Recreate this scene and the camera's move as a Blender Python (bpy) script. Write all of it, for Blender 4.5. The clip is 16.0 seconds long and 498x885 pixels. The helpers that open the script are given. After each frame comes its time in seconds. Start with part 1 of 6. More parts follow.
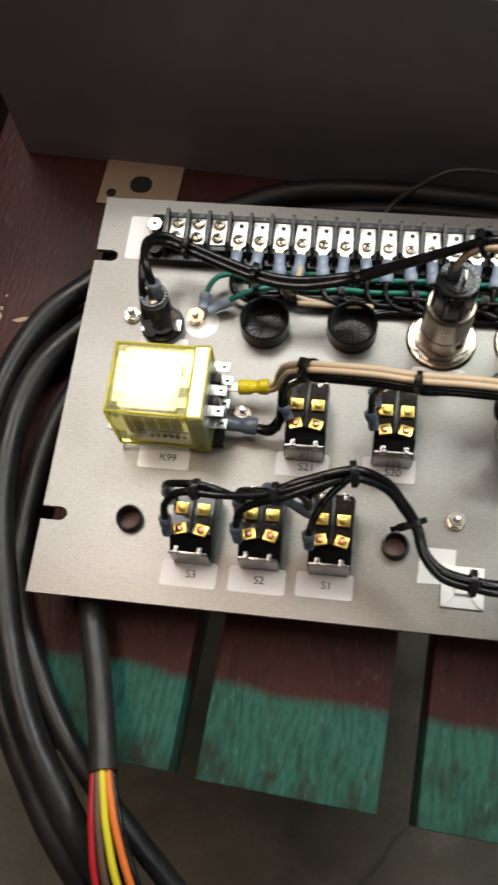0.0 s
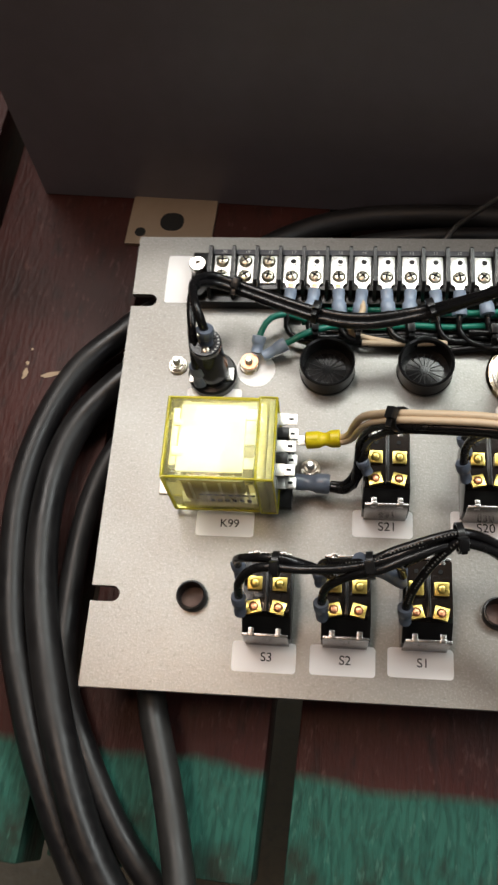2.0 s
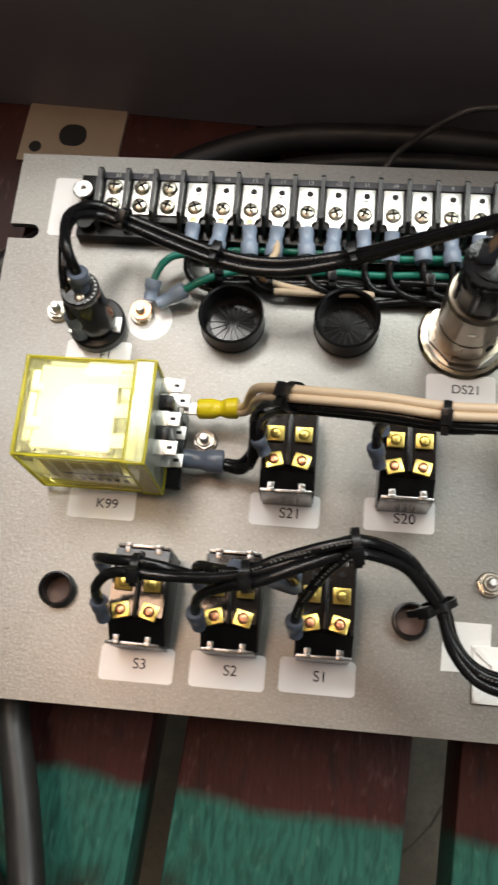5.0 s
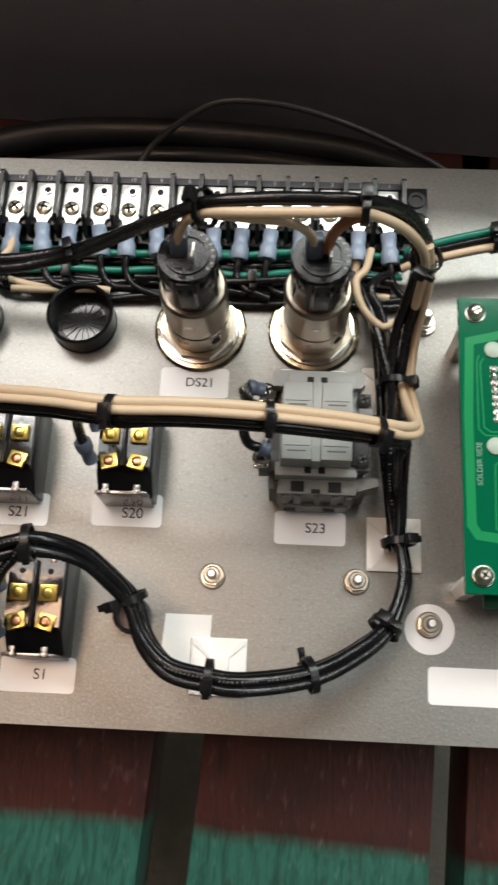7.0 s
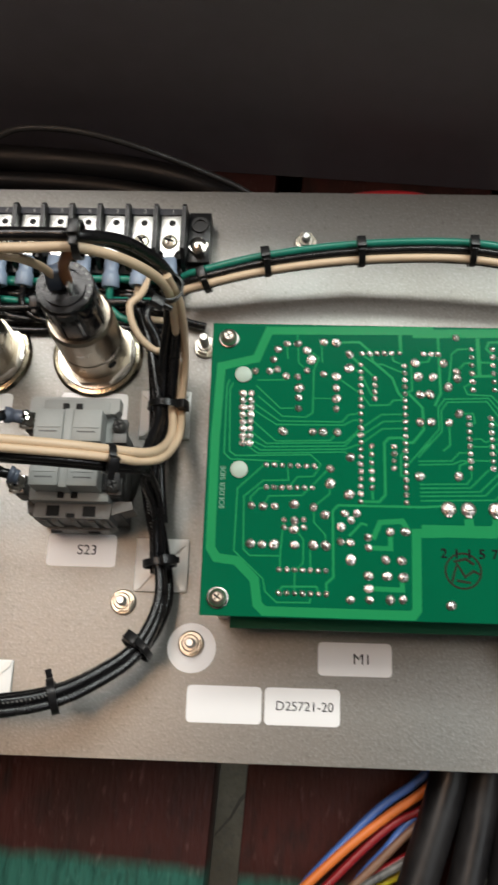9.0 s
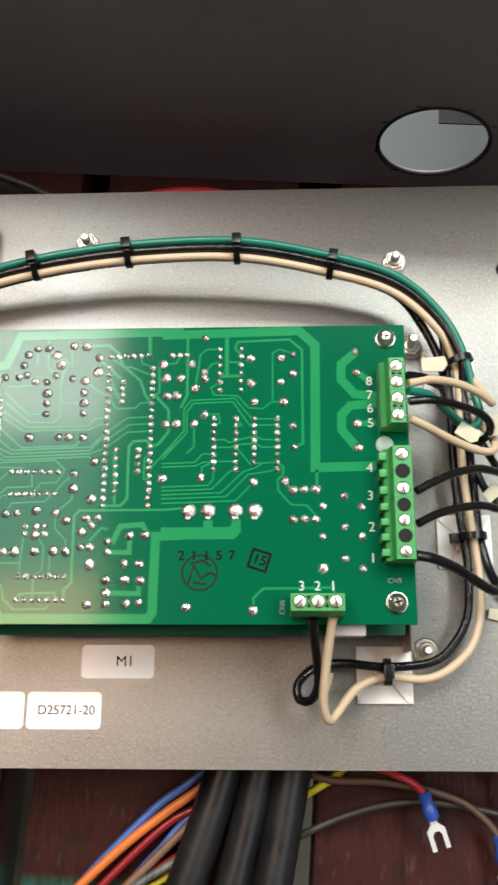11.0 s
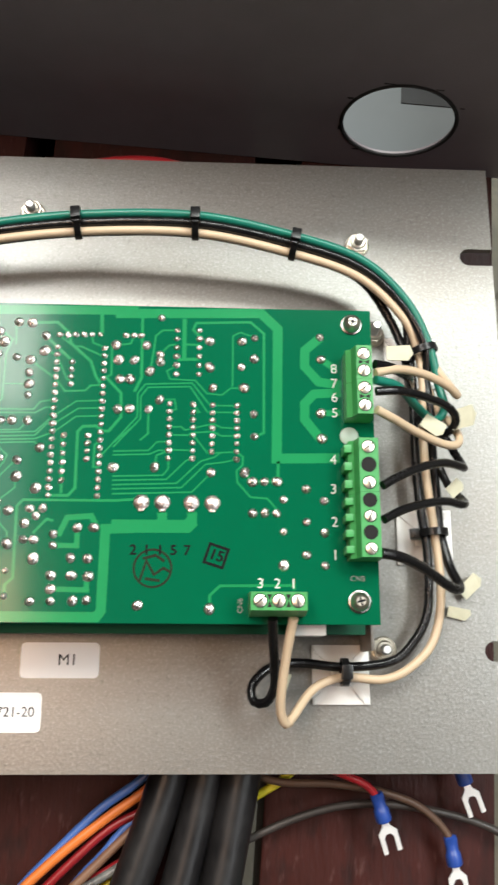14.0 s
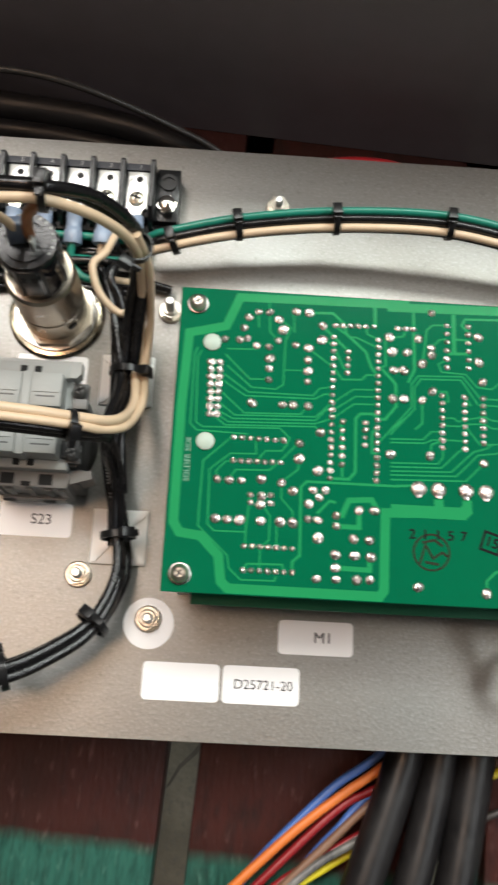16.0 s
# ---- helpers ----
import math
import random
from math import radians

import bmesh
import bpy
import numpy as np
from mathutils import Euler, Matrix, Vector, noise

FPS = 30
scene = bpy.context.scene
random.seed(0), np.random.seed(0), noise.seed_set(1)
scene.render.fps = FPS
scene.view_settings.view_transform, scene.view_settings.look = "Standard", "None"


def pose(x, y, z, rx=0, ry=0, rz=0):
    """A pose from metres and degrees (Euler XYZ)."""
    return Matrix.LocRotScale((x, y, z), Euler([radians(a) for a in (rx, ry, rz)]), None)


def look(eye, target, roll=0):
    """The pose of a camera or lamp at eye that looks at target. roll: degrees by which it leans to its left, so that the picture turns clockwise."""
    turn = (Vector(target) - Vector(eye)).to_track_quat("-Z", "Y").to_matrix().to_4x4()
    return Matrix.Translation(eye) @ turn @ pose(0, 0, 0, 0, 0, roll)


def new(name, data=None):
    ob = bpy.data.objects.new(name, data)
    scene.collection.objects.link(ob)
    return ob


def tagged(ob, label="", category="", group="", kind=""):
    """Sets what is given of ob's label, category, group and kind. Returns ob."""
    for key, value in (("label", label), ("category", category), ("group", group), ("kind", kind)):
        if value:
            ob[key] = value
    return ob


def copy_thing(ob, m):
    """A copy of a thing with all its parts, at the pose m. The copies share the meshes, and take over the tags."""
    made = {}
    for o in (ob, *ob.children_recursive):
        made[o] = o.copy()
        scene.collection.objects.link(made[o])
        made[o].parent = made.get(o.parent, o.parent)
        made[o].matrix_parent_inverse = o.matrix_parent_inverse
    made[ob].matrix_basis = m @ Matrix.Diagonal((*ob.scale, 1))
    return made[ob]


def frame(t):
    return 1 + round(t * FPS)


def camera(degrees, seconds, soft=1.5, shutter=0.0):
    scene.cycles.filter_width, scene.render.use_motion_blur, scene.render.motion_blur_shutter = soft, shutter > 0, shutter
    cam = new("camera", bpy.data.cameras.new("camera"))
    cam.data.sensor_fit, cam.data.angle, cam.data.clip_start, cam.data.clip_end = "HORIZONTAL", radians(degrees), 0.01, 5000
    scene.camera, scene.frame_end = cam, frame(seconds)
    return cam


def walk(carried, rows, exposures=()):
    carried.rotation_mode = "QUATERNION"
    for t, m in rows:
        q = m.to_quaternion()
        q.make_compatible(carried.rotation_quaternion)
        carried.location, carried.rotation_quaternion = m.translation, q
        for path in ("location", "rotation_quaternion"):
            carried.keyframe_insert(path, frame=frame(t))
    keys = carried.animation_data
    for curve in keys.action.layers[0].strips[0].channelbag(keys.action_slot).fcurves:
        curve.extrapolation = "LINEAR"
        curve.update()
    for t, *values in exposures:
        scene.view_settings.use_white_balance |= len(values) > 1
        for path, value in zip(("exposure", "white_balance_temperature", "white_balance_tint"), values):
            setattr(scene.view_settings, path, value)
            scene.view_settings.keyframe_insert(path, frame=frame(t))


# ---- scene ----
cam = camera(31.7, 16.0, soft=2.5, shutter=0.5)
PATH = [
    (0, (0.1402, -0.0683, 0.3986), (0.1089, 0.0377, 0.1197), -10.53),
    (0.5, (0.1268, -0.0671, 0.3926), (0.0839, 0.0370, 0.1145), -17.39),
    (1, (0.1183, -0.0592, 0.3791), (0.0721, 0.0460, 0.1020), -18.40),
    (1.5, (0.1166, -0.0524, 0.3704), (0.0728, 0.0572, 0.0946), -16.34),
    (2, (0.1024, -0.0433, 0.3614), (0.0722, 0.0734, 0.0866), -11.59),
    (2.5, (0.0966, -0.0298, 0.3265), (0.0753, 0.0709, 0.0447), -10.36),
    (3, (0.0949, -0.0178, 0.3174), (0.0660, 0.0783, 0.0347), -12.17),
    (3.2, (0.0942, -0.0135, 0.3144), (0.0684, 0.0818, 0.0311), -10.22),
    (5.3, (0.1497, 0.0036, 0.3109), (0.1244, 0.0922, 0.0254), -11.70),
    (5.5, (0.1601, 0.0056, 0.3096), (0.1376, 0.0937, 0.0238), -10.43),
    (6, (0.1800, 0.0064, 0.3073), (0.1614, 0.0949, 0.0212), -8.55),
    (6.5, (0.1987, 0.0060, 0.3063), (0.1838, 0.0946, 0.0201), -6.65),
    (7, (0.2190, 0.0064, 0.3081), (0.2073, 0.0955, 0.0218), -5.02),
    (7.5, (0.2405, 0.0082, 0.3098), (0.2278, 0.0976, 0.0237), -5.73),
    (8, (0.2587, 0.0105, 0.3134), (0.2470, 0.1021, 0.0280), -4.79),
    (8.5, (0.2802, 0.0156, 0.3148), (0.2711, 0.1095, 0.0300), -3.59),
    (9, (0.3020, 0.0160, 0.3147), (0.2903, 0.1047, 0.0284), -5.86),
    (9.2, (0.3094, 0.0176, 0.3124), (0.3008, 0.1033, 0.0250), -4.27),
    (11.3, (0.3957, 0.0249, 0.3140), (0.3837, 0.1081, 0.0260), -8.37),
    (11.5, (0.4004, 0.0259, 0.3124), (0.3962, 0.1110, 0.0248), -2.97),
    (12, (0.4151, 0.0300, 0.3084), (0.4183, 0.1135, 0.0203), 1.99),
    (12.5, (0.4195, 0.0311, 0.3033), (0.4328, 0.1106, 0.0144), 9.81),
    (13, (0.4115, 0.0315, 0.3018), (0.4249, 0.1093, 0.0124), 10.31),
    (13.5, (0.3945, 0.0320, 0.3018), (0.4081, 0.1113, 0.0128), 10.22),
    (14, (0.3761, 0.0309, 0.2992), (0.3900, 0.1077, 0.0095), 10.80),
    (14.5, (0.3580, 0.0289, 0.2996), (0.3721, 0.1051, 0.0098), 11.49),
    (15, (0.3349, 0.0264, 0.2995), (0.3480, 0.1030, 0.0097), 11.33),
    (15.5, (0.3156, 0.0221, 0.3024), (0.3297, 0.0991, 0.0128), 12.48),
    (16, (0.2937, 0.0206, 0.3049), (0.3021, 0.0989, 0.0154), 9.21),
]
walk(cam, [(t, look(eye, target, roll)) for t, eye, target, roll in PATH],
     [(0, -0.2), (0.5, -0.36), (1.5, -0.32), (2.5, -0.18), (5.3, -0.18), (6, -0.1), (8, -0.24), (9, -0.28), (11.5, 0.25), (13.2, 0.45), (14.5, 0.18), (16, 0.13)])

# ---------------------------------------------------------------- light
# The top of the steel panel lies at z = 0; lengths below are in millimetres.
FLOOR, BOARD = -600.0, -37.0
SKEW = math.radians(-3.7)           # bench and cabinet stand turned against the panel

world = bpy.data.worlds.new("world")
scene.world = world
world.use_nodes = True
world.node_tree.nodes["Background"].inputs[0].default_value = (0.5, 0.55, 0.6, 1)
world.node_tree.nodes["Background"].inputs[1].default_value = 0.01


def area_lamp(name, x, y, z, sx, sy, watts, colour):
    data = bpy.data.lights.new(name, "AREA")
    data.shape, data.size, data.size_y, data.energy, data.color = "RECTANGLE", sx, sy, watts, colour
    ob = new(name, data)
    ob.location = (x, y, z)
    return ob


# the last three are unseen fills, brightening the panel's right, floor and cabinet front
for lx, ly, sx, sy, watts, tint in ((-0.54, 1.08, 0.76, 0.50, 23, (1.0, 0.965, 0.92)), (-0.1, 1.74, 1.2, 0.36, 17, (1.0, 0.965, 0.92)), (-0.58, 0.66, 0.8, 0.6, 6, (0.95, 0.99, 1.0)),
                                     (1.05, 1.68, 1.3, 0.6, 50, (0.92, 0.98, 0.92)), (1.85, 0.75, 0.6, 1.5, 46, (0.93, 0.98, 0.97)), (2.1, -1.1, 1.2, 0.6, 12, (0.95, 0.96, 1.0)), (-0.7, -1.7, 1.2, 0.6, 1.8, (1.0, 0.86, 0.74))):
    area_lamp("ceiling_and_fill_light", lx, ly, 2.38, sx, sy, watts, tint)
# a warmer lamp right over the bench
area_lamp("ceiling_and_fill_light", -0.40, 0.18, 2.38, 0.46, 0.58, 11.5, (1.0, 0.64, 0.42))

# ---------------------------------------------------------------- materials


def mat(name, base, rough=0.5, metal=0.0, second=None, scale=60.0, amount=0.35, bump=0.0, bump_scale=400.0,
        transmission=0.0, alpha=1.0, coat=0.0, emit=0.0, rough_var=0.0, vary=0.0, ior=1.5, stretch=(1, 1, 1)):
    m = bpy.data.materials.new(name)
    m.use_nodes = True
    nt = m.node_tree
    n, ln = nt.nodes, nt.links
    b = n["Principled BSDF"]
    b.inputs["Roughness"].default_value = rough
    b.inputs["Metallic"].default_value = metal
    b.inputs["IOR"].default_value = ior
    b.inputs["Transmission Weight"].default_value = transmission
    b.inputs["Coat Weight"].default_value = coat
    b.inputs["Alpha"].default_value = alpha
    base = (*base, 1)
    if emit:
        b.inputs["Emission Color"].default_value = base
        b.inputs["Emission Strength"].default_value = emit
    second = (*(second or [c * 0.72 for c in base[:3]]), 1)
    tc = n.new("ShaderNodeTexCoord")
    mp = n.new("ShaderNodeMapping")
    mp.inputs["Scale"].default_value = stretch
    ln.new(tc.outputs["Object"], mp.inputs["Vector"])
    t1 = n.new("ShaderNodeTexNoise")
    t1.inputs["Scale"].default_value, t1.inputs["Detail"].default_value = scale, 6
    ln.new(mp.outputs["Vector"], t1.inputs["Vector"])
    t2 = n.new("ShaderNodeTexNoise")
    t2.inputs["Scale"].default_value, t2.inputs["Detail"].default_value = scale * 9, 3
    ln.new(mp.outputs["Vector"], t2.inputs["Vector"])
    add = n.new("ShaderNodeMath")
    add.operation = "MULTIPLY_ADD"
    ln.new(t2.outputs["Fac"], add.inputs[0])
    add.inputs[1].default_value = 0.35
    ln.new(t1.outputs["Fac"], add.inputs[2])
    rng = n.new("ShaderNodeMapRange")
    rng.inputs["From Min"].default_value, rng.inputs["From Max"].default_value = 0.42, 0.95
    rng.inputs["To Max"].default_value = amount
    ln.new(add.outputs[0], rng.inputs["Value"])
    mix = n.new("ShaderNodeMix")
    mix.data_type = "RGBA"
    mix.inputs[6].default_value, mix.inputs[7].default_value = base, second
    ln.new(rng.outputs[0], mix.inputs[0])
    colour = mix.outputs[2]
    if vary:
        oi = n.new("ShaderNodeObjectInfo")
        hs = n.new("ShaderNodeHueSaturation")
        mr = n.new("ShaderNodeMapRange")
        mr.inputs["To Min"].default_value, mr.inputs["To Max"].default_value = 1 - vary, 1 + vary
        ln.new(oi.outputs["Random"], mr.inputs["Value"])
        ln.new(mr.outputs[0], hs.inputs["Value"])
        ln.new(colour, hs.inputs["Color"])
        colour = hs.outputs["Color"]
    ln.new(colour, b.inputs["Base Color"])
    if rough_var:
        rr = n.new("ShaderNodeMapRange")
        rr.inputs["From Min"].default_value, rr.inputs["From Max"].default_value = 0.4, 0.95
        rr.inputs["To Min"].default_value, rr.inputs["To Max"].default_value = rough - rough_var, rough + rough_var
        ln.new(add.outputs[0], rr.inputs["Value"])
        ln.new(rr.outputs[0], b.inputs["Roughness"])
    if bump:
        t3 = n.new("ShaderNodeTexNoise")
        t3.inputs["Scale"].default_value, t3.inputs["Detail"].default_value = bump_scale, 3
        ln.new(mp.outputs["Vector"], t3.inputs["Vector"])
        bp = n.new("ShaderNodeBump")
        bp.inputs["Strength"].default_value, bp.inputs["Distance"].default_value = bump, 0.0006
        ln.new(t3.outputs["Fac"], bp.inputs["Height"])
        ln.new(bp.outputs["Normal"], b.inputs["Normal"])
    return m


CHROME = mat("bright_nickel", (0.78, 0.76, 0.72), 0.18, 1.0, scale=90, amount=0.3)
TIN = mat("tinned_metal", (0.90, 0.89, 0.86), 0.36, 1.0, scale=150, amount=0.3, bump=0.2, bump_scale=900)
NICKEL = mat("plated_hardware", (0.82, 0.77, 0.68), 0.32, 1.0, (0.62, 0.53, 0.41), 200, 0.5)
CEILING = mat("brown_board_ceiling", (0.24, 0.175, 0.12), 0.8, 0, scale=3, amount=0.4)
BRASS = mat("brass", (0.92, 0.70, 0.20), 0.3, 1.0, (0.75, 0.52, 0.13), 200, 0.5)
BLACK = mat("black_plastic", (0.007, 0.007, 0.008), 0.28, 0, (0.013, 0.013, 0.013), 120, 0.6, 0.08, 900, ior=1.42)
BLACKM = mat("black_matt_plastic", (0.010, 0.010, 0.011), 0.55, 0, (0.018, 0.018, 0.018), 120, 0.6, 0.15, 700)
GREEN_PCB = mat("green_solder_mask", (0.001, 0.122, 0.055), 0.11, 0, (0.002, 0.098, 0.045), 25, 0.6, ior=1.36)
COPPER_PCB = mat("masked_copper", (0.016, 0.262, 0.092), 0.14, 0, (0.013, 0.225, 0.078), 60, 0.5, ior=1.4)
CABINET = mat("cabinet_paint", (0.245, 0.215, 0.235), 0.40, 0, (0.175, 0.150, 0.160), 8, 0.8, 0.12, 900, rough_var=0.06)
WHITE = mat("wall_paint", (0.42, 0.40, 0.37), 0.8, 0, scale=3, amount=0.2)
LABEL = mat("glossy_label_paper", (0.90, 0.885, 0.885), 0.2, 0, (0.84, 0.82, 0.81), 40, 0.4)
RED_WOOD = mat("red_painted_wood", (0.085, 0.022, 0.018), 0.45, 0, (0.045, 0.014, 0.012), 40, 0.9, 0.5, 160, stretch=(1, 0.12, 1))

# ---------------------------------------------------------------- mesh helpers (millimetres)
MM = 0.001


def box(bm, x0, y0, z0, x1, y1, z1, bevel=0.0, seg=2):
    made = bmesh.ops.create_cube(bm, size=1.0)["verts"]
    bmesh.ops.scale(bm, verts=made, vec=(abs(x1 - x0) * MM, abs(y1 - y0) * MM, abs(z1 - z0) * MM))
    bmesh.ops.translate(bm, verts=made, vec=((x0 + x1) / 2 * MM, (y0 + y1) / 2 * MM, (z0 + z1) / 2 * MM))
    if bevel:
        edges = list({e for v in made for e in v.link_edges})
        bmesh.ops.bevel(bm, geom=edges, offset=bevel * MM, segments=seg, profile=0.6, affect="EDGES")
    return bm


def turned(bm, profile, x=0.0, y=0.0, seg=28, axis="z", close=True):
    """A body of rotation from (radius, height) pairs."""
    rings = []
    for r, h in profile:
        ring = []
        for k in range(seg):
            a = 2 * math.pi * k / seg
            c, s = r * math.cos(a), r * math.sin(a)
            p = {"z": (x + c, y + s, h), "x": (h, x + c, y + s), "y": (x + c, h, y + s)}[axis]
            ring.append(bm.verts.new([v * MM for v in p]))
        rings.append(ring)
    flip = axis == "y"
    for a, b in zip(rings, rings[1:]):
        for k in range(seg):
            f = [a[k], a[(k + 1) % seg], b[(k + 1) % seg], b[k]]
            bm.faces.new(f[::-1] if flip else f)
    if close:
        bm.faces.new(rings[0] if flip else rings[0][::-1])
        bm.faces.new(rings[-1][::-1] if flip else rings[-1])
    return bm


def prism(bm, outline, z0, z1):
    low = [bm.verts.new((x * MM, y * MM, z0 * MM)) for x, y in outline]
    top = [bm.verts.new((x * MM, y * MM, z1 * MM)) for x, y in outline]
    bm.faces.new(low[::-1])
    bm.faces.new(top)
    for k in range(len(low)):
        j = (k + 1) % len(low)
        bm.faces.new((low[k], low[j], top[j], top[k]))
    return bm


def smooth_path(points, step=2.5):
    """Catmull-Rom through the points."""
    p = [Vector(q) for q in points]
    if len(p) == 2:
        return p
    p = [2 * p[0] - p[1]] + p + [2 * p[-1] - p[-2]]
    out = []
    for a, b, c, d in zip(p, p[1:], p[2:], p[3:]):
        n = max(2, int((c - b).length / step))
        for k in range(n):
            t = k / n
            out.append(0.5 * (2 * b + (c - a) * t + (2 * a - 5 * b + 4 * c - d) * t * t + (3 * b - a - 3 * c + d) * t ** 3))
    out.append(p[-2])
    return out


def swept(bm, points, radius, seg=10, step=2.5, taper=None):
    """A round tube along a smooth line."""
    line = smooth_path(points, step)
    rings, up = [], None
    for k, q in enumerate(line):
        way = (line[min(k + 1, len(line) - 1)] - line[max(k - 1, 0)]).normalized()
        if up is None:
            up = Vector((0, 0, 1)) if abs(way.z) < 0.9 else Vector((1, 0, 0))
        side = way.cross(up).normalized()
        up = side.cross(way).normalized()
        r = radius if taper is None else radius + (taper - radius) * k / max(1, len(line) - 1)
        rings.append([bm.verts.new((q + r * (math.cos(a) * side + math.sin(a) * up)) * MM)
                      for a in (2 * math.pi * i / seg for i in range(seg))])
    for a, b in zip(rings, rings[1:]):
        for k in range(seg):
            bm.faces.new((a[k], b[k], b[(k + 1) % seg], a[(k + 1) % seg]))
    bm.faces.new(rings[0])
    bm.faces.new(rings[-1][::-1])
    return bm


def mesh_of(name, bm, material, smooth=35):
    bmesh.ops.recalc_face_normals(bm, faces=bm.faces)
    me = bpy.data.meshes.new(name)
    if smooth:
        for f in bm.faces:
            f.smooth = True
        lim = math.radians(smooth)
        for e in bm.edges:
            e.smooth = len(e.link_faces) == 2 and e.calc_face_angle(0) < lim
    bm.to_mesh(me)
    bm.free()
    for m in (material if isinstance(material, (list, tuple)) else [material]):
        me.materials.append(m)
    return me


ROUND = ("insulation", "conductor", "sleeve", "crimp_sleeve", "moulded_edge", "collar")      # swept parts, smooth all round


def part(name, bm, material, parent, label="", smooth=35):
    ob = new(name, mesh_of(name, bm, material, 62 if name in ROUND else smooth))
    ob.parent = parent
    if label:
        tagged(ob, label)
    return ob


def thing(name, label, category, group="", kind="", at=None):
    ob = new(name)
    ob.empty_display_size = 0.005
    if at is not None:
        ob.matrix_world = at
    return tagged(ob, label, category, group, kind)


def solid(name, bm, material, label, category, group="", kind="", at=None, smooth=35):
    ob = new(name, mesh_of(name, bm, material, smooth))
    if at is not None:
        ob.matrix_world = at
    return tagged(ob, label, category, group, kind)


def at_mm(x, y, z=0.0, rz=0.0, rx=0.0, ry=0.0):
    return pose(x * MM, y * MM, z * MM, rx, ry, rz)


def bm_new():
    return bmesh.new()


GREEN_WIRE = mat("green_insulation", (0.012, 0.20, 0.14), 0.32, 0, (0.01, 0.14, 0.10), 90, 0.5)
BEIGE_WIRE = mat("beige_insulation", (0.68, 0.52, 0.355), 0.40, 0, (0.57, 0.42, 0.28), 60, 0.5)
BLACK_WIRE = mat("black_insulation", (0.005, 0.005, 0.006), 0.24, 0, (0.012, 0.011, 0.011), 160, 0.5, 0.22, 520, ior=1.45, rough_var=0.08)
RED_WIRE = mat("red_insulation", (0.50, 0.02, 0.03), 0.35, 0, scale=80, amount=0.5)
ORANGE_WIRE = mat("orange_insulation", (0.75, 0.19, 0.035), 0.38, 0, scale=80, amount=0.5)
BLUE_WIRE = mat("blue_insulation", (0.06, 0.14, 0.42), 0.38, 0, scale=80, amount=0.5)
YELLOW_WIRE = mat("yellow_insulation", (0.72, 0.62, 0.03), 0.38, 0, scale=80, amount=0.4)
BROWN_WIRE = mat("brown_insulation", (0.13, 0.075, 0.05), 0.42, 0, scale=80, amount=0.6)
CABLE = mat("rubber_cable_jacket", (0.004, 0.004, 0.005), 0.43, 0, (0.020, 0.018, 0.018), 34, 0.9, 0.7, 75, ior=1.46, rough_var=0.16)
SLEEVE = mat("heat_shrink_sleeve", (0.009, 0.009, 0.009), 0.46, 0, (0.034, 0.032, 0.030), 55, 0.7, 0.5, 90, rough_var=0.12)
CRIMP_BLUE = mat("pale_blue_vinyl", (0.25, 0.33, 0.46), 0.34, 0, (0.38, 0.45, 0.56), 180, 0.8, transmission=0.15, vary=0.12)
CRIMP_GREY = mat("grey_blue_vinyl", (0.11, 0.135, 0.19), 0.3, 0, (0.20, 0.235, 0.30), 150, 0.7, transmission=0.25)
CRIMP_DEEP = mat("deep_blue_vinyl", (0.02, 0.06, 0.30), 0.35, 0, (0.03, 0.09, 0.40), 120, 0.6)
CRIMP_YELLOW = mat("yellow_vinyl", (0.75, 0.60, 0.01), 0.35, 0, (0.62, 0.46, 0.01), 120, 0.5)
FORK = mat("bright_tin_plate", (0.90, 0.89, 0.87), 0.5, 0.5, scale=150, amount=0.2)
COPPER = mat("bare_copper", (0.80, 0.36, 0.20), 0.3, 1.0, scale=200, amount=0.4)
GREEN_TERM = mat("green_terminal_plastic", (0.06, 0.36, 0.10), 0.38, 0, (0.05, 0.30, 0.08), 90, 0.5)
DARK_WOOD = mat("shadowed_wood", (0.035, 0.016, 0.013), 0.8, 0, scale=90, amount=0.4)
DARK_HOLE = mat("dark_recess", (0.006, 0.006, 0.006), 0.8, 0, scale=90, amount=0.2)
GREY_PLASTIC = mat("grey_contact_plastic", (0.31, 0.32, 0.305), 0.42, 0, (0.25, 0.26, 0.25), 90, 0.5, 0.1, 800)
GREY_DARK = mat("dark_grey_plastic", (0.068, 0.068, 0.066), 0.45, 0, (0.045, 0.045, 0.044), 90, 0.5, 0.1, 800)
CLIP = mat("dull_plated_clip", (0.27, 0.26, 0.25), 0.26, 1.0, scale=150, amount=0.5)
BARREL = mat("warm_nickel", (0.44, 0.39, 0.32), 0.3, 1.0, (0.33, 0.28, 0.22), 90, 0.6, 0.1, 900, rough_var=0.06)
SCREW = mat("nickel_screw", (0.86, 0.80, 0.66), 0.3, 1.0, (0.66, 0.58, 0.42), 300, 0.6)
CAP_TOP = mat("grey_cap_plastic", (0.013, 0.014, 0.017), 0.26, 0, (0.014, 0.015, 0.018), 120, 0.6, 0.2, 900)
SHINY = mat("shiny_black_plastic", (0.010, 0.010, 0.011), 0.15, 0, scale=90, amount=0.3)
SMOKE = mat("smoked_plastic", (0.008, 0.008, 0.010), 0.14, 0, (0.018, 0.018, 0.024), 120, 0.5)
WHITE_NYLON = mat("white_nylon", (0.87, 0.855, 0.83), 0.25, 0, (0.76, 0.74, 0.71), 90, 0.4, 0.08, 700)
TAPE = mat("masking_tape", (0.62, 0.60, 0.45), 0.55, 0, (0.50, 0.47, 0.33), 200, 0.6)
INK = mat("black_print", (0.010, 0.010, 0.011), 0.8, 0, scale=200, amount=0.3, ior=1.2)
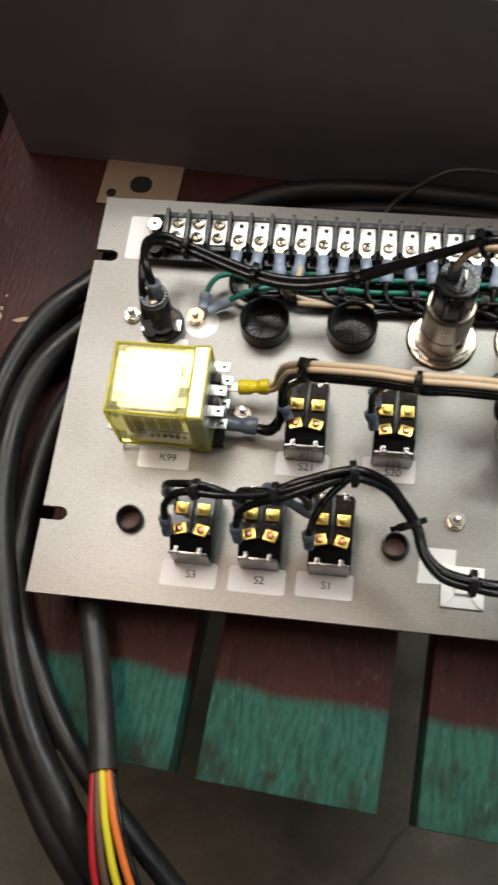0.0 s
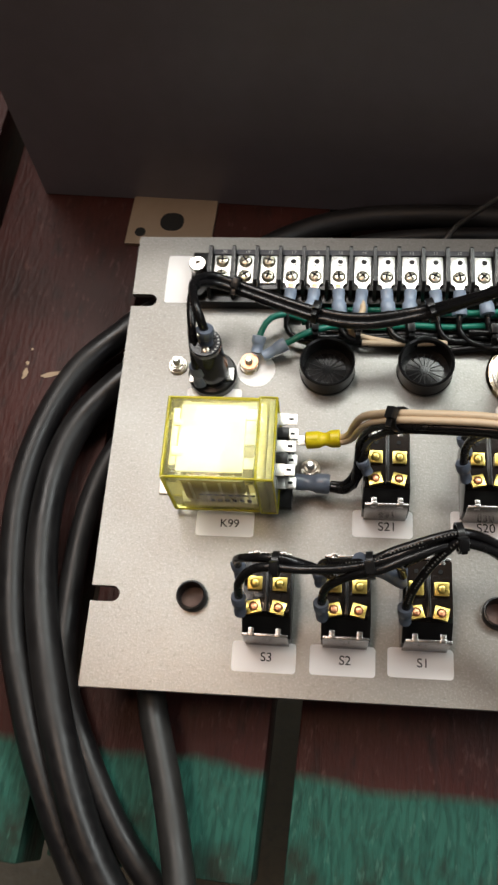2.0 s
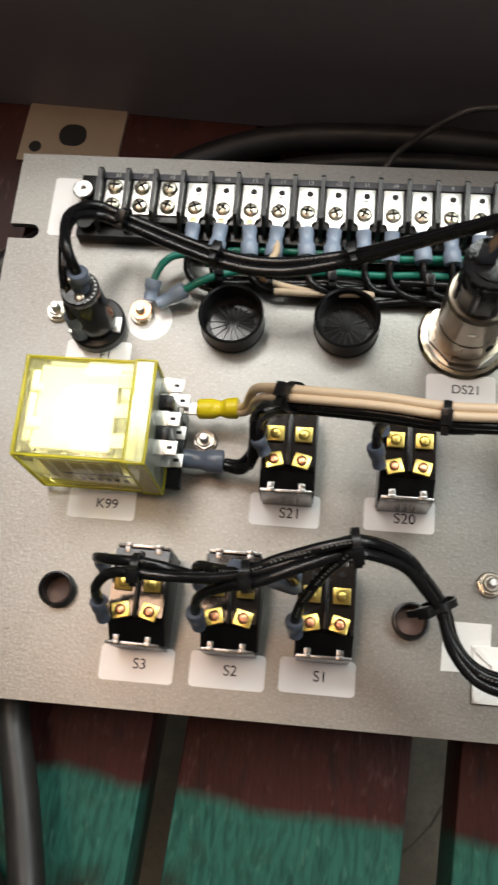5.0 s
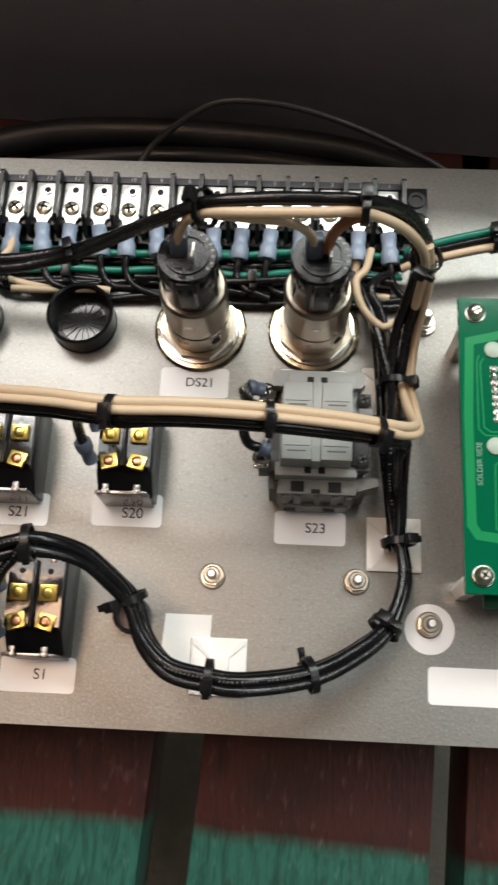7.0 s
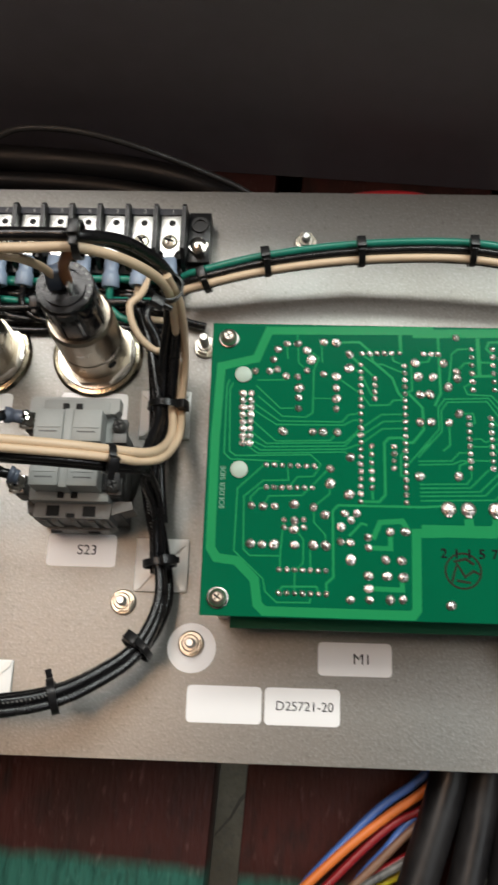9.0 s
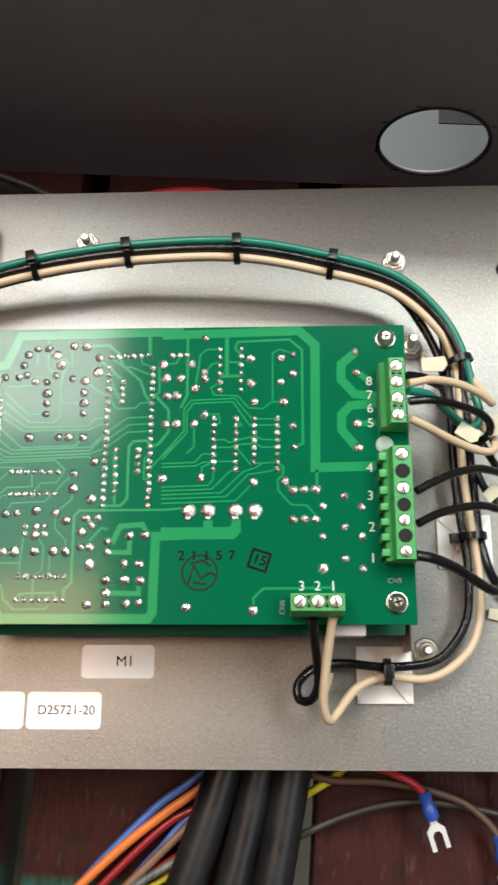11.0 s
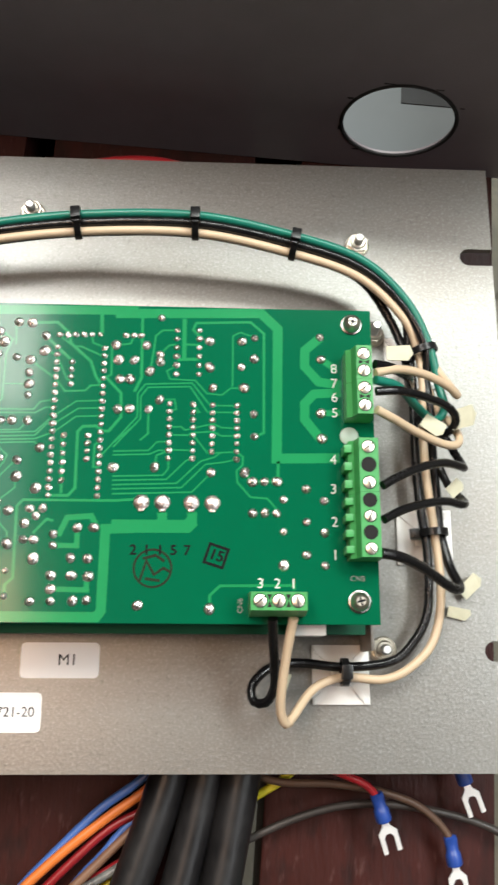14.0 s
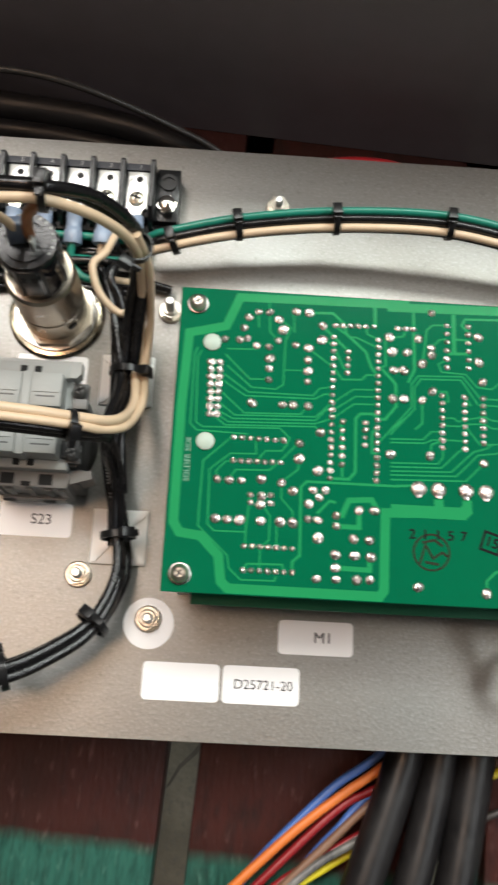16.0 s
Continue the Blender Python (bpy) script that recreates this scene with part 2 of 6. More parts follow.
SILK = mat("white_print", (0.70, 0.74, 0.70), 0.5, 0, scale=200, amount=0.3)
FAINT = mat("faint_stamped_print", (0.27, 0.265, 0.25), 0.45, 0.5, scale=200, amount=0.3)
SOLDER = mat("solder", (0.80, 0.77, 0.75), 0.27, 1.0, (0.60, 0.50, 0.47), 700, 0.8, 0.35, 1600, rough_var=0.1, vary=0.16)
COIL = mat("cream_coil_former", (0.94, 0.935, 0.89), 0.5, 0, scale=120, amount=0.4)
CARTON = mat("tan_plated_steel", (0.36, 0.28, 0.20), 0.45, 0.3, (0.28, 0.21, 0.15), 30, 0.6, 0.1, 500)
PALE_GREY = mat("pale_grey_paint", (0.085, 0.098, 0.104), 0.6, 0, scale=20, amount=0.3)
PRINT = mat("pale_wire_print", (0.20, 0.195, 0.185), 0.5, 0, (0.12, 0.12, 0.11), 900, 0.9)
INNER_PATCH = mat("dull_dark_patch", (0.018, 0.020, 0.022), 0.8, 0, (0.03, 0.033, 0.035), 60, 0.6)
CHIP = mat("bare_wood_chip", (0.42, 0.30, 0.20), 0.7, 0, scale=200, amount=0.5)


def concrete_material():
    """Worn floor: broad stains, pale scuffs and fine grit."""
    m = bpy.data.materials.new("worn_concrete")
    m.use_nodes = True
    n, ln = m.node_tree.nodes, m.node_tree.links
    b = n["Principled BSDF"]
    tc = n.new("ShaderNodeTexCoord")

    def tex(scale, detail):
        t = n.new("ShaderNodeTexNoise")
        t.inputs["Scale"].default_value, t.inputs["Detail"].default_value = scale, detail
        ln.new(tc.outputs["Object"], t.inputs["Vector"])
        return t.outputs["Fac"]

    def step(fac, lo, hi):
        r = n.new("ShaderNodeMapRange")
        r.inputs["From Min"].default_value, r.inputs["From Max"].default_value = lo, hi
        ln.new(fac, r.inputs["Value"])
        return r.outputs[0]

    def blend(fac, one, two):
        x = n.new("ShaderNodeMix")
        x.data_type = "RGBA"
        ln.new(fac, x.inputs[0])
        for sock, v in ((x.inputs[6], one), (x.inputs[7], two)):
            if isinstance(v, tuple):
                sock.default_value = (*v, 1)
            else:
                ln.new(v, sock)
        return x.outputs[2]

    c = blend(step(tex(6, 8), 0.38, 0.64), (0.146, 0.131, 0.094), (0.086, 0.078, 0.058))
    c = blend(step(tex(13, 10), 0.50, 0.78), c, (0.25, 0.222, 0.168))
    c = blend(step(tex(26, 10), 0.56, 0.86), c, (0.060, 0.055, 0.043))
    c = blend(step(tex(140, 3), 0.5, 0.85), c, (0.10, 0.097, 0.082))
    ln.new(c, b.inputs["Base Color"])
    b.inputs["Roughness"].default_value = 0.62
    bp = n.new("ShaderNodeBump")
    bp.inputs["Strength"].default_value, bp.inputs["Distance"].default_value = 0.3, 0.002
    ln.new(tex(160, 4), bp.inputs["Height"])
    ln.new(bp.outputs["Normal"], b.inputs["Normal"])
    return m


CONCRETE = concrete_material()


def relay_cover_material():
    m = bpy.data.materials.new("clear_yellow_cover")
    m.use_nodes = True
    b = m.node_tree.nodes["Principled BSDF"]
    b.inputs["Base Color"].default_value = (0.99, 0.96, 0.56, 1)
    b.inputs["Roughness"].default_value = 0.06
    b.inputs["Transmission Weight"].default_value = 0.93
    b.inputs["IOR"].default_value = 1.5
    return m


COVER = relay_cover_material()
COVER_EDGE = mat("yellow_cover_edge", (0.80, 0.74, 0.05), 0.12, 0, (0.66, 0.58, 0.03), 90, 0.4, transmission=0.55)


def steel_material():
    """Galvanised sheet: pebbled zinc skin, faint spangle, broad dull patches painting warm reflections."""
    m = bpy.data.materials.new("galvanised_sheet")
    m.use_nodes = True
    n, ln = m.node_tree.nodes, m.node_tree.links
    b = n["Principled BSDF"]
    tc = n.new("ShaderNodeTexCoord")

    def tex(scale, detail, rough=0.5):
        t = n.new("ShaderNodeTexNoise")
        t.inputs["Scale"].default_value, t.inputs["Detail"].default_value, t.inputs["Roughness"].default_value = scale, detail, rough
        ln.new(tc.outputs["Object"], t.inputs["Vector"])
        return t.outputs["Fac"]

    def step(fac, lo, hi, a=0.0, c=1.0):
        r = n.new("ShaderNodeMapRange")
        r.inputs["From Min"].default_value, r.inputs["From Max"].default_value = lo, hi
        r.inputs["To Min"].default_value, r.inputs["To Max"].default_value = a, c
        ln.new(fac, r.inputs["Value"])
        return r.outputs[0]

    def blend(fac, one, two):
        x = n.new("ShaderNodeMix")
        x.data_type = "RGBA"
        ln.new(fac, x.inputs[0])
        for sock, v in ((x.inputs[6], one), (x.inputs[7], two)):
            if isinstance(v, tuple):
                sock.default_value = (*v, 1)
            else:
                ln.new(v, sock)
        return x.outputs[2]

    grain = tex(1000, 2, 0.6)
    broad = tex(9, 5)
    # the browner tone paints warm reflections into the sheet
    c = blend(step(broad, 0.36, 0.68), (0.262, 0.262, 0.250), (0.235, 0.212, 0.190))
    c = blend(step(grain, 0.50, 0.80), c, (0.34, 0.335, 0.318))
    c = blend(step(tex(430, 3, 0.7), 0.56, 0.82), c, (0.17, 0.162, 0.15))
    ln.new(c, b.inputs["Base Color"])
    b.inputs["Metallic"].default_value = 0.6
    ln.new(step(broad, 0.3, 0.7, 0.32, 0.42), b.inputs["Roughness"])
    bp = n.new("ShaderNodeBump")
    bp.inputs["Strength"].default_value, bp.inputs["Distance"].default_value = 0.15, 0.0006
    ln.new(grain, bp.inputs["Height"])
    ln.new(bp.outputs["Normal"], b.inputs["Normal"])
    return m


STEEL = steel_material()


def wood_material():
    """Red-brown paint, turned green over the end of each plank, worn along the grain."""
    m = bpy.data.materials.new("painted_plank")
    m.use_nodes = True
    n, ln = m.node_tree.nodes, m.node_tree.links
    b = n["Principled BSDF"]
    tc = n.new("ShaderNodeTexCoord")
    oi = n.new("ShaderNodeObjectInfo")
    shift = n.new("ShaderNodeVectorMath")
    shift.operation = "MULTIPLY_ADD"
    ln.new(oi.outputs["Random"], shift.inputs[0])
    shift.inputs[1].default_value = (3.1, 7.7, 1.3)
    ln.new(tc.outputs["Object"], shift.inputs[2])

    def noise_at(vec, scale, stretch, detail=5):
        mp = n.new("ShaderNodeMapping")
        mp.inputs["Scale"].default_value = stretch
        ln.new(vec, mp.inputs["Vector"])
        t = n.new("ShaderNodeTexNoise")
        t.inputs["Scale"].default_value, t.inputs["Detail"].default_value = scale, detail
        ln.new(mp.outputs[0], t.inputs["Vector"])
        return t.outputs["Fac"]

    def ramp(fac, lo, hi):
        r = n.new("ShaderNodeMapRange")
        r.inputs["From Min"].default_value, r.inputs["From Max"].default_value = lo, hi
        ln.new(fac, r.inputs["Value"])
        return r.outputs[0]

    def mix(fac, a, c):
        x = n.new("ShaderNodeMix")
        x.data_type = "RGBA"
        ln.new(fac, x.inputs[0])
        for sock, v in ((x.inputs[6], a), (x.inputs[7], c)):
            if isinstance(v, tuple):
                sock.default_value = (*v, 1)
            else:
                ln.new(v, sock)
        return x.outputs[2]

    v = shift.outputs[0]
    # grain: rings seen on a sawn face
    warp = n.new("ShaderNodeTexNoise")
    warp.inputs["Scale"].default_value, warp.inputs["Detail"].default_value = 260, 6
    warp.inputs["Distortion"].default_value = 2.2
    mp = n.new("ShaderNodeMapping")
    mp.inputs["Scale"].default_value = (1, 0.2, 1)
    ln.new(v, mp.inputs["Vector"])
    ln.new(mp.outputs[0], warp.inputs["Vector"])
    ring = n.new("ShaderNodeTexWave")
    ring.bands_direction = "X"
    ring.inputs["Scale"].default_value, ring.inputs["Distortion"].default_value = 62, 16.0
    ring.inputs["Detail"].default_value, ring.inputs["Detail Scale"].default_value = 4, 1.3
    mp2 = n.new("ShaderNodeMapping")
    mp2.inputs["Scale"].default_value = (1, 0.24, 1)
    ln.new(v, mp2.inputs["Vector"])
    ln.new(mp2.outputs[0], ring.inputs["Vector"])
    both = n.new("ShaderNodeMath")
    both.operation = "MULTIPLY_ADD"
    ln.new(ring.outputs["Fac"], both.inputs[0])
    both.inputs[1].default_value = 0.17
    half = n.new("ShaderNodeMath")
    half.operation = "MULTIPLY"
    half.inputs[1].default_value = 0.85
    ln.new(warp.outputs["Fac"], half.inputs[0])
    ln.new(half.outputs[0], both.inputs[2])
    grain = both.outputs[0]
    blot = noise_at(v, 22, (1, 0.6, 1))
    fine = noise_at(v, 420, (1, 0.3, 1))
    sep = n.new("ShaderNodeSeparateXYZ")
    ln.new(tc.outputs["Object"], sep.inputs[0])
    # dirt gathers towards the tip of each plank
    tipped = n.new("ShaderNodeMath")
    tipped.operation = "MULTIPLY_ADD"
    ln.new(sep.outputs["Y"], tipped.inputs[0])
    tipped.inputs[1].default_value = -6.0
    shade = n.new("ShaderNodeMath")
    shade.operation = "ADD"
    shade.inputs[1].default_value = -0.30
    ln.new(noise_at(v, 90, (1, 0.6, 1), 9), shade.inputs[0])
    ln.new(shade.outputs[0], tipped.inputs[2])
    red = mix(ramp(blot, 0.35, 0.7), (0.056, 0.013, 0.0105), (0.030, 0.009, 0.007))
    red = mix(ramp(grain, 0.56, 1.0), red, (0.030, 0.009, 0.008))
    red = mix(ramp(noise_at(v, 170, (1, 0.35, 1), 8), 0.52, 0.72), red, (0.020, 0.008, 0.007))
    red = mix(ramp(fine, 0.60, 0.80), red, (0.10, 0.045, 0.040))
    green = mix(ramp(grain, 0.42, 0.75), (0.024, 0.108, 0.080), (0.011, 0.052, 0.040))
    green = mix(ramp(tipped.outputs[0], 0.46, 0.74), green, (0.020, 0.028, 0.020))
    green = mix(ramp(fine, 0.6, 0.85), green, (0.075, 0.19, 0.145))
    edge = n.new("ShaderNodeMath")
    edge.operation = "MULTIPLY_ADD"
    ln.new(noise_at(v, 30, (1, 0.3, 1)), edge.inputs[0])
    edge.inputs[1].default_value = 0.010
    ln.new(sep.outputs["Y"], edge.inputs[2])
    paint = ramp(edge.outputs[0], -0.0192, -0.0138)
    ln.new(mix(paint, green, red), b.inputs["Base Color"])
    b.inputs["Roughness"].default_value = 0.48
    b.inputs["IOR"].default_value = 1.32
    add = n.new("ShaderNodeMath")
    add.operation = "MULTIPLY_ADD"
    ln.new(grain, add.inputs[0])
    add.inputs[1].default_value = 0.8
    ln.new(fine, add.inputs[2])
    bp = n.new("ShaderNodeBump")
    bp.inputs["Strength"].default_value, bp.inputs["Distance"].default_value = 0.42, 0.0009
    ln.new(add.outputs[0], bp.inputs["Height"])
    ln.new(bp.outputs["Normal"], b.inputs["Normal"])
    return m


PLANK = wood_material()


def lettering(text, x, y, z, size, material, parent, rz=0.0, label=""):
    cu = bpy.data.curves.new("lettering", "FONT")
    cu.body, cu.size, cu.align_x, cu.align_y = text, size * MM / 0.7, "CENTER", "CENTER"
    cu.extrude = 0.00004
    tmp = bpy.data.objects.new("tmp_text", cu)
    me = bpy.data.meshes.new_from_object(tmp)
    bpy.data.objects.remove(tmp)
    me.materials.clear()
    me.materials.append(material)
    ob = new("lettering", me)
    ob.matrix_basis = at_mm(x, y, z, rz)
    ob.parent = parent
    if label:
        tagged(ob, label)
    return ob


def rounded(x0, y0, x1, y1, r, k=4):
    pts = []
    for cx, cy, a0 in ((x1 - r, y1 - r, 0), (x0 + r, y1 - r, 90), (x0 + r, y0 + r, 180), (x1 - r, y0 + r, 270)):
        for i in range(k + 1):
            a = math.radians(a0 + 90 * i / k)
            pts.append((cx + r * math.cos(a), cy + r * math.sin(a)))
    return pts


def hexagon(x, y, flats, turn=0.0):
    r = flats / math.sqrt(3)
    return [(x + r * math.cos(math.radians(60 * k + turn)), y + r * math.sin(math.radians(60 * k + turn))) for k in range(6)]


# ---------------------------------------------------------------- room
def room():
    solid("floor", box(bm_new(), -4000, -4000, FLOOR - 100, 4500, 4500, FLOOR), CONCRETE, "bare worn grey concrete workshop floor", "floor", kind="structure")
    solid("ceiling", box(bm_new(), -4000, -4000, 2400, 4500, 4500, 2500), CEILING, "plain brown board workshop ceiling", "ceiling", kind="structure")
    for nm, x0, y0, x1, y1 in (("wall_north", -4100, 4500, 4600, 4600), ("wall_south", -4100, -4100, 4600, -4000),
                               ("wall_west", -4100, -4000, -4000, 4500), ("wall_east", 4500, -4000, 4600, 4500)):
        solid(nm, box(bm_new(), x0, y0, FLOOR, x1, y1, 2400), WHITE, "plain painted workshop wall", "wall", kind="structure")


room()
crack = random.Random(5)
b = bm_new()
line = [(60 + 1180 * k / 90 + crack.uniform(-3, 3), -316 + 1180 * 1.19 * k / 90 + crack.uniform(-3, 3)) for k in range(91)]
wide = [crack.uniform(0.8, 3.2) for k in line]
rows = [[b.verts.new(((x + s * w * 0.77) * MM, (y - s * w * 0.64) * MM, (FLOOR + 0.5) * MM)) for s in (-1, 1)] for (x, y), w in zip(line, wide)]
for p, q in zip(rows, rows[1:]):
    b.faces.new((p[0], p[1], q[1], q[0]))
solid("floor_crack", b, mat("crack_dirt", (0.068, 0.062, 0.049), 0.9, 0, (0.12, 0.11, 0.087), 50, 1.0), "thin dark crack across the concrete floor", "crack", kind="structure")
TURN = Matrix.Rotation(SKEW, 4, "Z")


def bench():
    t = thing("bench", "low bench of red-brown painted planks with worn green ends", "bench", at=TURN.copy())
    for x0, x1, y0 in ((-212, -126, -66), (-109, -22, -71), (-10, 77, -66), (90, 175, -67), (193, 279, -69), (291, 378, -68), (398, 482, -68)):
        part("plank", box(bm_new(), x0, y0, BOARD - 36, x1, 900, BOARD, 1.2), PLANK, t)
    # the beam at 268 is added so the rear plank gaps look dark
    for y in (62, 268, 500, 850):
        part("cross_beam", box(bm_new(), -205, y, BOARD - 120, 475, y + 40, BOARD - 36, 1.5), RED_WOOD, t)
    for x in (-200, 435):
        for y in (102.5, 802):
            part("leg", box(bm_new(), x, y, FLOOR, x + 40, y + 40, BOARD - 36.5, 1.5), RED_WOOD, t)


bench()
for x, y, dx, dy, turn in ((-46.8, 161.4, 6.8, 1.3, 14), (-62, 161.4, 1.3, 3.2, -8), (-61.8, 167.6, 0.9, 1.3, 20), (-60.6, 176, 0.6, 0.8, 0)):
    pts = [(dx * (1 + 0.18 * math.sin(5 * a)) * math.cos(a), dy * (1 + 0.25 * math.cos(3 * a)) * math.sin(a)) for a in (2 * math.pi * k / 14 for k in range(14))]
    solid("paint_chip", prism(bm_new(), pts, 0, 0.25), CHIP, "small pale chip of bare wood on the plank", "chip", "paint chips", at=at_mm(x, y, BOARD, turn))


def cabinet():
    t = thing("steel_cabinet", "dark grey painted steel cabinet with a round cable hole", "cabinet", at=at_mm(0, 273.6, BOARD) @ TURN)
    x0, x1, top, hx, hz, r = -69.5, 532, 140, 451, 33, 22.6
    b = bm_new()
    angles = [2 * math.pi * k / 48 for k in range(48)] + [math.atan2(z - hz, x - hx) % (2 * math.pi) for x in (x0, x1) for z in (0.5, top)]
    ring = []
    for a in sorted(angles):
        c, s = math.cos(a), math.sin(a)
        m = min((x1 - hx) / c if c > 1e-9 else (x0 - hx) / c if c < -1e-9 else 1e9, (top - hz) / s if s > 1e-9 else (0.5 - hz) / s if s < -1e-9 else 1e9)
        ring.append([b.verts.new((px * MM, py * MM, pz * MM)) for px, pz in ((hx + r * c, hz + r * s), (hx + m * c, hz + m * s)) for py in (0, 2)])
    for k in range(len(ring)):
        i0, i1, o0, o1 = ring[k]
        j0, j1, p0, p1 = ring[(k + 1) % len(ring)]
        b.faces.new((i0, o0, p0, j0))
        b.faces.new((i1, j1, p1, o1))
        b.faces.new((i0, j0, j1, i1))
        b.faces.new((o0, o1, p1, p0))
    part("front_wall", b, CABINET, t, smooth=20)
    part("side_wall", box(bm_new(), x0, 2, 0.5, x0 + 2, 300, top), CABINET, t)
    part("side_wall", box(bm_new(), x1 - 2, 2, 0.5, x1, 300, top), CABINET, t)
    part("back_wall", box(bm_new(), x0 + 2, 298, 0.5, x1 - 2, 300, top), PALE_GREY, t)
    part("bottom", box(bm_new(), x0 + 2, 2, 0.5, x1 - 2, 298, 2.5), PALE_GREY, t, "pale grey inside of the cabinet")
    # thin flat dark patch on the bottom, behind the right of the hole
    part("dark_inner_patch", box(bm_new(), hx + 7, 32, 2.5, hx + 50, 84, 3.0), INNER_PATCH, t)
    # mounting tab with a slot and a hole, lying on the plank
    f = bm_new()
    prism(f, [(-16.4, -32), (31.6, -31), (31.6, 0), (-16.4, 0)], 0.3, 2.3)
    tab = part("mounting_tab", f, CARTON, t, "tan plated mounting tab with a slot")
    s = bm_new()
    prism(s, rounded(1.2, -22, 14.6, -10, 5.4), 2.3, 2.45)
    part("slot", s, DARK_HOLE, tab)
    part("bolt_hole", turned(bm_new(), [(3, 2.3), (3, 2.45)], -9, -24), DARK_HOLE, tab)
    part("hole_rim", swept(bm_new(), [(hx + (r + 0.2) * math.cos(a), 0.2, hz + (r + 0.2) * math.sin(a)) for a in (2 * math.pi * k / 40 for k in range(41))], 0.9, 6, 20), DARK_HOLE, t, "rough blackened rim of the cut hole")
    g = bm_new()
    for a, d, w, hh in ((1.1, 24.6, 1.6, 0.4), (1.9, 24.2, 2.4, 0.5), (2.6, 24.8, 1.2, 0.9), (3.4, 23.8, 0.5, 2.6), (4.1, 24.4, 1.4, 0.7), (0.5, 25.5, 0.9, 0.5)):
        cx, cz = hx + d * math.cos(a), hz + d * math.sin(a)
        box(g, cx - w, -0.12, cz - hh / 2, cx + w, 0.2, cz + hh / 2)
    part("saw_mark", g, DARK_HOLE, t)


cabinet()


BUSHINGS = ((43.6, 38.9), (168.8, 37.8))


def panel():
    W, H = 482.6, 221.5
    out = [(0, 0), (W, 0)]

    def notch(y, right):
        r, d = 3.4, 9.0
        pts = [(W, y - r) if right else (0, y + r)]
        for k in range(9):
            a = -math.pi / 2 + math.pi * k / 8
            pts.append((W - d - r * math.cos(a), y + r * math.sin(a)) if right else (d + r * math.cos(a), y - r * math.sin(a)))
        return pts + [(W, y + r) if right else (0, y - r)]

    out += notch(38.7, True) + notch(184.2, True) + [(W, H), (0, H)] + notch(184.2, False) + notch(38.7, False)
    t = thing("equipment_panel", "grey galvanised steel rack panel with open slots, lying face down", "panel")
    holes = [[(x + 5.4 * math.cos(a), y + 5.4 * math.sin(a)) for a in (2 * math.pi * k / 28 for k in range(28))] for x, y in BUSHINGS]
    b = bm_new()
    for loop in [out] + holes:
        vs = [b.verts.new((x * MM, y * MM, 0)) for x, y in loop]
        for p, q in zip(vs, vs[1:] + vs[:1]):
            b.edges.new((p, q))
    bmesh.ops.triangle_fill(b, use_beauty=True, edges=b.edges[:])
    grown = bmesh.ops.extrude_face_region(b, geom=b.faces[:])["geom"]
    bmesh.ops.translate(b, verts=[g for g in grown if isinstance(g, bmesh.types.BMVert)], vec=(0, 0, -3 * MM))
    part("sheet", b, STEEL, t, smooth=20)
    lettering("D 2 5 7 2 2", 353.5, 19.5, 0.02, 3.9, FAINT, t)
    # knobs and bezels on the face below, which hold the panel clear of the planks
    for x, y, r in ((186, 147, 14), (229, 147, 14), (43.6, 142, 9), (231, 98, 15), (300, 60, 6), (420, 60, 6), (300, 135, 6), (420, 135, 6)):
        part("front_knob", turned(bm_new(), [(r, -3), (r, -20), (r * 0.8, -24), (r * 0.8, BOARD)], x, y, 20), BLACKM, t)


panel()


# ---------------------------------------------------------------- hardware on the panel
def stud(x, y, z=0.0, height=9.0, turn=10.0):
    t = thing("stud_nut", "bright steel stud with hex nut and washer on the panel", "nut", "studs on the panel", at=at_mm(x, y, z, turn))
    part("washer", turned(bm_new(), [(4.6, 0), (4.6, 0.5), (4.1, 0.9)], seg=24), NICKEL, t)
    b = bm_new()
    prism(b, hexagon(0, 0, 6.6), 0.9, 3.6)
    turned(b, [(3.1, 3.6), (2.6, 4.1)], seg=20)
    part("nut", b, NICKEL, t, smooth=25)
    b = bm_new()
    prof = []
    k = 0.9
    while k < height - 1:
        prof += [(1.75, k), (1.5, k + 0.35)]
        k += 0.7
    turned(b, prof + [(1.7, height - 0.5), (1.2, height)], seg=14)
    part("thread", b, TIN, t)
    return t


for k, (x, y) in enumerate(((26.7, 148), (60.4, 148.7), (90.8, 98), (195.9, 52.5), (246.3, 52.7), (271.3, 38.9), (271, 151.6), (309.3, 197.6), (430.9, 187.5), (435.6, 39), (435.5, 151.5))):
    stud(x, y, 0, 11 if k in (6, 10) else 7.5, 17 * k % 60)


def paper_disc(x, y, r):
    solid("paper_disc", turned(bm_new(), [(r, 0.02), (r, 0.15)], x, y, 40), LABEL, "round white paper disc under a grounding stud", "sticker", "paper discs")


paper_disc(271.5, 37.5, 8.6)
paper_disc(63.5, 147.2, 9.0)


def sticker(text, x0, y0, x1, y1, size=3.2, dx=0.0, turn=0.0, dy=0.0):
    cx, cy = (x0 + x1) / 2, (y0 + y1) / 2
    t = thing("label_sticker", "white paper label printed " + text if text else "blank white paper label on the panel", "label", "labels on the panel", at=at_mm(cx, cy, 0, turn))
    if text:
        tagged(t, "white paper label printed %s stuck on the panel" % text)
    part("paper", prism(bm_new(), rounded(x0 - cx, y0 - cy, x1 - cx, y1 - cy, 1.6), 0.02, 0.14), LABEL, t)
    if text:
        lettering(text, dx, dy, 0.16, size * 1.06, INK, t)


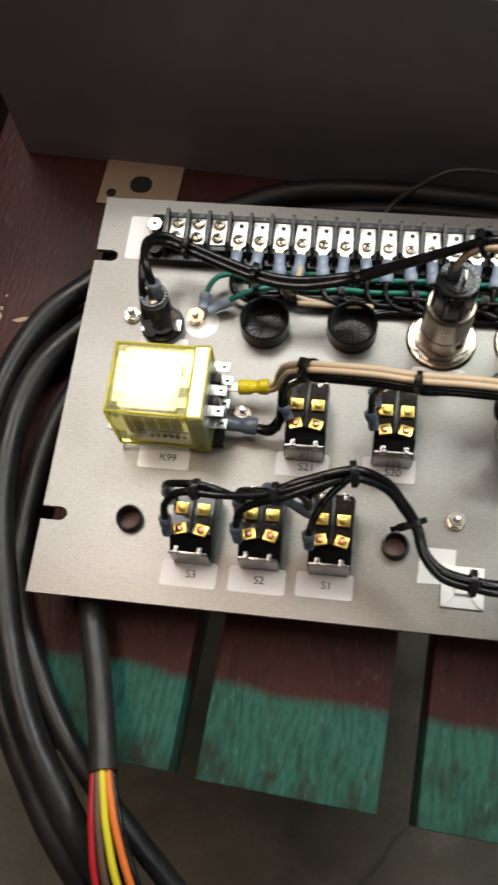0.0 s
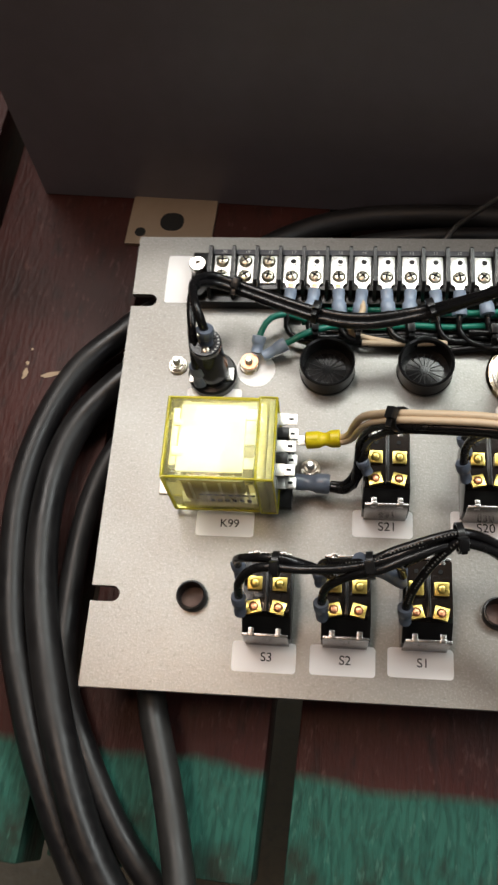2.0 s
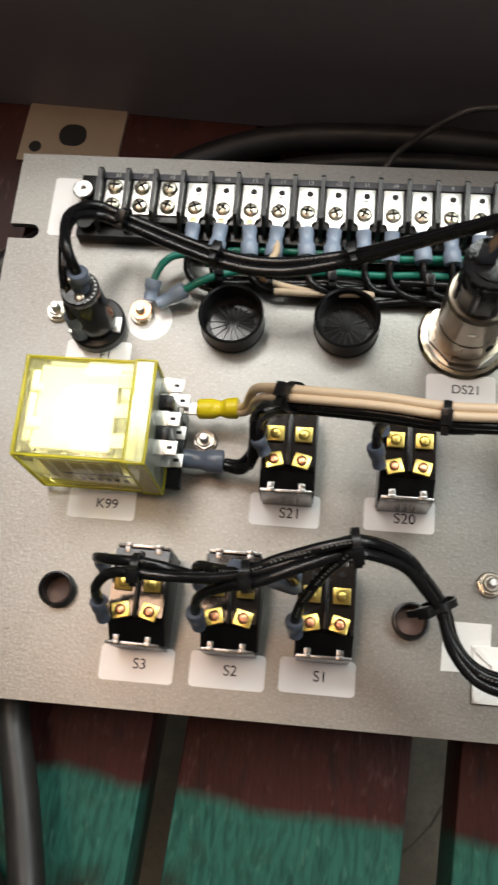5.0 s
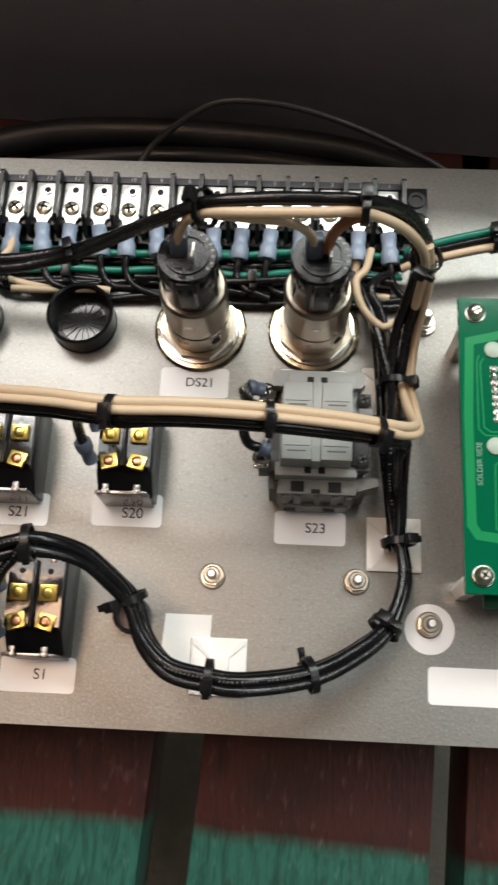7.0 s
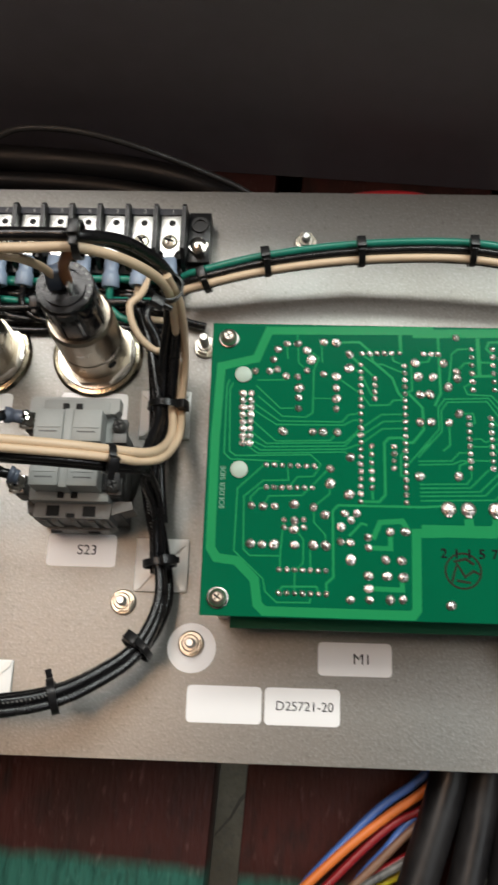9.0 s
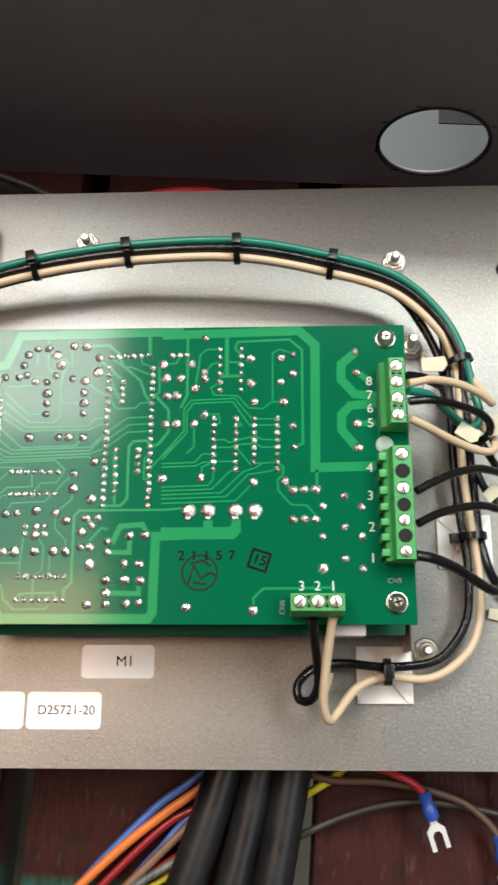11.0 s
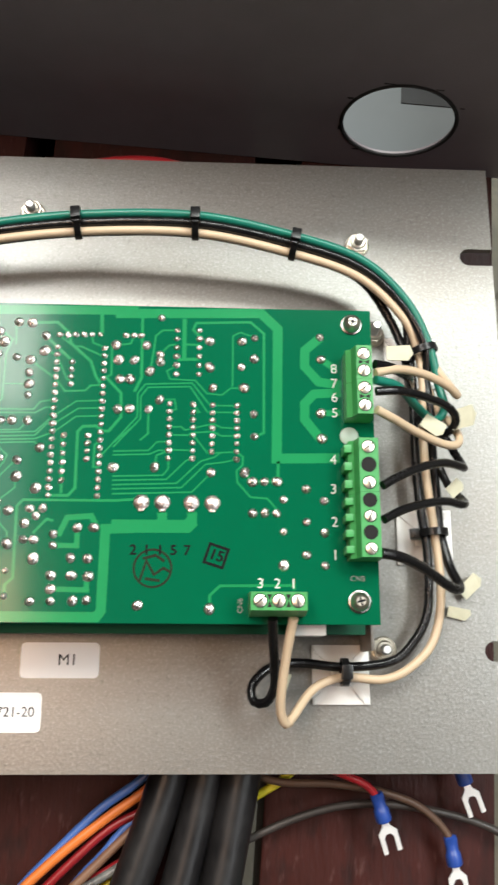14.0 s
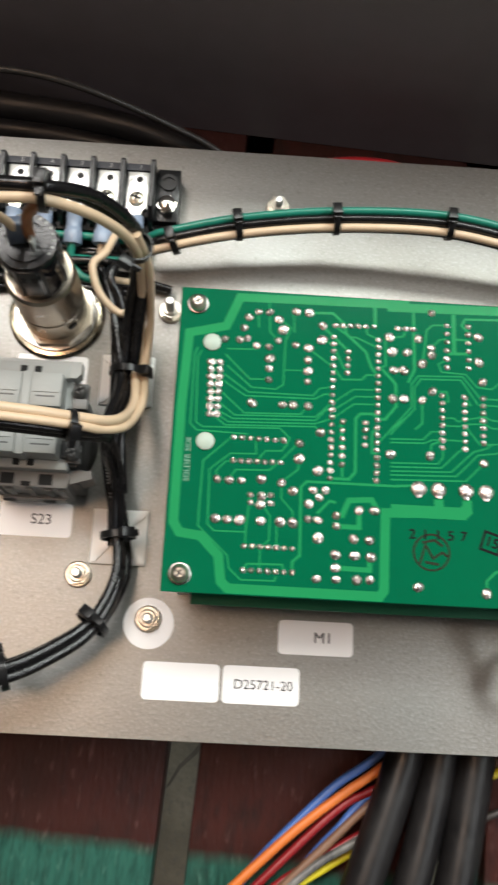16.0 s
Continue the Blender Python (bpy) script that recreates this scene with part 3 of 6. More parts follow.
sticker("S3", 62, 9.4, 88.2, 21.6, 3.4, 1)
sticker("S2", 93.7, 9.7, 120.1, 21.9, 3.4, 1)
sticker("S1", 124.8, 10.5, 151, 22.4, 3.4, 1)
sticker("K99", 42.2, 65.9, 67.5, 77.4, 3.4, 2)
sticker("S21", 109.6, 68, 135.2, 80.1, 3.6, 2, 0, -1.2)
sticker("S20", 151, 69, 176.4, 81.1, 3.6, 2, 0, -1.2)
sticker("S23", 216.9, 65, 242.3, 77, 3.4, 2)
sticker("DS21", 171.9, 119.1, 197.7, 131, 3.3, 2)
sticker("", 216.5, 119.9, 242.3, 131.8)
sticker("F1", 32.2, 124.5, 57.8, 136.8, 3.4, 3)
sticker("M1", 315.8, 29.6, 341.4, 41, 3.4, 2.5)
sticker("", 270.7, 12.7, 296.6, 25.1)
sticker("D25721-20", 297.6, 12.7, 323.5, 25.1, 2.9, 0.8)
sticker("", 16, 182.8, 36, 210)


def tie_mount(x, y, turn=0.0):
    t = thing("tie_mount", "white nylon adhesive cable tie mount", "cable mount", "tie mounts", at=at_mm(x, y, 0, turn))
    part("base", box(bm_new(), -9.6, -9.6, 0.05, 9.6, 9.6, 1.3, 0.4), WHITE_NYLON, t)
    b = bm_new()
    for sx, sy in ((1, 1), (1, -1), (-1, 1), (-1, -1)):
        prism(b, [(9 * sx, 9 * sy), (9 * sx, 7.6 * sy), (2.5 * sx, 2 * sy), (2 * sx, 2.5 * sy), (7.6 * sx, 9 * sy)][::sx * sy], 1.3, 2.0)
    box(b, -3.6, -3.6, 1.3, 3.6, 3.6, 3.4, 0.8)
    part("saddle", b, WHITE_NYLON, t)


for x, y, turn in ((199.7, 21.8, 0), (259.2, 66.2, 0), (257, 123.4, 0), (421, 31, 0), (451.2, 77, 0), (449.3, 140.6, 0)):
    tie_mount(x, y, turn)
solid("backing_paper", prism(bm_new(), [(179.5, 22), (196.2, 22.5), (196.6, 39), (180.4, 39)], 0.02, 0.3), WHITE_NYLON, "square white adhesive pad stuck to the panel", "pad")


BACKING = mat("brown_backing_paper", (0.15, 0.085, 0.066), 0.6, 0, (0.09, 0.05, 0.04), 300, 0.8)


def hole_plug(x, y, r, h, group, label, star=False):
    t = thing("hole_plug", label, "plug", group, at=at_mm(x, y))
    b = bm_new()
    if not star:
        turned(b, [(r * 0.80, -3), (r * 0.80, h), (r * 0.86, h + 0.5), (r * 0.95, h + 0.4), (r, h - 0.3), (r * 1.02, 0.02), (r * 0.83, 0.02), (r * 0.83, -3), (r * 0.80, -3)], seg=36, close=False)
        part("tube", b, BLACK, t)
        part("backing", turned(bm_new(), [(r * 0.79, -2.9), (r * 0.79, -2.6)], seg=30), BACKING, t, "brown paper seen through the bushing")
        return
    turned(b, [(r * 0.90, 0), (r * 1.0, 0.02), (r * 1.01, 1.2), (r * 0.985, 1.6), (r * 1.0, h), (r * 0.96, h + 0.5), (r * 0.9, h), (r * 0.89, 1.5), (r * 0.2, 1.4)], seg=44)
    part("cup", b, BLACK, t)
    if star:
        b = bm_new()
        for k in range(16):
            a = 2 * math.pi * k / 16
            c, s = math.cos(a), math.sin(a)
            n = 0.12
            prism(b, [(2.4 * c - n * s, 2.4 * s + n * c), (2.4 * c + n * s, 2.4 * s - n * c), (r * 0.8 * c + n * s, r * 0.8 * s - n * c), (r * 0.8 * c - n * s, r * 0.8 * s + n * c)], 1.45, 1.75)
        part("radial_rib", b, BLACKM, t)
        part("bottom", turned(bm_new(), [(r * 0.88, 1.41), (r * 0.88, 1.47)], seg=40), SHINY, t, "shiny black bottom of the cup")


hole_plug(96.6, 147, 12.6, 10, "large hole plugs", "black plastic hole plug with ribbed bottom in the panel", True)
hole_plug(140.8, 147.8, 12.6, 10, "large hole plugs", "black plastic hole plug with ribbed bottom in the panel", True)
for x, y in BUSHINGS:
    hole_plug(x, y, 6.4, 4.2, "small hole plugs", "small open black plastic bushing set in the panel")


# ---------------------------------------------------------------- screws, crimps, ties
def slotted_head(bm, x, y, z, r, h, seg=18):
    turned(bm, [(r, z), (r, z + h * 0.35), (r * 0.85, z + h * 0.75), (r * 0.5, z + h)], x, y, seg)
    return bm


def cross_cut(bm, x, y, z, r, turn=0.0):
    for a in (turn, turn + 90):
        c, s = math.cos(math.radians(a)), math.sin(math.radians(a))
        w = r * 0.22
        prism(bm, [(x - r * c + w * s, y - r * s - w * c), (x + r * c + w * s, y + r * s - w * c), (x + r * c - w * s, y + r * s + w * c), (x - r * c - w * s, y - r * s + w * c)], z, z + 0.06)
    return bm


def band(bm, centre, way, radius, width=2.4, thick=0.7):
    """The strap of a cable tie: a flat ring about a line, with its locking head."""
    c, w = Vector(centre), Vector(way).normalized()
    side = w.cross(Vector((0, 0, 1))).normalized()
    up = side.cross(w).normalized()
    seg = 20
    rings = []
    for k in range(seg):
        a = 2 * math.pi * k / seg
        d = math.cos(a) * side + math.sin(a) * up
        rings.append([bm.verts.new((c + d * r + w * o) * MM) for r, o in ((radius, -width / 2), (radius + thick, -width / 2), (radius + thick, width / 2), (radius, width / 2))])
    for k in range(seg):
        a, b = rings[k], rings[(k + 1) % seg]
        for i in range(4):
            j = (i + 1) % 4
            bm.faces.new((a[i], a[j], b[j], b[i]))
    return c, w, side, up


def tie(centre, way, radius, head=90.0, tail=3.0):
    t = thing("cable_tie", "black nylon cable tie round a wire bundle", "cable tie", "cable ties")
    b = bm_new()
    c, w, side, up = band(b, centre, way, radius)
    part("strap", b, BLACK, t)
    a = math.radians(head)
    d = math.cos(a) * side + math.sin(a) * up
    e = w.cross(d)
    b = bm_new()
    box(b, -1.7, -2.3, -1.6, 1.7, 2.3, 1.8, 0.35)
    box(b, -1.1, 2.0, -0.4, 1.1, 2.2 + tail, 0.5, 0.1)
    m = Matrix((w, e, d)).transposed().to_4x4()
    bmesh.ops.transform(b, matrix=Matrix.Translation((c + d * (radius + 1.6)) * MM) @ m, verts=b.verts)
    part("head", b, BLACK, t)
    return t


def along(centre, way):
    """Pose with local x along a direction, at a place in millimetres."""
    w = Vector(way).normalized()
    s = Vector((0, 0, 1)).cross(w)
    s = s.normalized() if s.length > 1e-4 else Vector((0, 1, 0))
    return Matrix.Translation(Vector(centre) * MM) @ Matrix((w, s, w.cross(s))).transposed().to_4x4()


def crimp(parent, start, end, radius, material, label, name="crimp_sleeve"):
    """A vinyl sleeve, flattened where it was pressed, from start to end."""
    n = (Vector(end) - Vector(start)).length
    b = bm_new()
    turned(b, [(radius * 0.7, 0), (radius * 0.9, n * 0.03), (radius * 0.93, n * 0.2), (radius * 0.86, n * 0.42), (radius * 0.92, n * 0.55), (radius * 1.07, n * 0.6), (radius * 1.1, n * 0.95), (radius * 1.02, n), (radius * 0.7, n)], 0, 0, 18, "x")
    for v in b.verts:
        if 0.15 * n < v.co.x / MM < 0.5 * n:
            v.co.z *= 0.78
    ob = part(name, b, material, parent, label)
    ob.matrix_basis = along(start, Vector(end) - Vector(start))
    return ob


def wire(name, label, points, radius, material, group="", seg=12, step=1.6, category="wire", printed=()):
    t = thing(name, label, category, group)
    skin = part("insulation", swept(bm_new(), points, radius, seg, step), material, t)
    for lo, hi in printed:
        print_bars(skin, points, radius, lo, hi)
    return t


def print_bars(skin, points, radius, lo, hi):
    """Small pale bars of illegible print along a stretch of a wire, by share of its length."""
    line = smooth_path(points, 0.6)
    rnd = random.Random(len(line))
    b = bm_new()
    k = int(lo * len(line))
    while k < int(hi * len(line)) - 1:
        n = 1
        p, q = line[k], line[min(k + n, len(line) - 1)]
        w = (q - p).normalized()
        up = (Vector((0, -0.35, 1)) - Vector((0, -0.35, 1)).dot(w) * w).normalized()
        side = w.cross(up)
        c, m = (p + q) / 2 + up * radius, (q - p).length / 2
        box(b, -m * 0.8, -0.3, -0.2, m * 0.8, 0.3, 0.025)
        bmesh.ops.transform(b, matrix=Matrix.Translation(c * MM) @ Matrix((w, side * -1, up)).transposed().to_4x4(), verts=b.verts[-8:])
        k += n + (1 if rnd.random() < 0.85 else 5)
    part("print_mark", b, PRINT, skin, "pale illegible print on the insulation")


# ---------------------------------------------------------------- terminal strip
STRIP = mat("dark_slate_strip", (0.035, 0.035, 0.045), 0.5, 0, scale=120, amount=0.4)


def terminal_strip():
    t = thing("terminal_strip", "black barrier terminal strip with twenty plated terminals", "terminal strip")
    p, x0 = 11.1, 39.5
    b = bm_new()
    box(b, 30, 180, 0, 271.5, 206, 6, 0.4)
    box(b, x0 - 1, 184.5, 6, x0 + 20 * p + 1, 206, 10.5, 0.4)
    box(b, 30, 184, 6, 38, 206, 9, 0.4)
    box(b, x0 + 20 * p + 1.2, 184, 6, 271.5, 206, 9, 0.4)
    part("base", b, BLACK, t)
    b = bm_new()
    box(b, x0, 203.2, 10.5, x0 + 20 * p, 206, 11.6, 0.1)
    part("number_strip", b, STRIP, t)
    for k in range(20):
        lettering(str(20 - k), x0 + (k + 0.55) * p, 204.6, 11.65, 1.7, GREY_PLASTIC, t)
    for k in range(21):
        b = bm_new()
        x = x0 + k * p
        prism(b, [(181.5, 0.5), (181.5, 9), (184, 14.5), (186, 16.5), (204, 17), (205.8, 15.5), (205.8, 0.5)], x - 0.8, x + 0.8)
        # outline drawn in y and z: turn it upright
        for v in b.verts:
            v.co = Vector((v.co.z, v.co.x, v.co.y))
        part("barrier", b, BLACK, t)
    for k in range(20):
        cx = x0 + (k + 0.5) * p
        b = bm_new()
        box(b, cx - 3.9, 187.2, 10.5, cx + 3.9, 202.6, 11.6, 0.25)
        if k > 2:
            turned(b, [(1.9, 11.6), (1.9, 12.1), (1.5, 12.1)], cx + 0.6, 199.2, 16)
        plate = part("contact_plate", b, TIN, t)
        ys = (190.8, 199.0) if k < 3 else (190.8,)
        for y in ys:
            sc = part("screw", slotted_head(bm_new(), cx, y, 11.6, 3.1, 2.3), SCREW, plate, "nickel screw head")
        if k > 2:
            part("screw_hole", turned(bm_new(), [(1.35, 11.7), (1.35, 12.15)], cx + 0.6, 199.2, 14), DARK_HOLE, plate)
        b = bm_new()
        for y in ys:
            cross_cut(b, cx, y, 13.88, 2.1, 37 * k % 90)
        part("screw_slot", b, DARK_HOLE, plate)
    # end ears with standoff posts
    for x, y in ((34, 193.8), (267.2, 189.5)):
        b = bm_new()
        prism(b, hexagon(x, y, 6.6, 12), 9, 15 if x < 100 else 12)
        part("standoff", b, BLACK if x < 100 else CHROME, t)
        b = bm_new()
        turned(b, [(4.1, 15), (4.1, 17.4), (3.7, 17.8), (1.6, 17.8), (1.5, 16.4)] if x < 100 else [(3.2, 12), (3.2, 13), (1.4, 14)], x, y, 18)
        part("screw", b, CHROME, t)
    for x, y in ((34, 184.6), (267.2, 200.3)):
        part("ear_hole", turned(bm_new(), [(3.4, 9), (3.4, 9.8), (2.2, 9.8), (2.2, 9.1)], x, y, 18), BLACKM, t)
    return x0, p


X0, PITCH = terminal_strip()

# ring-terminal leads that leave the strip and dive into the loom below it
lead_end = random.Random(4)
for k in range(3, 20):
    cx = X0 + (k + 0.5) * PITCH
    colour = BEIGE_WIRE if k in (6, 18) else GREEN_WIRE if k == 17 else BLACK_WIRE
    nm = {BEIGE_WIRE: "beige", GREEN_WIRE: "green", BLACK_WIRE: "black"}[colour]
    t = thing("terminal_lead", "%s lead with pale blue crimped ring terminal on the strip" % nm, "wire", "leads on the terminal strip")
    lean = lead_end.uniform(-1.6, 1.6)
    b = bm_new()
    prism(b, [(cx - 3.4, 187.4), (cx - 2.2, 186), (cx - 1.6, 183.5), (cx + 1.6, 183.5), (cx + 2.2, 186), (cx + 3.4, 187.4), (cx + 3.4, 192), (cx - 3.4, 192)], 11.65, 12.2)
    part("ring_tongue", b, TIN, t)
    if k in (3, 4, 5):
        part("bare_strand", box(bm_new(), cx - 1.3, 183.6, 12.2, cx + 1.3, 186.2, 12.9, 0.2), COPPER, t, "bare copper strands")
    crimp(t, (cx, 184.2, 11.6), (cx + lean, 172.5, 9.5 + lead_end.uniform(-1, 1)), 3.15, CRIMP_BLUE, "pale blue vinyl crimp sleeve")
    ex, ez = cx + lean * 1.6, lead_end.uniform(4, 7)
    run = [(cx + lean * 0.8, 176, 10), (cx + lean, 171.5, 9.2), (ex, 166.5, 7), (ex + 4, 161.5, ez), (ex + 13, 160 + lead_end.uniform(-2, 3), ez - 1)]
    if k == 6:
        run = [(cx, 178, 11), (cx + 0.4, 172, 13), (cx - 1.6, 167.6, 14.5), (cx - 4.4, 165.4, 11), (cx - 4.6, 164.6, 6), (cx + 2, 163, 4), (cx + 16, 160, 4.5)]
    part("insulation", swept(bm_new(), run, 1.45, 10), colour, t)

# loom that lies under the strip
loom = random.Random(7)
for k, (xa, xb, y, z, m) in enumerate(((92, 262, 178, 3.5, GREEN_WIRE), (84, 262, 169, 5.5, GREEN_WIRE), (95, 258, 163.5, 3.0, BLACK_WIRE), (118, 262, 160.5, 3.2, BLACK_WIRE), (84, 250, 166, 2.6, BLACK_WIRE),
                                       (104, 256, 171, 2.4, BLACK_WIRE), (76, 262, 174.5, 2.5, BLACK_WIRE), (150, 262, 158, 2.6, BLACK_WIRE), (112, 150, 159.5, 5.5, BEIGE_WIRE), (130, 262, 176, 6.5, GREEN_WIRE), (160, 258, 165, 8.0, BLACK_WIRE))):
    pts, x = [], xa
    while x < xb:
        pts.append((x, y + loom.uniform(-1.4, 1.4), z + loom.uniform(-0.7, 1.0)))
        x += 17
    pts.append((xb, y, z))
    nm = {BEIGE_WIRE: "beige", GREEN_WIRE: "green", BLACK_WIRE: "black"}[m]
    wire("loom_wire", "%s wire in the loom below the terminal strip" % nm, pts, 1.5, m, "loom below the strip", 8, 4)
for x in (90.5, 110, 134, 171, 205, 243):
    tie((x, 165.5, 4.5), (1, 0.05, 0), 5.2, 80, 2)

# grounding leads: two green wires crimped to one stud
for k, (a, mid, far) in enumerate((((63.5, 152.5, 4.5), (64.5, 158.5, 7), [(66, 164, 8.5), (70, 169.5, 9.5), (78, 171.5, 9), (92, 168, 7)]), ((66, 151, 4.5), (74.5, 155.5, 7), [(80, 158, 9), (87, 161.5, 10), (97, 166, 8), (110, 168, 6)]))):
    t = thing("ground_lead", "green grounding lead with blue crimped copper lug", "wire", "grounding leads")
    part("insulation", swept(bm_new(), [mid] + far, 1.5, 10), GREEN_WIRE, t)
    w = Vector(mid) - Vector(a)
    crimp(t, Vector(a) + 0.1 * w, Vector(mid) + 0.35 * w, 2.9, CRIMP_BLUE, "pale blue vinyl crimp sleeve")
    b = bm_new()
    turned(b, [(4.0, 3.7 + 0.7 * k), (4.0, 4.3 + 0.7 * k)], 60.6, 148.9, 22)
    part("lug", b, COPPER, t, "bare copper ring lug")


# ---------------------------------------------------------------- fuse holder
def fuse_holder():
    t = thing("fuse_holder", "black panel fuse holder with bright tabs for ring reflections", "fuse holder", at=at_mm(44, 142.5))
    b = bm_new()
    turned(b, [(11, 0), (11.2, 1.5), (11.2, 4.5), (10.4, 5.4), (8.8, 5.6)], seg=36)
    part("nut_ring", b, BLACK, t)
    b = bm_new()
    turned(b, [(8.0, 5.4), (7.7, 15), (7.2, 16.2), (7.0, 29.4), (6.6, 30.2)], seg=32)
    part("barrel", b, SHINY, t)
    b = bm_new()
    turned(b, [(6.9, 29.8), (7.1, 30.4), (7.1, 32.6), (6.6, 33.2), (5.2, 33.2), (5.0, 32.2)], seg=40)
    rim = part("end_cap", b, CAP_TOP, t, "grey moulded end of the holder")
    b = bm_new()
    for k in range(7):
        a = math.radians(-50 + 16 * k)
        box(b, 6.0 * math.cos(a) - 0.35, 6.0 * math.sin(a) - 0.35, 33.2, 6.0 * math.cos(a) + 0.35, 6.0 * math.sin(a) + 0.35, 33.27)
    part("moulded_print", b, GREY_PLASTIC, rim)
    # bright tin tabs stand in for the crescents reflected in the nut ring
    for x0, y0, x1, y1 in ((7.0, -4.4, 10.0, 2.0), (-10.2, -5.6, -7.2, -1.0)):
        part("reflection_tab", box(bm_new(), x0, y0, 5.6, x1, y1, 6.6, 0.3), TIN, t)
    part("end_blade", box(bm_new(), -2.6, -0.6, 31.5, 2.6, 0.6, 40, 0.25), NICKEL, t)
    part("rivet", turned(bm_new(), [(1.8, 32.2), (1.7, 33.4), (1.0, 33.7)], 0.5, -3.6, 16), BARREL, t)


fuse_holder()
t = wire("fuse_lead", "black lead from the fuse holder to the wire loom", [(39, 136, 14), (38.8, 138.5, 24), (38.4, 146, 35), (37, 160, 37), (37.5, 171, 33), (44, 176.5, 27), (54, 174.5, 25), (91.2, 159.8, 26), (114.5, 156.2, 27), (138, 159.6, 30), (152, 158.2, 41), (166, 155.2, 56), (180, 151.2, 72), (193, 148.8, 84.5), (210, 148.8, 87.5), (226, 149, 88), (240, 149, 87.5), (252.5, 153.5, 76), (262, 153.5, 60), (265, 150.5, 42), (262, 140, 22), (260, 122, 9)], 2.0, BLACK_WIRE)
crimp(t, (39.4, 135.6, 7), (38.9, 138.4, 20), 3.3, CRIMP_GREY, "grey translucent terminal boot")
t = wire("fuse_lead", "black lead from the end of the fuse holder", [(44.6, 144.6, 38), (42.8, 148, 45), (40.5, 154, 46), (37.5, 165, 40), (37.2, 174, 33), (43, 180, 28), (53, 178, 25.5), (91.2, 163.5, 26), (114.5, 160, 27), (138, 163, 29), (152, 161.4, 39), (166, 158.2, 53), (180, 154.2, 68), (193, 151.6, 80), (210, 151.6, 83.5), (226, 151.6, 84), (240, 151.6, 83), (250, 154.6, 72), (258.5, 154, 58), (261.5, 151, 40), (258, 140, 20), (256.5, 122, 8)], 2.0, BLACK_WIRE)
crimp(t, (44.2, 142.4, 30), (44.6, 145.4, 40), 3.5, CRIMP_GREY, "grey translucent terminal boot")
for c, w, r, hd in (((55, 176.2, 25.3), (1, -0.25, 0), 3.6, 70), ((91.2, 161.6, 26), (1, -0.3, 0), 3.6, 100), ((140.8, 161.8, 29), (1, 0.3, 0.1), 3.6, 100)):
    tie(c, w, r, hd)


# ---------------------------------------------------------------- relay
RELAY_BASE = mat("grey_green_relay_base", (0.22, 0.235, 0.18), 0.4, 0, (0.15, 0.16, 0.12), 60, 0.5)
WINDING = mat("coil_winding", (0.42, 0.33, 0.11), 0.45, 0, (0.28, 0.20, 0.06), 60, 0.7, 0.3, 500, stretch=(1, 1, 4))


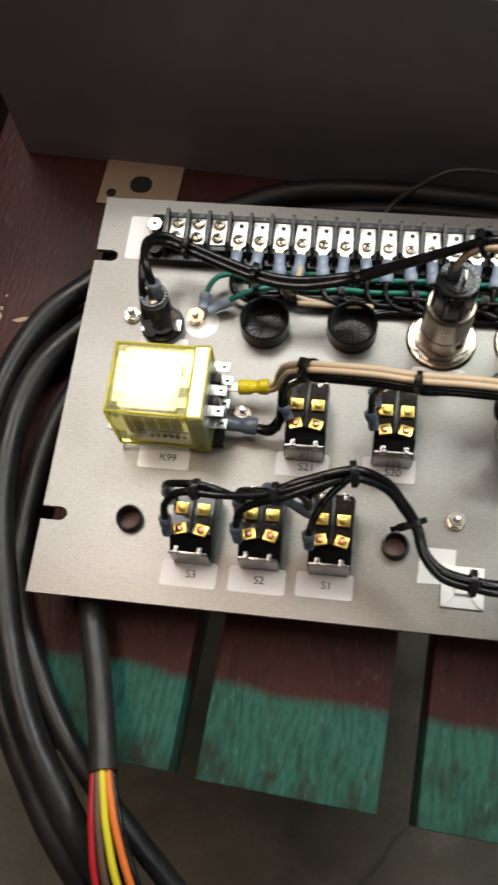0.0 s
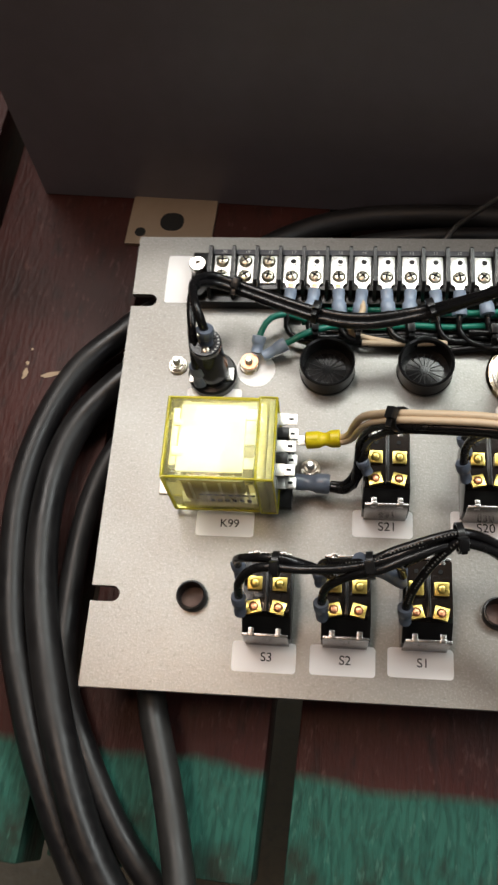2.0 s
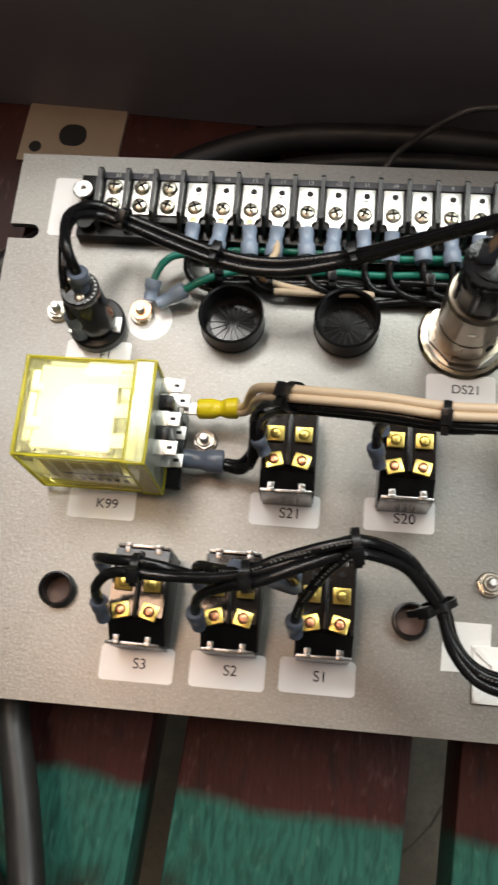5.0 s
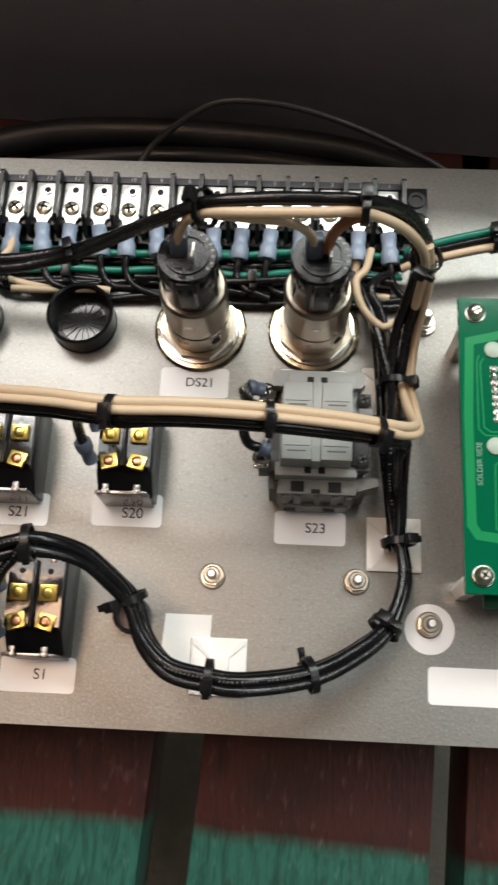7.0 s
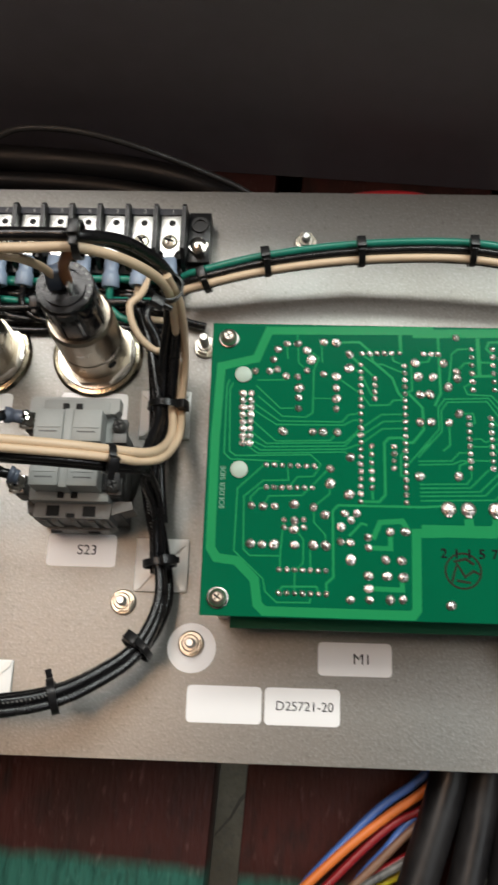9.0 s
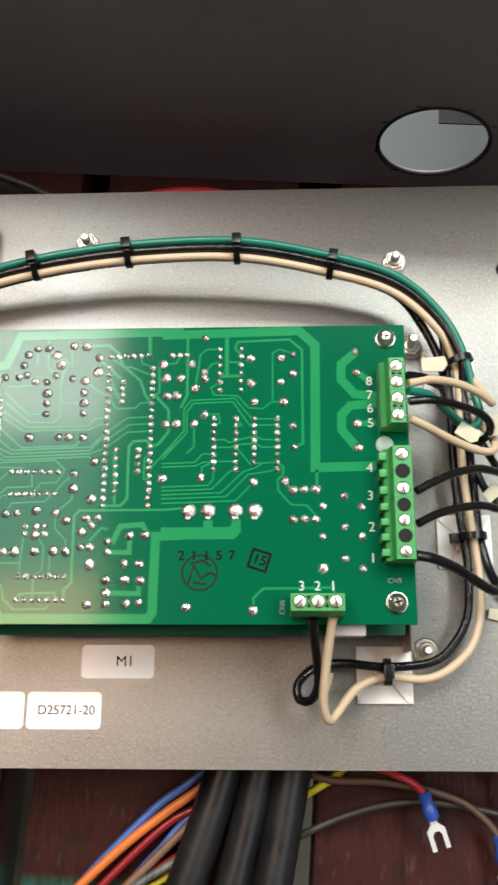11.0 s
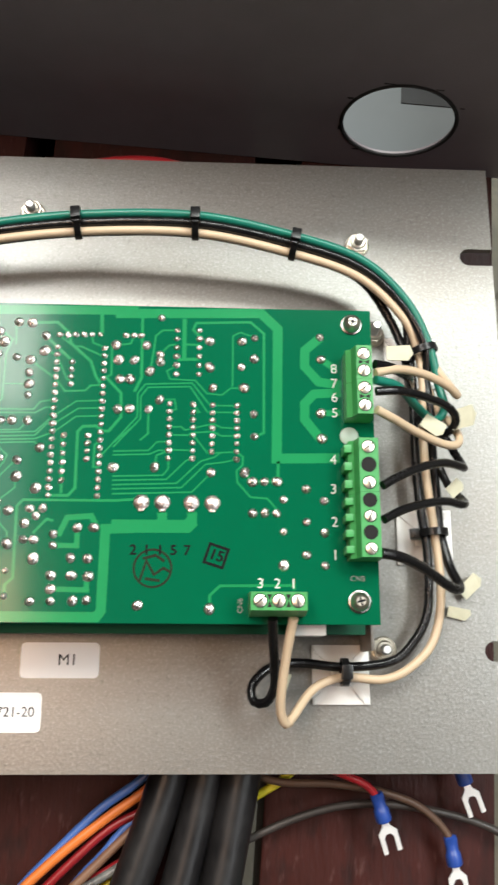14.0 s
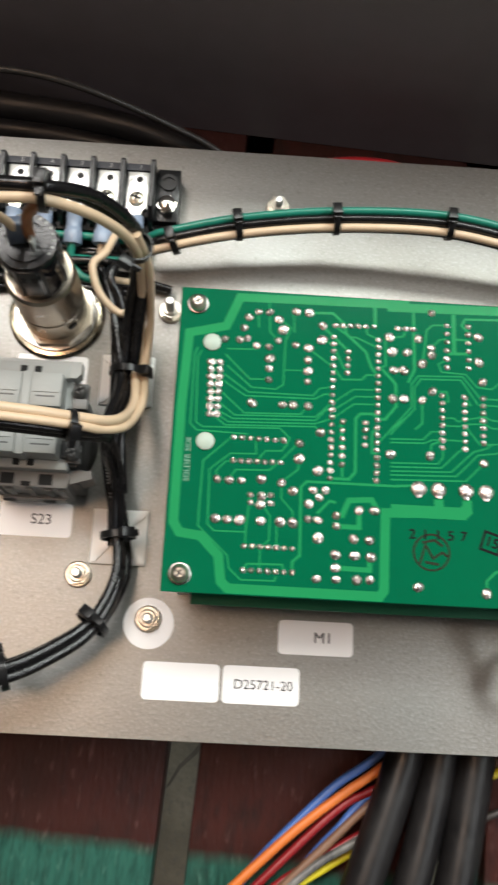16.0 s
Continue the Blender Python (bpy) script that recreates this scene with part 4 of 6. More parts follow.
def relay():
    t = thing("relay", "plug-in relay under a clear yellow plastic cover", "relay")
    b = bm_new()
    for lo, hi, flip in (((33.4, 76.5, 4), (74, 111.2, 43), False), ((34.6, 77.7, 4.4), (74.2, 110, 41.8), True)):
        made = bmesh.ops.create_cube(b, size=1.0)["verts"]
        bmesh.ops.scale(b, verts=made, vec=[(h - l) * MM for l, h in zip(lo, hi)])
        bmesh.ops.translate(b, verts=made, vec=[(h + l) / 2 * MM for l, h in zip(lo, hi)])
        if not flip:
            edges = list({e for v in made for e in v.link_edges})
            bmesh.ops.bevel(b, geom=edges, offset=0.8 * MM, segments=2, profile=0.6, affect="EDGES")
    cover = part("cover", b, COVER, t, "clear yellow plastic cover")
    cover.visible_shadow = False
    # bright yellow moulded edges of the cover, and the stepped collar at its open end
    b = bm_new()
    for y in (76.5, 111.2):
        for z in (4.4, 42.8):
            swept(b, [(33.6, y, z), (70.6, y, z)], 0.62, 8)
    for y in (76.5, 111.2):
        swept(b, [(33.5, y, 4.4), (33.5, y, 42.8)], 0.7, 8)
    for z in (4.4, 42.8):
        swept(b, [(33.5, 76.5, z), (33.5, 111.2, z)], 0.7, 8)
    part("moulded_edge", b, COVER_EDGE, t, "saturated yellow edges of the cover")
    b = bm_new()
    for x in (70.8, 77.6):
        for y in (76.0, 111.7):
            swept(b, [(x, y, 3.9), (x, y, 43.3)], 0.55, 8)
        for z in (3.9, 43.3):
            swept(b, [(x, 76.0, z), (x, 111.7, z)], 0.55, 8)
    for y in (76.0, 111.7):
        for z in (3.9, 43.3):
            swept(b, [(70.8, y, z), (77.6, y, z)], 0.55, 8)
    part("collar", b, COVER_EDGE, t, "stepped yellow collar of the cover")
    b = bm_new()
    for y0, y1, z0, z1 in ((75.8, 76.35, 4, 43.2), (111.35, 111.9, 4, 43.2), (76.35, 111.35, 43.05, 43.5)):
        box(b, 70.9, y0, z0, 77.5, y1, z1)
    glaze = part("collar_wall", b, COVER, t, "clear yellow wall of the collar")
    glaze.visible_shadow = False
    part("socket_plate", box(bm_new(), 74.7, 76.9, 4, 77.4, 110.9, 42.4, 0.3), RELAY_BASE, t, "grey green moulded relay base")
    part("base_block", box(bm_new(), 69.4, 78.2, 6, 73.9, 109.6, 38.6, 0.5), RELAY_BASE, t, "grey green block behind the contacts")
    part("insulating_plate", box(bm_new(), 38.6, 79.6, 37, 65.4, 108.8, 39.8, 0.8), COIL, t, "white insulating plate inside")
    for y in (83.6, 94, 104.6):
        part("contact_finger", box(bm_new(), 65.4, y - 2.4, 37.4, 69.6, y + 2.4, 39.9, 0.4), COIL, t, "white contact finger inside")
    b = bm_new()
    box(b, 35.6, 82, 33, 38.4, 107, 39.2, 0.6)
    box(b, 36.0, 86, 39.2, 41, 90, 40.4, 0.4)
    box(b, 36.0, 99, 39.2, 40, 102, 40.4, 0.4)
    part("armature", b, TIN, t, "tinned armature hinge inside")
    part("winding", box(bm_new(), 40, 80.5, 14, 64, 107, 36.8, 3, 3), WINDING, t, "brown coil winding inside")
    part("yoke", box(bm_new(), 38, 80.5, 5, 70, 107.5, 12, 0.6), TIN, t)
    for x in (43, 49, 55, 61, 66):
        part("contact_spring", box(bm_new(), x, 78.6, 13, x + 1.2, 79.6, 35, 0.2), NICKEL, t)
    b = bm_new()
    for k in range(6):
        box(b, 50 + 3.1 * k, 77.62, 14, 51.8 + 3.1 * k, 77.68, 17.4)
    for k in range(8):
        box(b, 46 + 3.0 * k, 77.62, 21, 48.2 + 3.0 * k, 77.68, 23)
    part("side_print", b, INK, t)
    for y in (86, 96.4, 108.6):
        for z in (29, 14):
            b = bm_new()
            box(b, 77.4, y - 2.7, z, 81.2, y + 2.7, z + 0.9, 0.15)
            box(b, 80.6, y - 2.5, z + 0.1, 85.4, y + 2.5, z + 0.9, 0.3)
            blade = part("blade", b, TIN, t)
            part("blade_slot", box(bm_new(), 82, y - 0.6, z + 0.85, 84, y + 0.6, z + 0.97), DARK_HOLE, blade)
    for y in (91, 102.4):
        part("rib", box(bm_new(), 77.4, y - 2.4, 6, 82.4, y + 2.4, 30.4, 0.5), BLACK, t)
    b = bm_new()
    box(b, 24.5, 84, 0.1, 34, 103, 1.4, 0.3)
    box(b, 31.8, 84, 0.2, 33.2, 103, 12, 0.3)
    part("mounting_flange", b, TIN, t, "bright metal mounting flange")
    part("foot", box(bm_new(), 34, 79, 0.05, 83.5, 108, 4, 0.5), BLACK, t)


relay()

# ---------------------------------------------------------------- rocker switch backs
BRONZE = mat("brown_phenolic", (0.014, 0.011, 0.010), 0.11, 0, (0.028, 0.020, 0.016), 100, 0.6, 0.12, 260, ior=1.75)


def switch():
    t = thing("panel_switch", "black panel switch back with brass screw terminals", "switch", "switches on the panel")
    b = bm_new()
    prism(b, [(1.2, 0), (32.4, 0), (32.4, 17.5), (8.4, 17.5), (1.2, 10.5)], 0, 19.4)
    for v in b.verts:
        v.co = Vector((v.co.z, v.co.x, v.co.y))
    bmesh.ops.bevel(b, geom=b.edges[:], offset=0.4 * MM, segments=2, profile=0.6, affect="EDGES")
    part("body", b, BLACK, t)
    b = bm_new()
    prism(b, [(8.2, 17.2), (31.8, 17.2), (31.8, 20.7), (21, 20.8), (9.6, 20.3)], 0.6, 18.8)
    for v in b.verts:
        v.co = Vector((v.co.z, v.co.x, v.co.y))
    part("back_plate", b, BRONZE, t, "brown phenolic terminal plate")
    part("divider", box(bm_new(), 9.1, 9, 18, 10.3, 31, 23.2, 0.3), BLACK, t)
    for y in (0.0, 32.5):
        b = bm_new()
        box(b, 0.8, y, 0.1, 18.6, y + 1.1, 19.8, 0.2)
        for x in (4.4, 15):
            box(b, x - 1.3, y - (0 if y else 0.3), 17.5, x + 1.3, y + (1.4 if y else 1.4), 21.2, 0.3)
            box(b, x - 1.1, y + (-2.2 if y else 0.9), 19.8, x + 1.1, y + (0.6 if y else 3.2), 20.8, 0.2)
        part("spring_clip", b, CLIP, t, "nickel plated spring clip")
    for x, y, turn in ((4.8, 11, 14), (14.4, 11, -14), (4.8, 20.4, 0), (14.6, 20.4, 0)):
        ob = part("screw_terminal", box(bm_new(), -2.9, -2.7, 0, 2.9, 2.7, 1.4, 0.3), BRASS, t, "brass screw terminal")
        ob.matrix_basis = at_mm(x, y, 20 if y < 15 else 21.2, turn, -8 if y < 15 else 6)
        head = part("screw", slotted_head(bm_new(), 0, 0, 1.4, 1.9, 0.9, 14), COPPER if y < 15 else BRASS, ob)
    for x in (5, 14.4):
        part("vent_hole", turned(bm_new(), [(0.95, 20.9), (0.95, 21.0)], x, 27.5, 14), DARK_HOLE, t)
    return t


first = switch()
first.matrix_basis = at_mm(66.6, 20.4, 0, -0.5)
for x, y in ((98, 20.7), (129.6, 21.2), (113.4, 75.8), (154.8, 76.2)):
    copy_thing(first, at_mm(x, y, 0, 0))


def switch_lead(points, end, radius=1.7, printed=()):
    """A black wire that ends in a grey crimped flag terminal on a switch."""
    t = wire("switch_lead", "black lead with grey blue crimp on a switch terminal", points, radius, BLACK_WIRE, "switch leads", printed=printed)
    a, c = Vector(points[0]), Vector(end)
    crimp(t, c, a + 0.3 * (a - c).normalized() * 6, 2.7, CRIMP_GREY, "grey blue vinyl crimp sleeve")
    return t


# leads along the lower row of switches, joining into one loom that runs to the right
tail = [(146.5, 51.5, 58), (160, 50, 51), (168, 44.5, 43), (173.8, 38.5, 37), (177.8, 28, 34), (186, 19.5, 33), (198.5, 16.5, 33), (210, 15.8, 32), (230, 19.6, 25), (245, 27.5, 19), (255.5, 37, 14), (261, 52, 10), (259.5, 67, 9), (255.5, 86, 14), (255, 99, 22), (257, 118, 12), (254, 136, 9), (250, 152, 8), (246, 162, 7)]


def shifted(points, dx, dy, dz):
    return [(x + dx, y + dy, z + dz) for x, y, z in points]


switch_lead([(66.5, 32, 31), (67.5, 36, 42), (75, 39.6, 49.5), (92, 39.2, 51), (108, 39.8, 54), (122, 43, 57), (134, 48, 58.5)] + shifted(tail, 0, 1.6, 0.5), (66.8, 28, 23), printed=((0.22, 0.3), (0.7, 0.86)))
switch_lead([(65, 46, 27), (65.5, 45.5, 38), (71, 43.6, 48), (84, 42.8, 51), (97, 41.4, 44), (103, 41.5, 32)], (66, 42, 23))
switch_lead([(98, 31, 32), (100, 35, 43), (108, 37.2, 52), (118, 38.8, 56), (130, 43.6, 58)] + shifted(tail, 0.4, -1.8, -0.6), (98.5, 28, 23))
switch_lead([(97, 44, 28), (98.5, 45, 40), (107, 42.6, 51), (116, 42.6, 56), (126, 46.4, 58.5)] + shifted(tail, -0.5, 0.5, 3.2), (97.5, 41, 23), printed=((0.08, 0.2), (0.38, 0.52)))
switch_lead([(129.5, 31, 30), (131.5, 36, 41), (137, 42.6, 52), (142, 46.8, 57)] + shifted(tail, 0.2, -2.6, 2.6), (130, 28, 23), printed=((0.02, 0.14), (0.62, 0.8)))
switch_lead([(128, 46, 27), (128.5, 46.5, 38), (132, 46, 48), (138, 48, 55)] + shifted(tail, 2.0, 0.2, -3.2), (128.6, 42, 23))
switch_lead([(112, 42.6, 54), (120, 43.6, 53), (126, 44, 44), (128.5, 43.5, 32)], (129.2, 42.6, 24))
for c, w, r, hd, tl in (((81.5, 41.2, 50.4), (1, 0, 0.1), 3.9, 60, 1.5), ((115.5, 40.6, 55.4), (1, 0.1, 0.15), 4.4, 70, 1.5), ((146.3, 51.2, 58.3), (1, 0.15, 0), 5.0, 55, 1.5), ((173.4, 39, 37), (0.4, -1, -0.3), 5.2, 40, 5), ((199, 16.6, 33.2), (1, -0.05, 0), 5.2, 70, 2),
                        ((230.2, 19.4, 25), (1, 0.3, -0.2), 5.2, 250, 5), ((254.6, 36, 14.5), (0.7, 1, -0.3), 5.2, 110, 4), ((259.7, 65.5, 9.2), (-0.1, 1, 0), 5.4, 60, 2)):
    tie(c, w, r, hd, tl)

# ---------------------------------------------------------------- beige pair that bridges the upper row
mid = [(118, 99.8, 56), (125, 96.2, 64.5), (150, 92.8, 71.5), (169, 90.2, 74), (191, 91.4, 71.5), (214, 92.0, 67.5), (236, 92.8, 60), (250, 93.6, 52.5), (257.4, 94.6, 47)]
rise = [(261.2, 98, 39.5), (262.2, 106, 24), (262, 114, 14.5), (261, 124, 11), (262, 138, 16), (263.4, 146, 34), (262.5, 149, 55), (254, 148.2, 73), (240, 146.0, 86), (226, 145.4, 86.5), (209, 145.2, 86), (197, 145.8, 84.5), (190, 147.4, 80), (185.4, 148.8, 71), (183.2, 148.4, 63)]
t = wire("beige_lead", "beige lead joined to the relay by a yellow crimp", [(101, 107.4, 14.2), (104.4, 107.0, 15.5), (107.2, 106.4, 21), (109, 105.6, 32), (112, 103.4, 45)] + mid + rise, 1.65, BEIGE_WIRE, "beige leads")
b = bm_new()
turned(b, [(3.0, 0), (3.7, 0.5), (3.8, 5.6), (3.3, 7.0), (2.9, 8.4), (3.4, 9.8), (3.8, 11), (3.9, 14.6), (3.5, 15), (2.2, 15)], 0, 0, 20, "x")
for v in b.verts:
    if 0.0062 < v.co.x < 0.0105:
        v.co.z *= 0.75
part("butt_crimp", b, CRIMP_YELLOW, t, "yellow vinyl crimp with a pinched waist").matrix_basis = along((88.6, 106.6, 12.6), (1, 0.05, 0.11))
part("crimp_tongue", box(bm_new(), 83.0, 104.4, 11.8, 89.4, 108.8, 12.8, 0.2), TIN, t)
wire("beige_lead", "beige lead in the pair over the switches", [(101, 106.0, 14), (105.0, 105.2, 15.5), (108.6, 104.2, 22), (110.8, 102.6, 34), (114, 100, 46), (118.5, 97, 55)] + shifted(mid[1:8], 0.5, -2.7, 0.2) + [(256, 91.6, 47.6), (262.2, 95, 40), (264.6, 105, 24), (265, 114, 14.5), (264.3, 124, 11), (265.4, 140, 18), (266, 148, 44), (263, 151, 60)], 1.42, BEIGE_WIRE, "beige leads")
wire("beige_lead", "beige lead joining the two panel lamps", [(192, 148.2, 81), (200, 146.2, 82), (211, 146.0, 81), (219, 146.6, 78.5), (224.6, 147.8, 71), (226.6, 148.8, 63)], 1.42, BEIGE_WIRE, "beige leads")
wire("brown_lead", "orange brown lead into the lamp cap", [(243, 148, 84), (238.5, 147.6, 81.5), (234.5, 147.6, 77), (231.8, 148, 70), (230.6, 148.6, 60)], 1.8, mat("tan_insulation", (0.42, 0.17, 0.07), 0.38, 0, scale=80, amount=0.5))
wire("beige_lead", "short beige lead looped beside the lamp", [(249.6, 177, 11), (247, 165.5, 17), (243.4, 160, 18), (246.5, 150.5, 15), (254, 144.5, 12.5), (259.5, 146.5, 13), (263, 135, 12), (264, 118, 10)], 1.42, BEIGE_WIRE, "beige leads")
under = shifted(mid[:9], 0, -4.0, -2.6)
wire("black_lead", "black lead slung below the beige pair", [(100, 88.4, 9), (106, 88, 11), (110.5, 92, 20), (111.5, 97, 36), (114, 97, 46)] + under + [(258.6, 89.6, 38), (260, 84, 22), (260.6, 68, 12)], 1.4, BLACK_WIRE, "black leads under the beige pair")
wire("black_lead", "black lead slung below the beige pair", [(100, 86.4, 8), (107, 85, 11), (112.5, 90, 21), (113.5, 95, 36), (117.5, 93.6, 49)] + shifted(mid[1:9], 0.6, -4.6, -4.8) + [(256.4, 87.6, 37), (258.4, 81, 20), (258.8, 64, 12)], 1.4, BLACK_WIRE, "black leads under the beige pair")
t = thing("relay_lead", "pair of black leads in one grey blue relay crimp", "wire")
crimp(t, (84.5, 88.4, 10), (99.5, 88, 9.5), 3.9, CRIMP_GREY, "grey blue vinyl crimp sleeve")
part("insulation", swept(bm_new(), [(97, 87.6, 9), (104, 86.2, 9.5), (109.5, 86.5, 14), (111, 92, 24), (111.5, 97, 34), (113.5, 98.5, 38), (114, 97, 33), (112.5, 91, 27)], 1.9), BLACK_WIRE, t)
crimp(t, (115.2, 88.2, 23), (112.4, 92, 28), 2.5, CRIMP_GREY, "grey blue vinyl crimp sleeve")
switch_lead([(152.5, 90, 30), (152.5, 94, 42), (157, 93, 56), (163, 88.5, 67), (170, 85.5, 69), (178, 86, 68)], (154.5, 86, 24))
switch_lead([(153.5, 102, 28), (154, 102, 38), (156.5, 97, 54), (162, 91, 65)], (155.2, 98, 23))
switch_lead([(213, 89, 36), (207.5, 90.5, 38), (206, 94.5, 48), (209, 92, 60), (215, 88, 63), (224, 88.5, 60)], (214.5, 88.6, 35.5))
for c, w, r, hd in (((125.2, 94.4, 63.2), (1, -0.4, 0.8), 4.2, 80), ((169.4, 87.6, 72.5), (1, -0.1, 0.1), 4.3, 70), ((214.2, 90, 66), (1, 0, -0.2), 4.2, 60), ((247.4, 91.2, 51.6), (1, 0.03, -0.5), 4.3, 60), ((258, 123.2, 11), (0, 1, 0), 5.6, 20), ((262.5, 149, 56), (0.3, 0.1, 1), 5.0, 40)):
    tie(c, w, r, hd)
for c, w in (((193.4, 147.8, 83.4), (1, -0.15, 0.7)), ((240.0, 148.4, 86), (1, 0, 0))):
    tie(c, w, 5.2, 90)
wire("black_lead", "black lead climbing beside the lamp loom", [(246, 165, 6), (249, 154, 10), (252, 140, 8), (253.5, 122, 7), (254.5, 100, 9), (256.5, 80, 9), (258, 62, 8.5)], 1.7, BLACK_WIRE, "black leads beside the lamp")
wire("black_lead", "black lead climbing beside the lamp loom", [(258, 170, 7), (251, 163, 13), (249.5, 157, 14), (253, 151, 12), (256.5, 138, 9), (257.5, 118, 8), (258, 98, 10), (260, 80, 9)], 1.7, BLACK_WIRE, "black leads beside the lamp")


# ---------------------------------------------------------------- pilot lamps
RING = mat("golden_nickel", (0.66, 0.59, 0.46), 0.2, 1.0, (0.46, 0.38, 0.26), 120, 0.7, 0.2, 300)


def pilot_lamp():
    t = thing("pilot_lamp", "nickel panel lamp back with smoked black terminal cap", "lamp", "panel lamps")
    b = bm_new()
    turned(b, [(17.4, 0), (17.6, 0.8), (16.6, 1.8), (14.0, 2.2), (13.4, 1.4)], seg=44)
    part("washer", b, RING, t)
    b = bm_new()
    turned(b, [(15.2, 2.0), (15.0, 3.0), (13.2, 3.2)], seg=40)
    part("lock_ring", b, CHROME, t)
    b = bm_new()
    prism(b, [(14.4 * math.cos(math.radians(45 * k + 22)), 14.4 * math.sin(math.radians(45 * k + 22))) for k in range(8)], 1.6, 5.5)
    part("nut", b, BARREL, t, smooth=20)
    b = bm_new()
    turned(b, [(11.9, 5.4), (11.9, 16), (11.5, 16.3), (11.5, 17.4), (11.9, 17.7), (11.9, 34.6), (11.0, 35.8)], seg=40)
    part("barrel", b, BARREL, t)
    b = bm_new()
    turned(b, [(1.7, 0), (1.7, 0.3)], seg=14)
    hole = part("side_hole", b, DARK_HOLE, t)
    hole.matrix_basis = Matrix.Translation((0.00772, -0.0091, 0.012)) @ Vector((7.0, -8.25, 0)).to_track_quat("Z", "Y").to_matrix().to_4x4()
    b = bm_new()
    turned(b, [(9.9, 35.4), (9.9, 38), (9.6, 46), (9.9, 47), (9.9, 55.4), (9.4, 56.2)], seg=36)
    cap = part("cap", b, SMOKE, t, "smoked black plastic terminal cap")
    part("channel", box(bm_new(), -2.6, -10.15, 39, 2.6, -8.6, 55.8, 0.3), BLACK, cap)
    for a in (200, 245, 295, 340):
        c, q = math.cos(math.radians(a)), math.sin(math.radians(a))
        b = bm_new()
        prism(b, [(10.1 * c - 0.6 * q, 10.1 * q + 0.6 * c), (9.3 * c - 0.6 * q, 9.3 * q + 0.6 * c), (9.3 * c + 0.6 * q, 9.3 * q - 0.6 * c), (10.1 * c + 0.6 * q, 10.1 * q - 0.6 * c)], 37, 55.5)
        part("grip_rib", b, BLACK, cap)
    rim = []
    for k in range(72):
        a = 2 * math.pi * k / 72
        rad = 9.5 if k % 4 < 2 else 9.36
        rim.append((rad * math.cos(a), rad * math.sin(a)))
    part("cap_plate", prism(bm_new(), rim, 56.2, 57.6), CAP_TOP, cap, "dark plastic plate with notched rim", 20)
    part("raised_ring", turned(bm_new(), [(7.4, 57.6), (7.3, 58.3), (6.4, 58.3), (6.3, 57.7)], seg=36, close=False), CAP_TOP, cap)
    b = bm_new()
    for k in range(-2, 5):
        a = math.radians(15.5 * k)
        c, q = math.cos(a), math.sin(a)
        prism(b, [(9.0 * c - 0.4 * q, 9.0 * q + 0.4 * c), (8.0 * c - 0.4 * q, 8.0 * q + 0.4 * c), (8.0 * c + 0.4 * q, 8.0 * q - 0.4 * c), (9.0 * c + 0.4 * q, 9.0 * q - 0.4 * c)], 57.6, 57.66)
    part("rim_print", b, GREY_PLASTIC, cap, "pale printed bars round the rim")
    for x, y in ((-1.9, -5.6), (1.9, -5.6), (0, -8)):
        part("square_hole", box(bm_new(), x - 0.9, y - 0.9, 57.5, x + 0.9, y + 0.9, 57.72), DARK_HOLE, cap)
    for x in (-1.8, 1.8):
        part("slot", box(bm_new(), x - 0.8, -10.4, 49.5, x + 0.8, -10.0, 52), DARK_HOLE, cap)
    part("blade", box(bm_new(), 2.0, -3.4, 57.4, 2.8, 1.8, 63, 0.15), TIN, t)
    ob = part("crimp_sleeve", box(bm_new(), -2.9, -2.0, 0, 2.9, 2.0, 9, 1.1), CRIMP_GREY, t, "grey blue vinyl crimp sleeve")
    ob.matrix_basis = at_mm(-2.6, 0.4, 57.0, 6, -14, 4)
    patch = part("barrel_print", box(bm_new(), -1.3, -0.1, -0.7, 1.3, 0.1, 0.7), TIN, t, "small bright printed patch")
    patch.matrix_basis = at_mm(-1.0, -11.9, 27)
    return t


lamp = pilot_lamp()
lamp.matrix_basis = at_mm(185.8, 146.8, 0, -3)
copy_thing(lamp, at_mm(229.2, 147.6, 0, 4))


# ---------------------------------------------------------------- contact block of the selector switch
GREY_MID = mat("mid_grey_plastic", (0.145, 0.145, 0.138), 0.45, 0, (0.10, 0.10, 0.096), 90, 0.5, 0.1, 800)


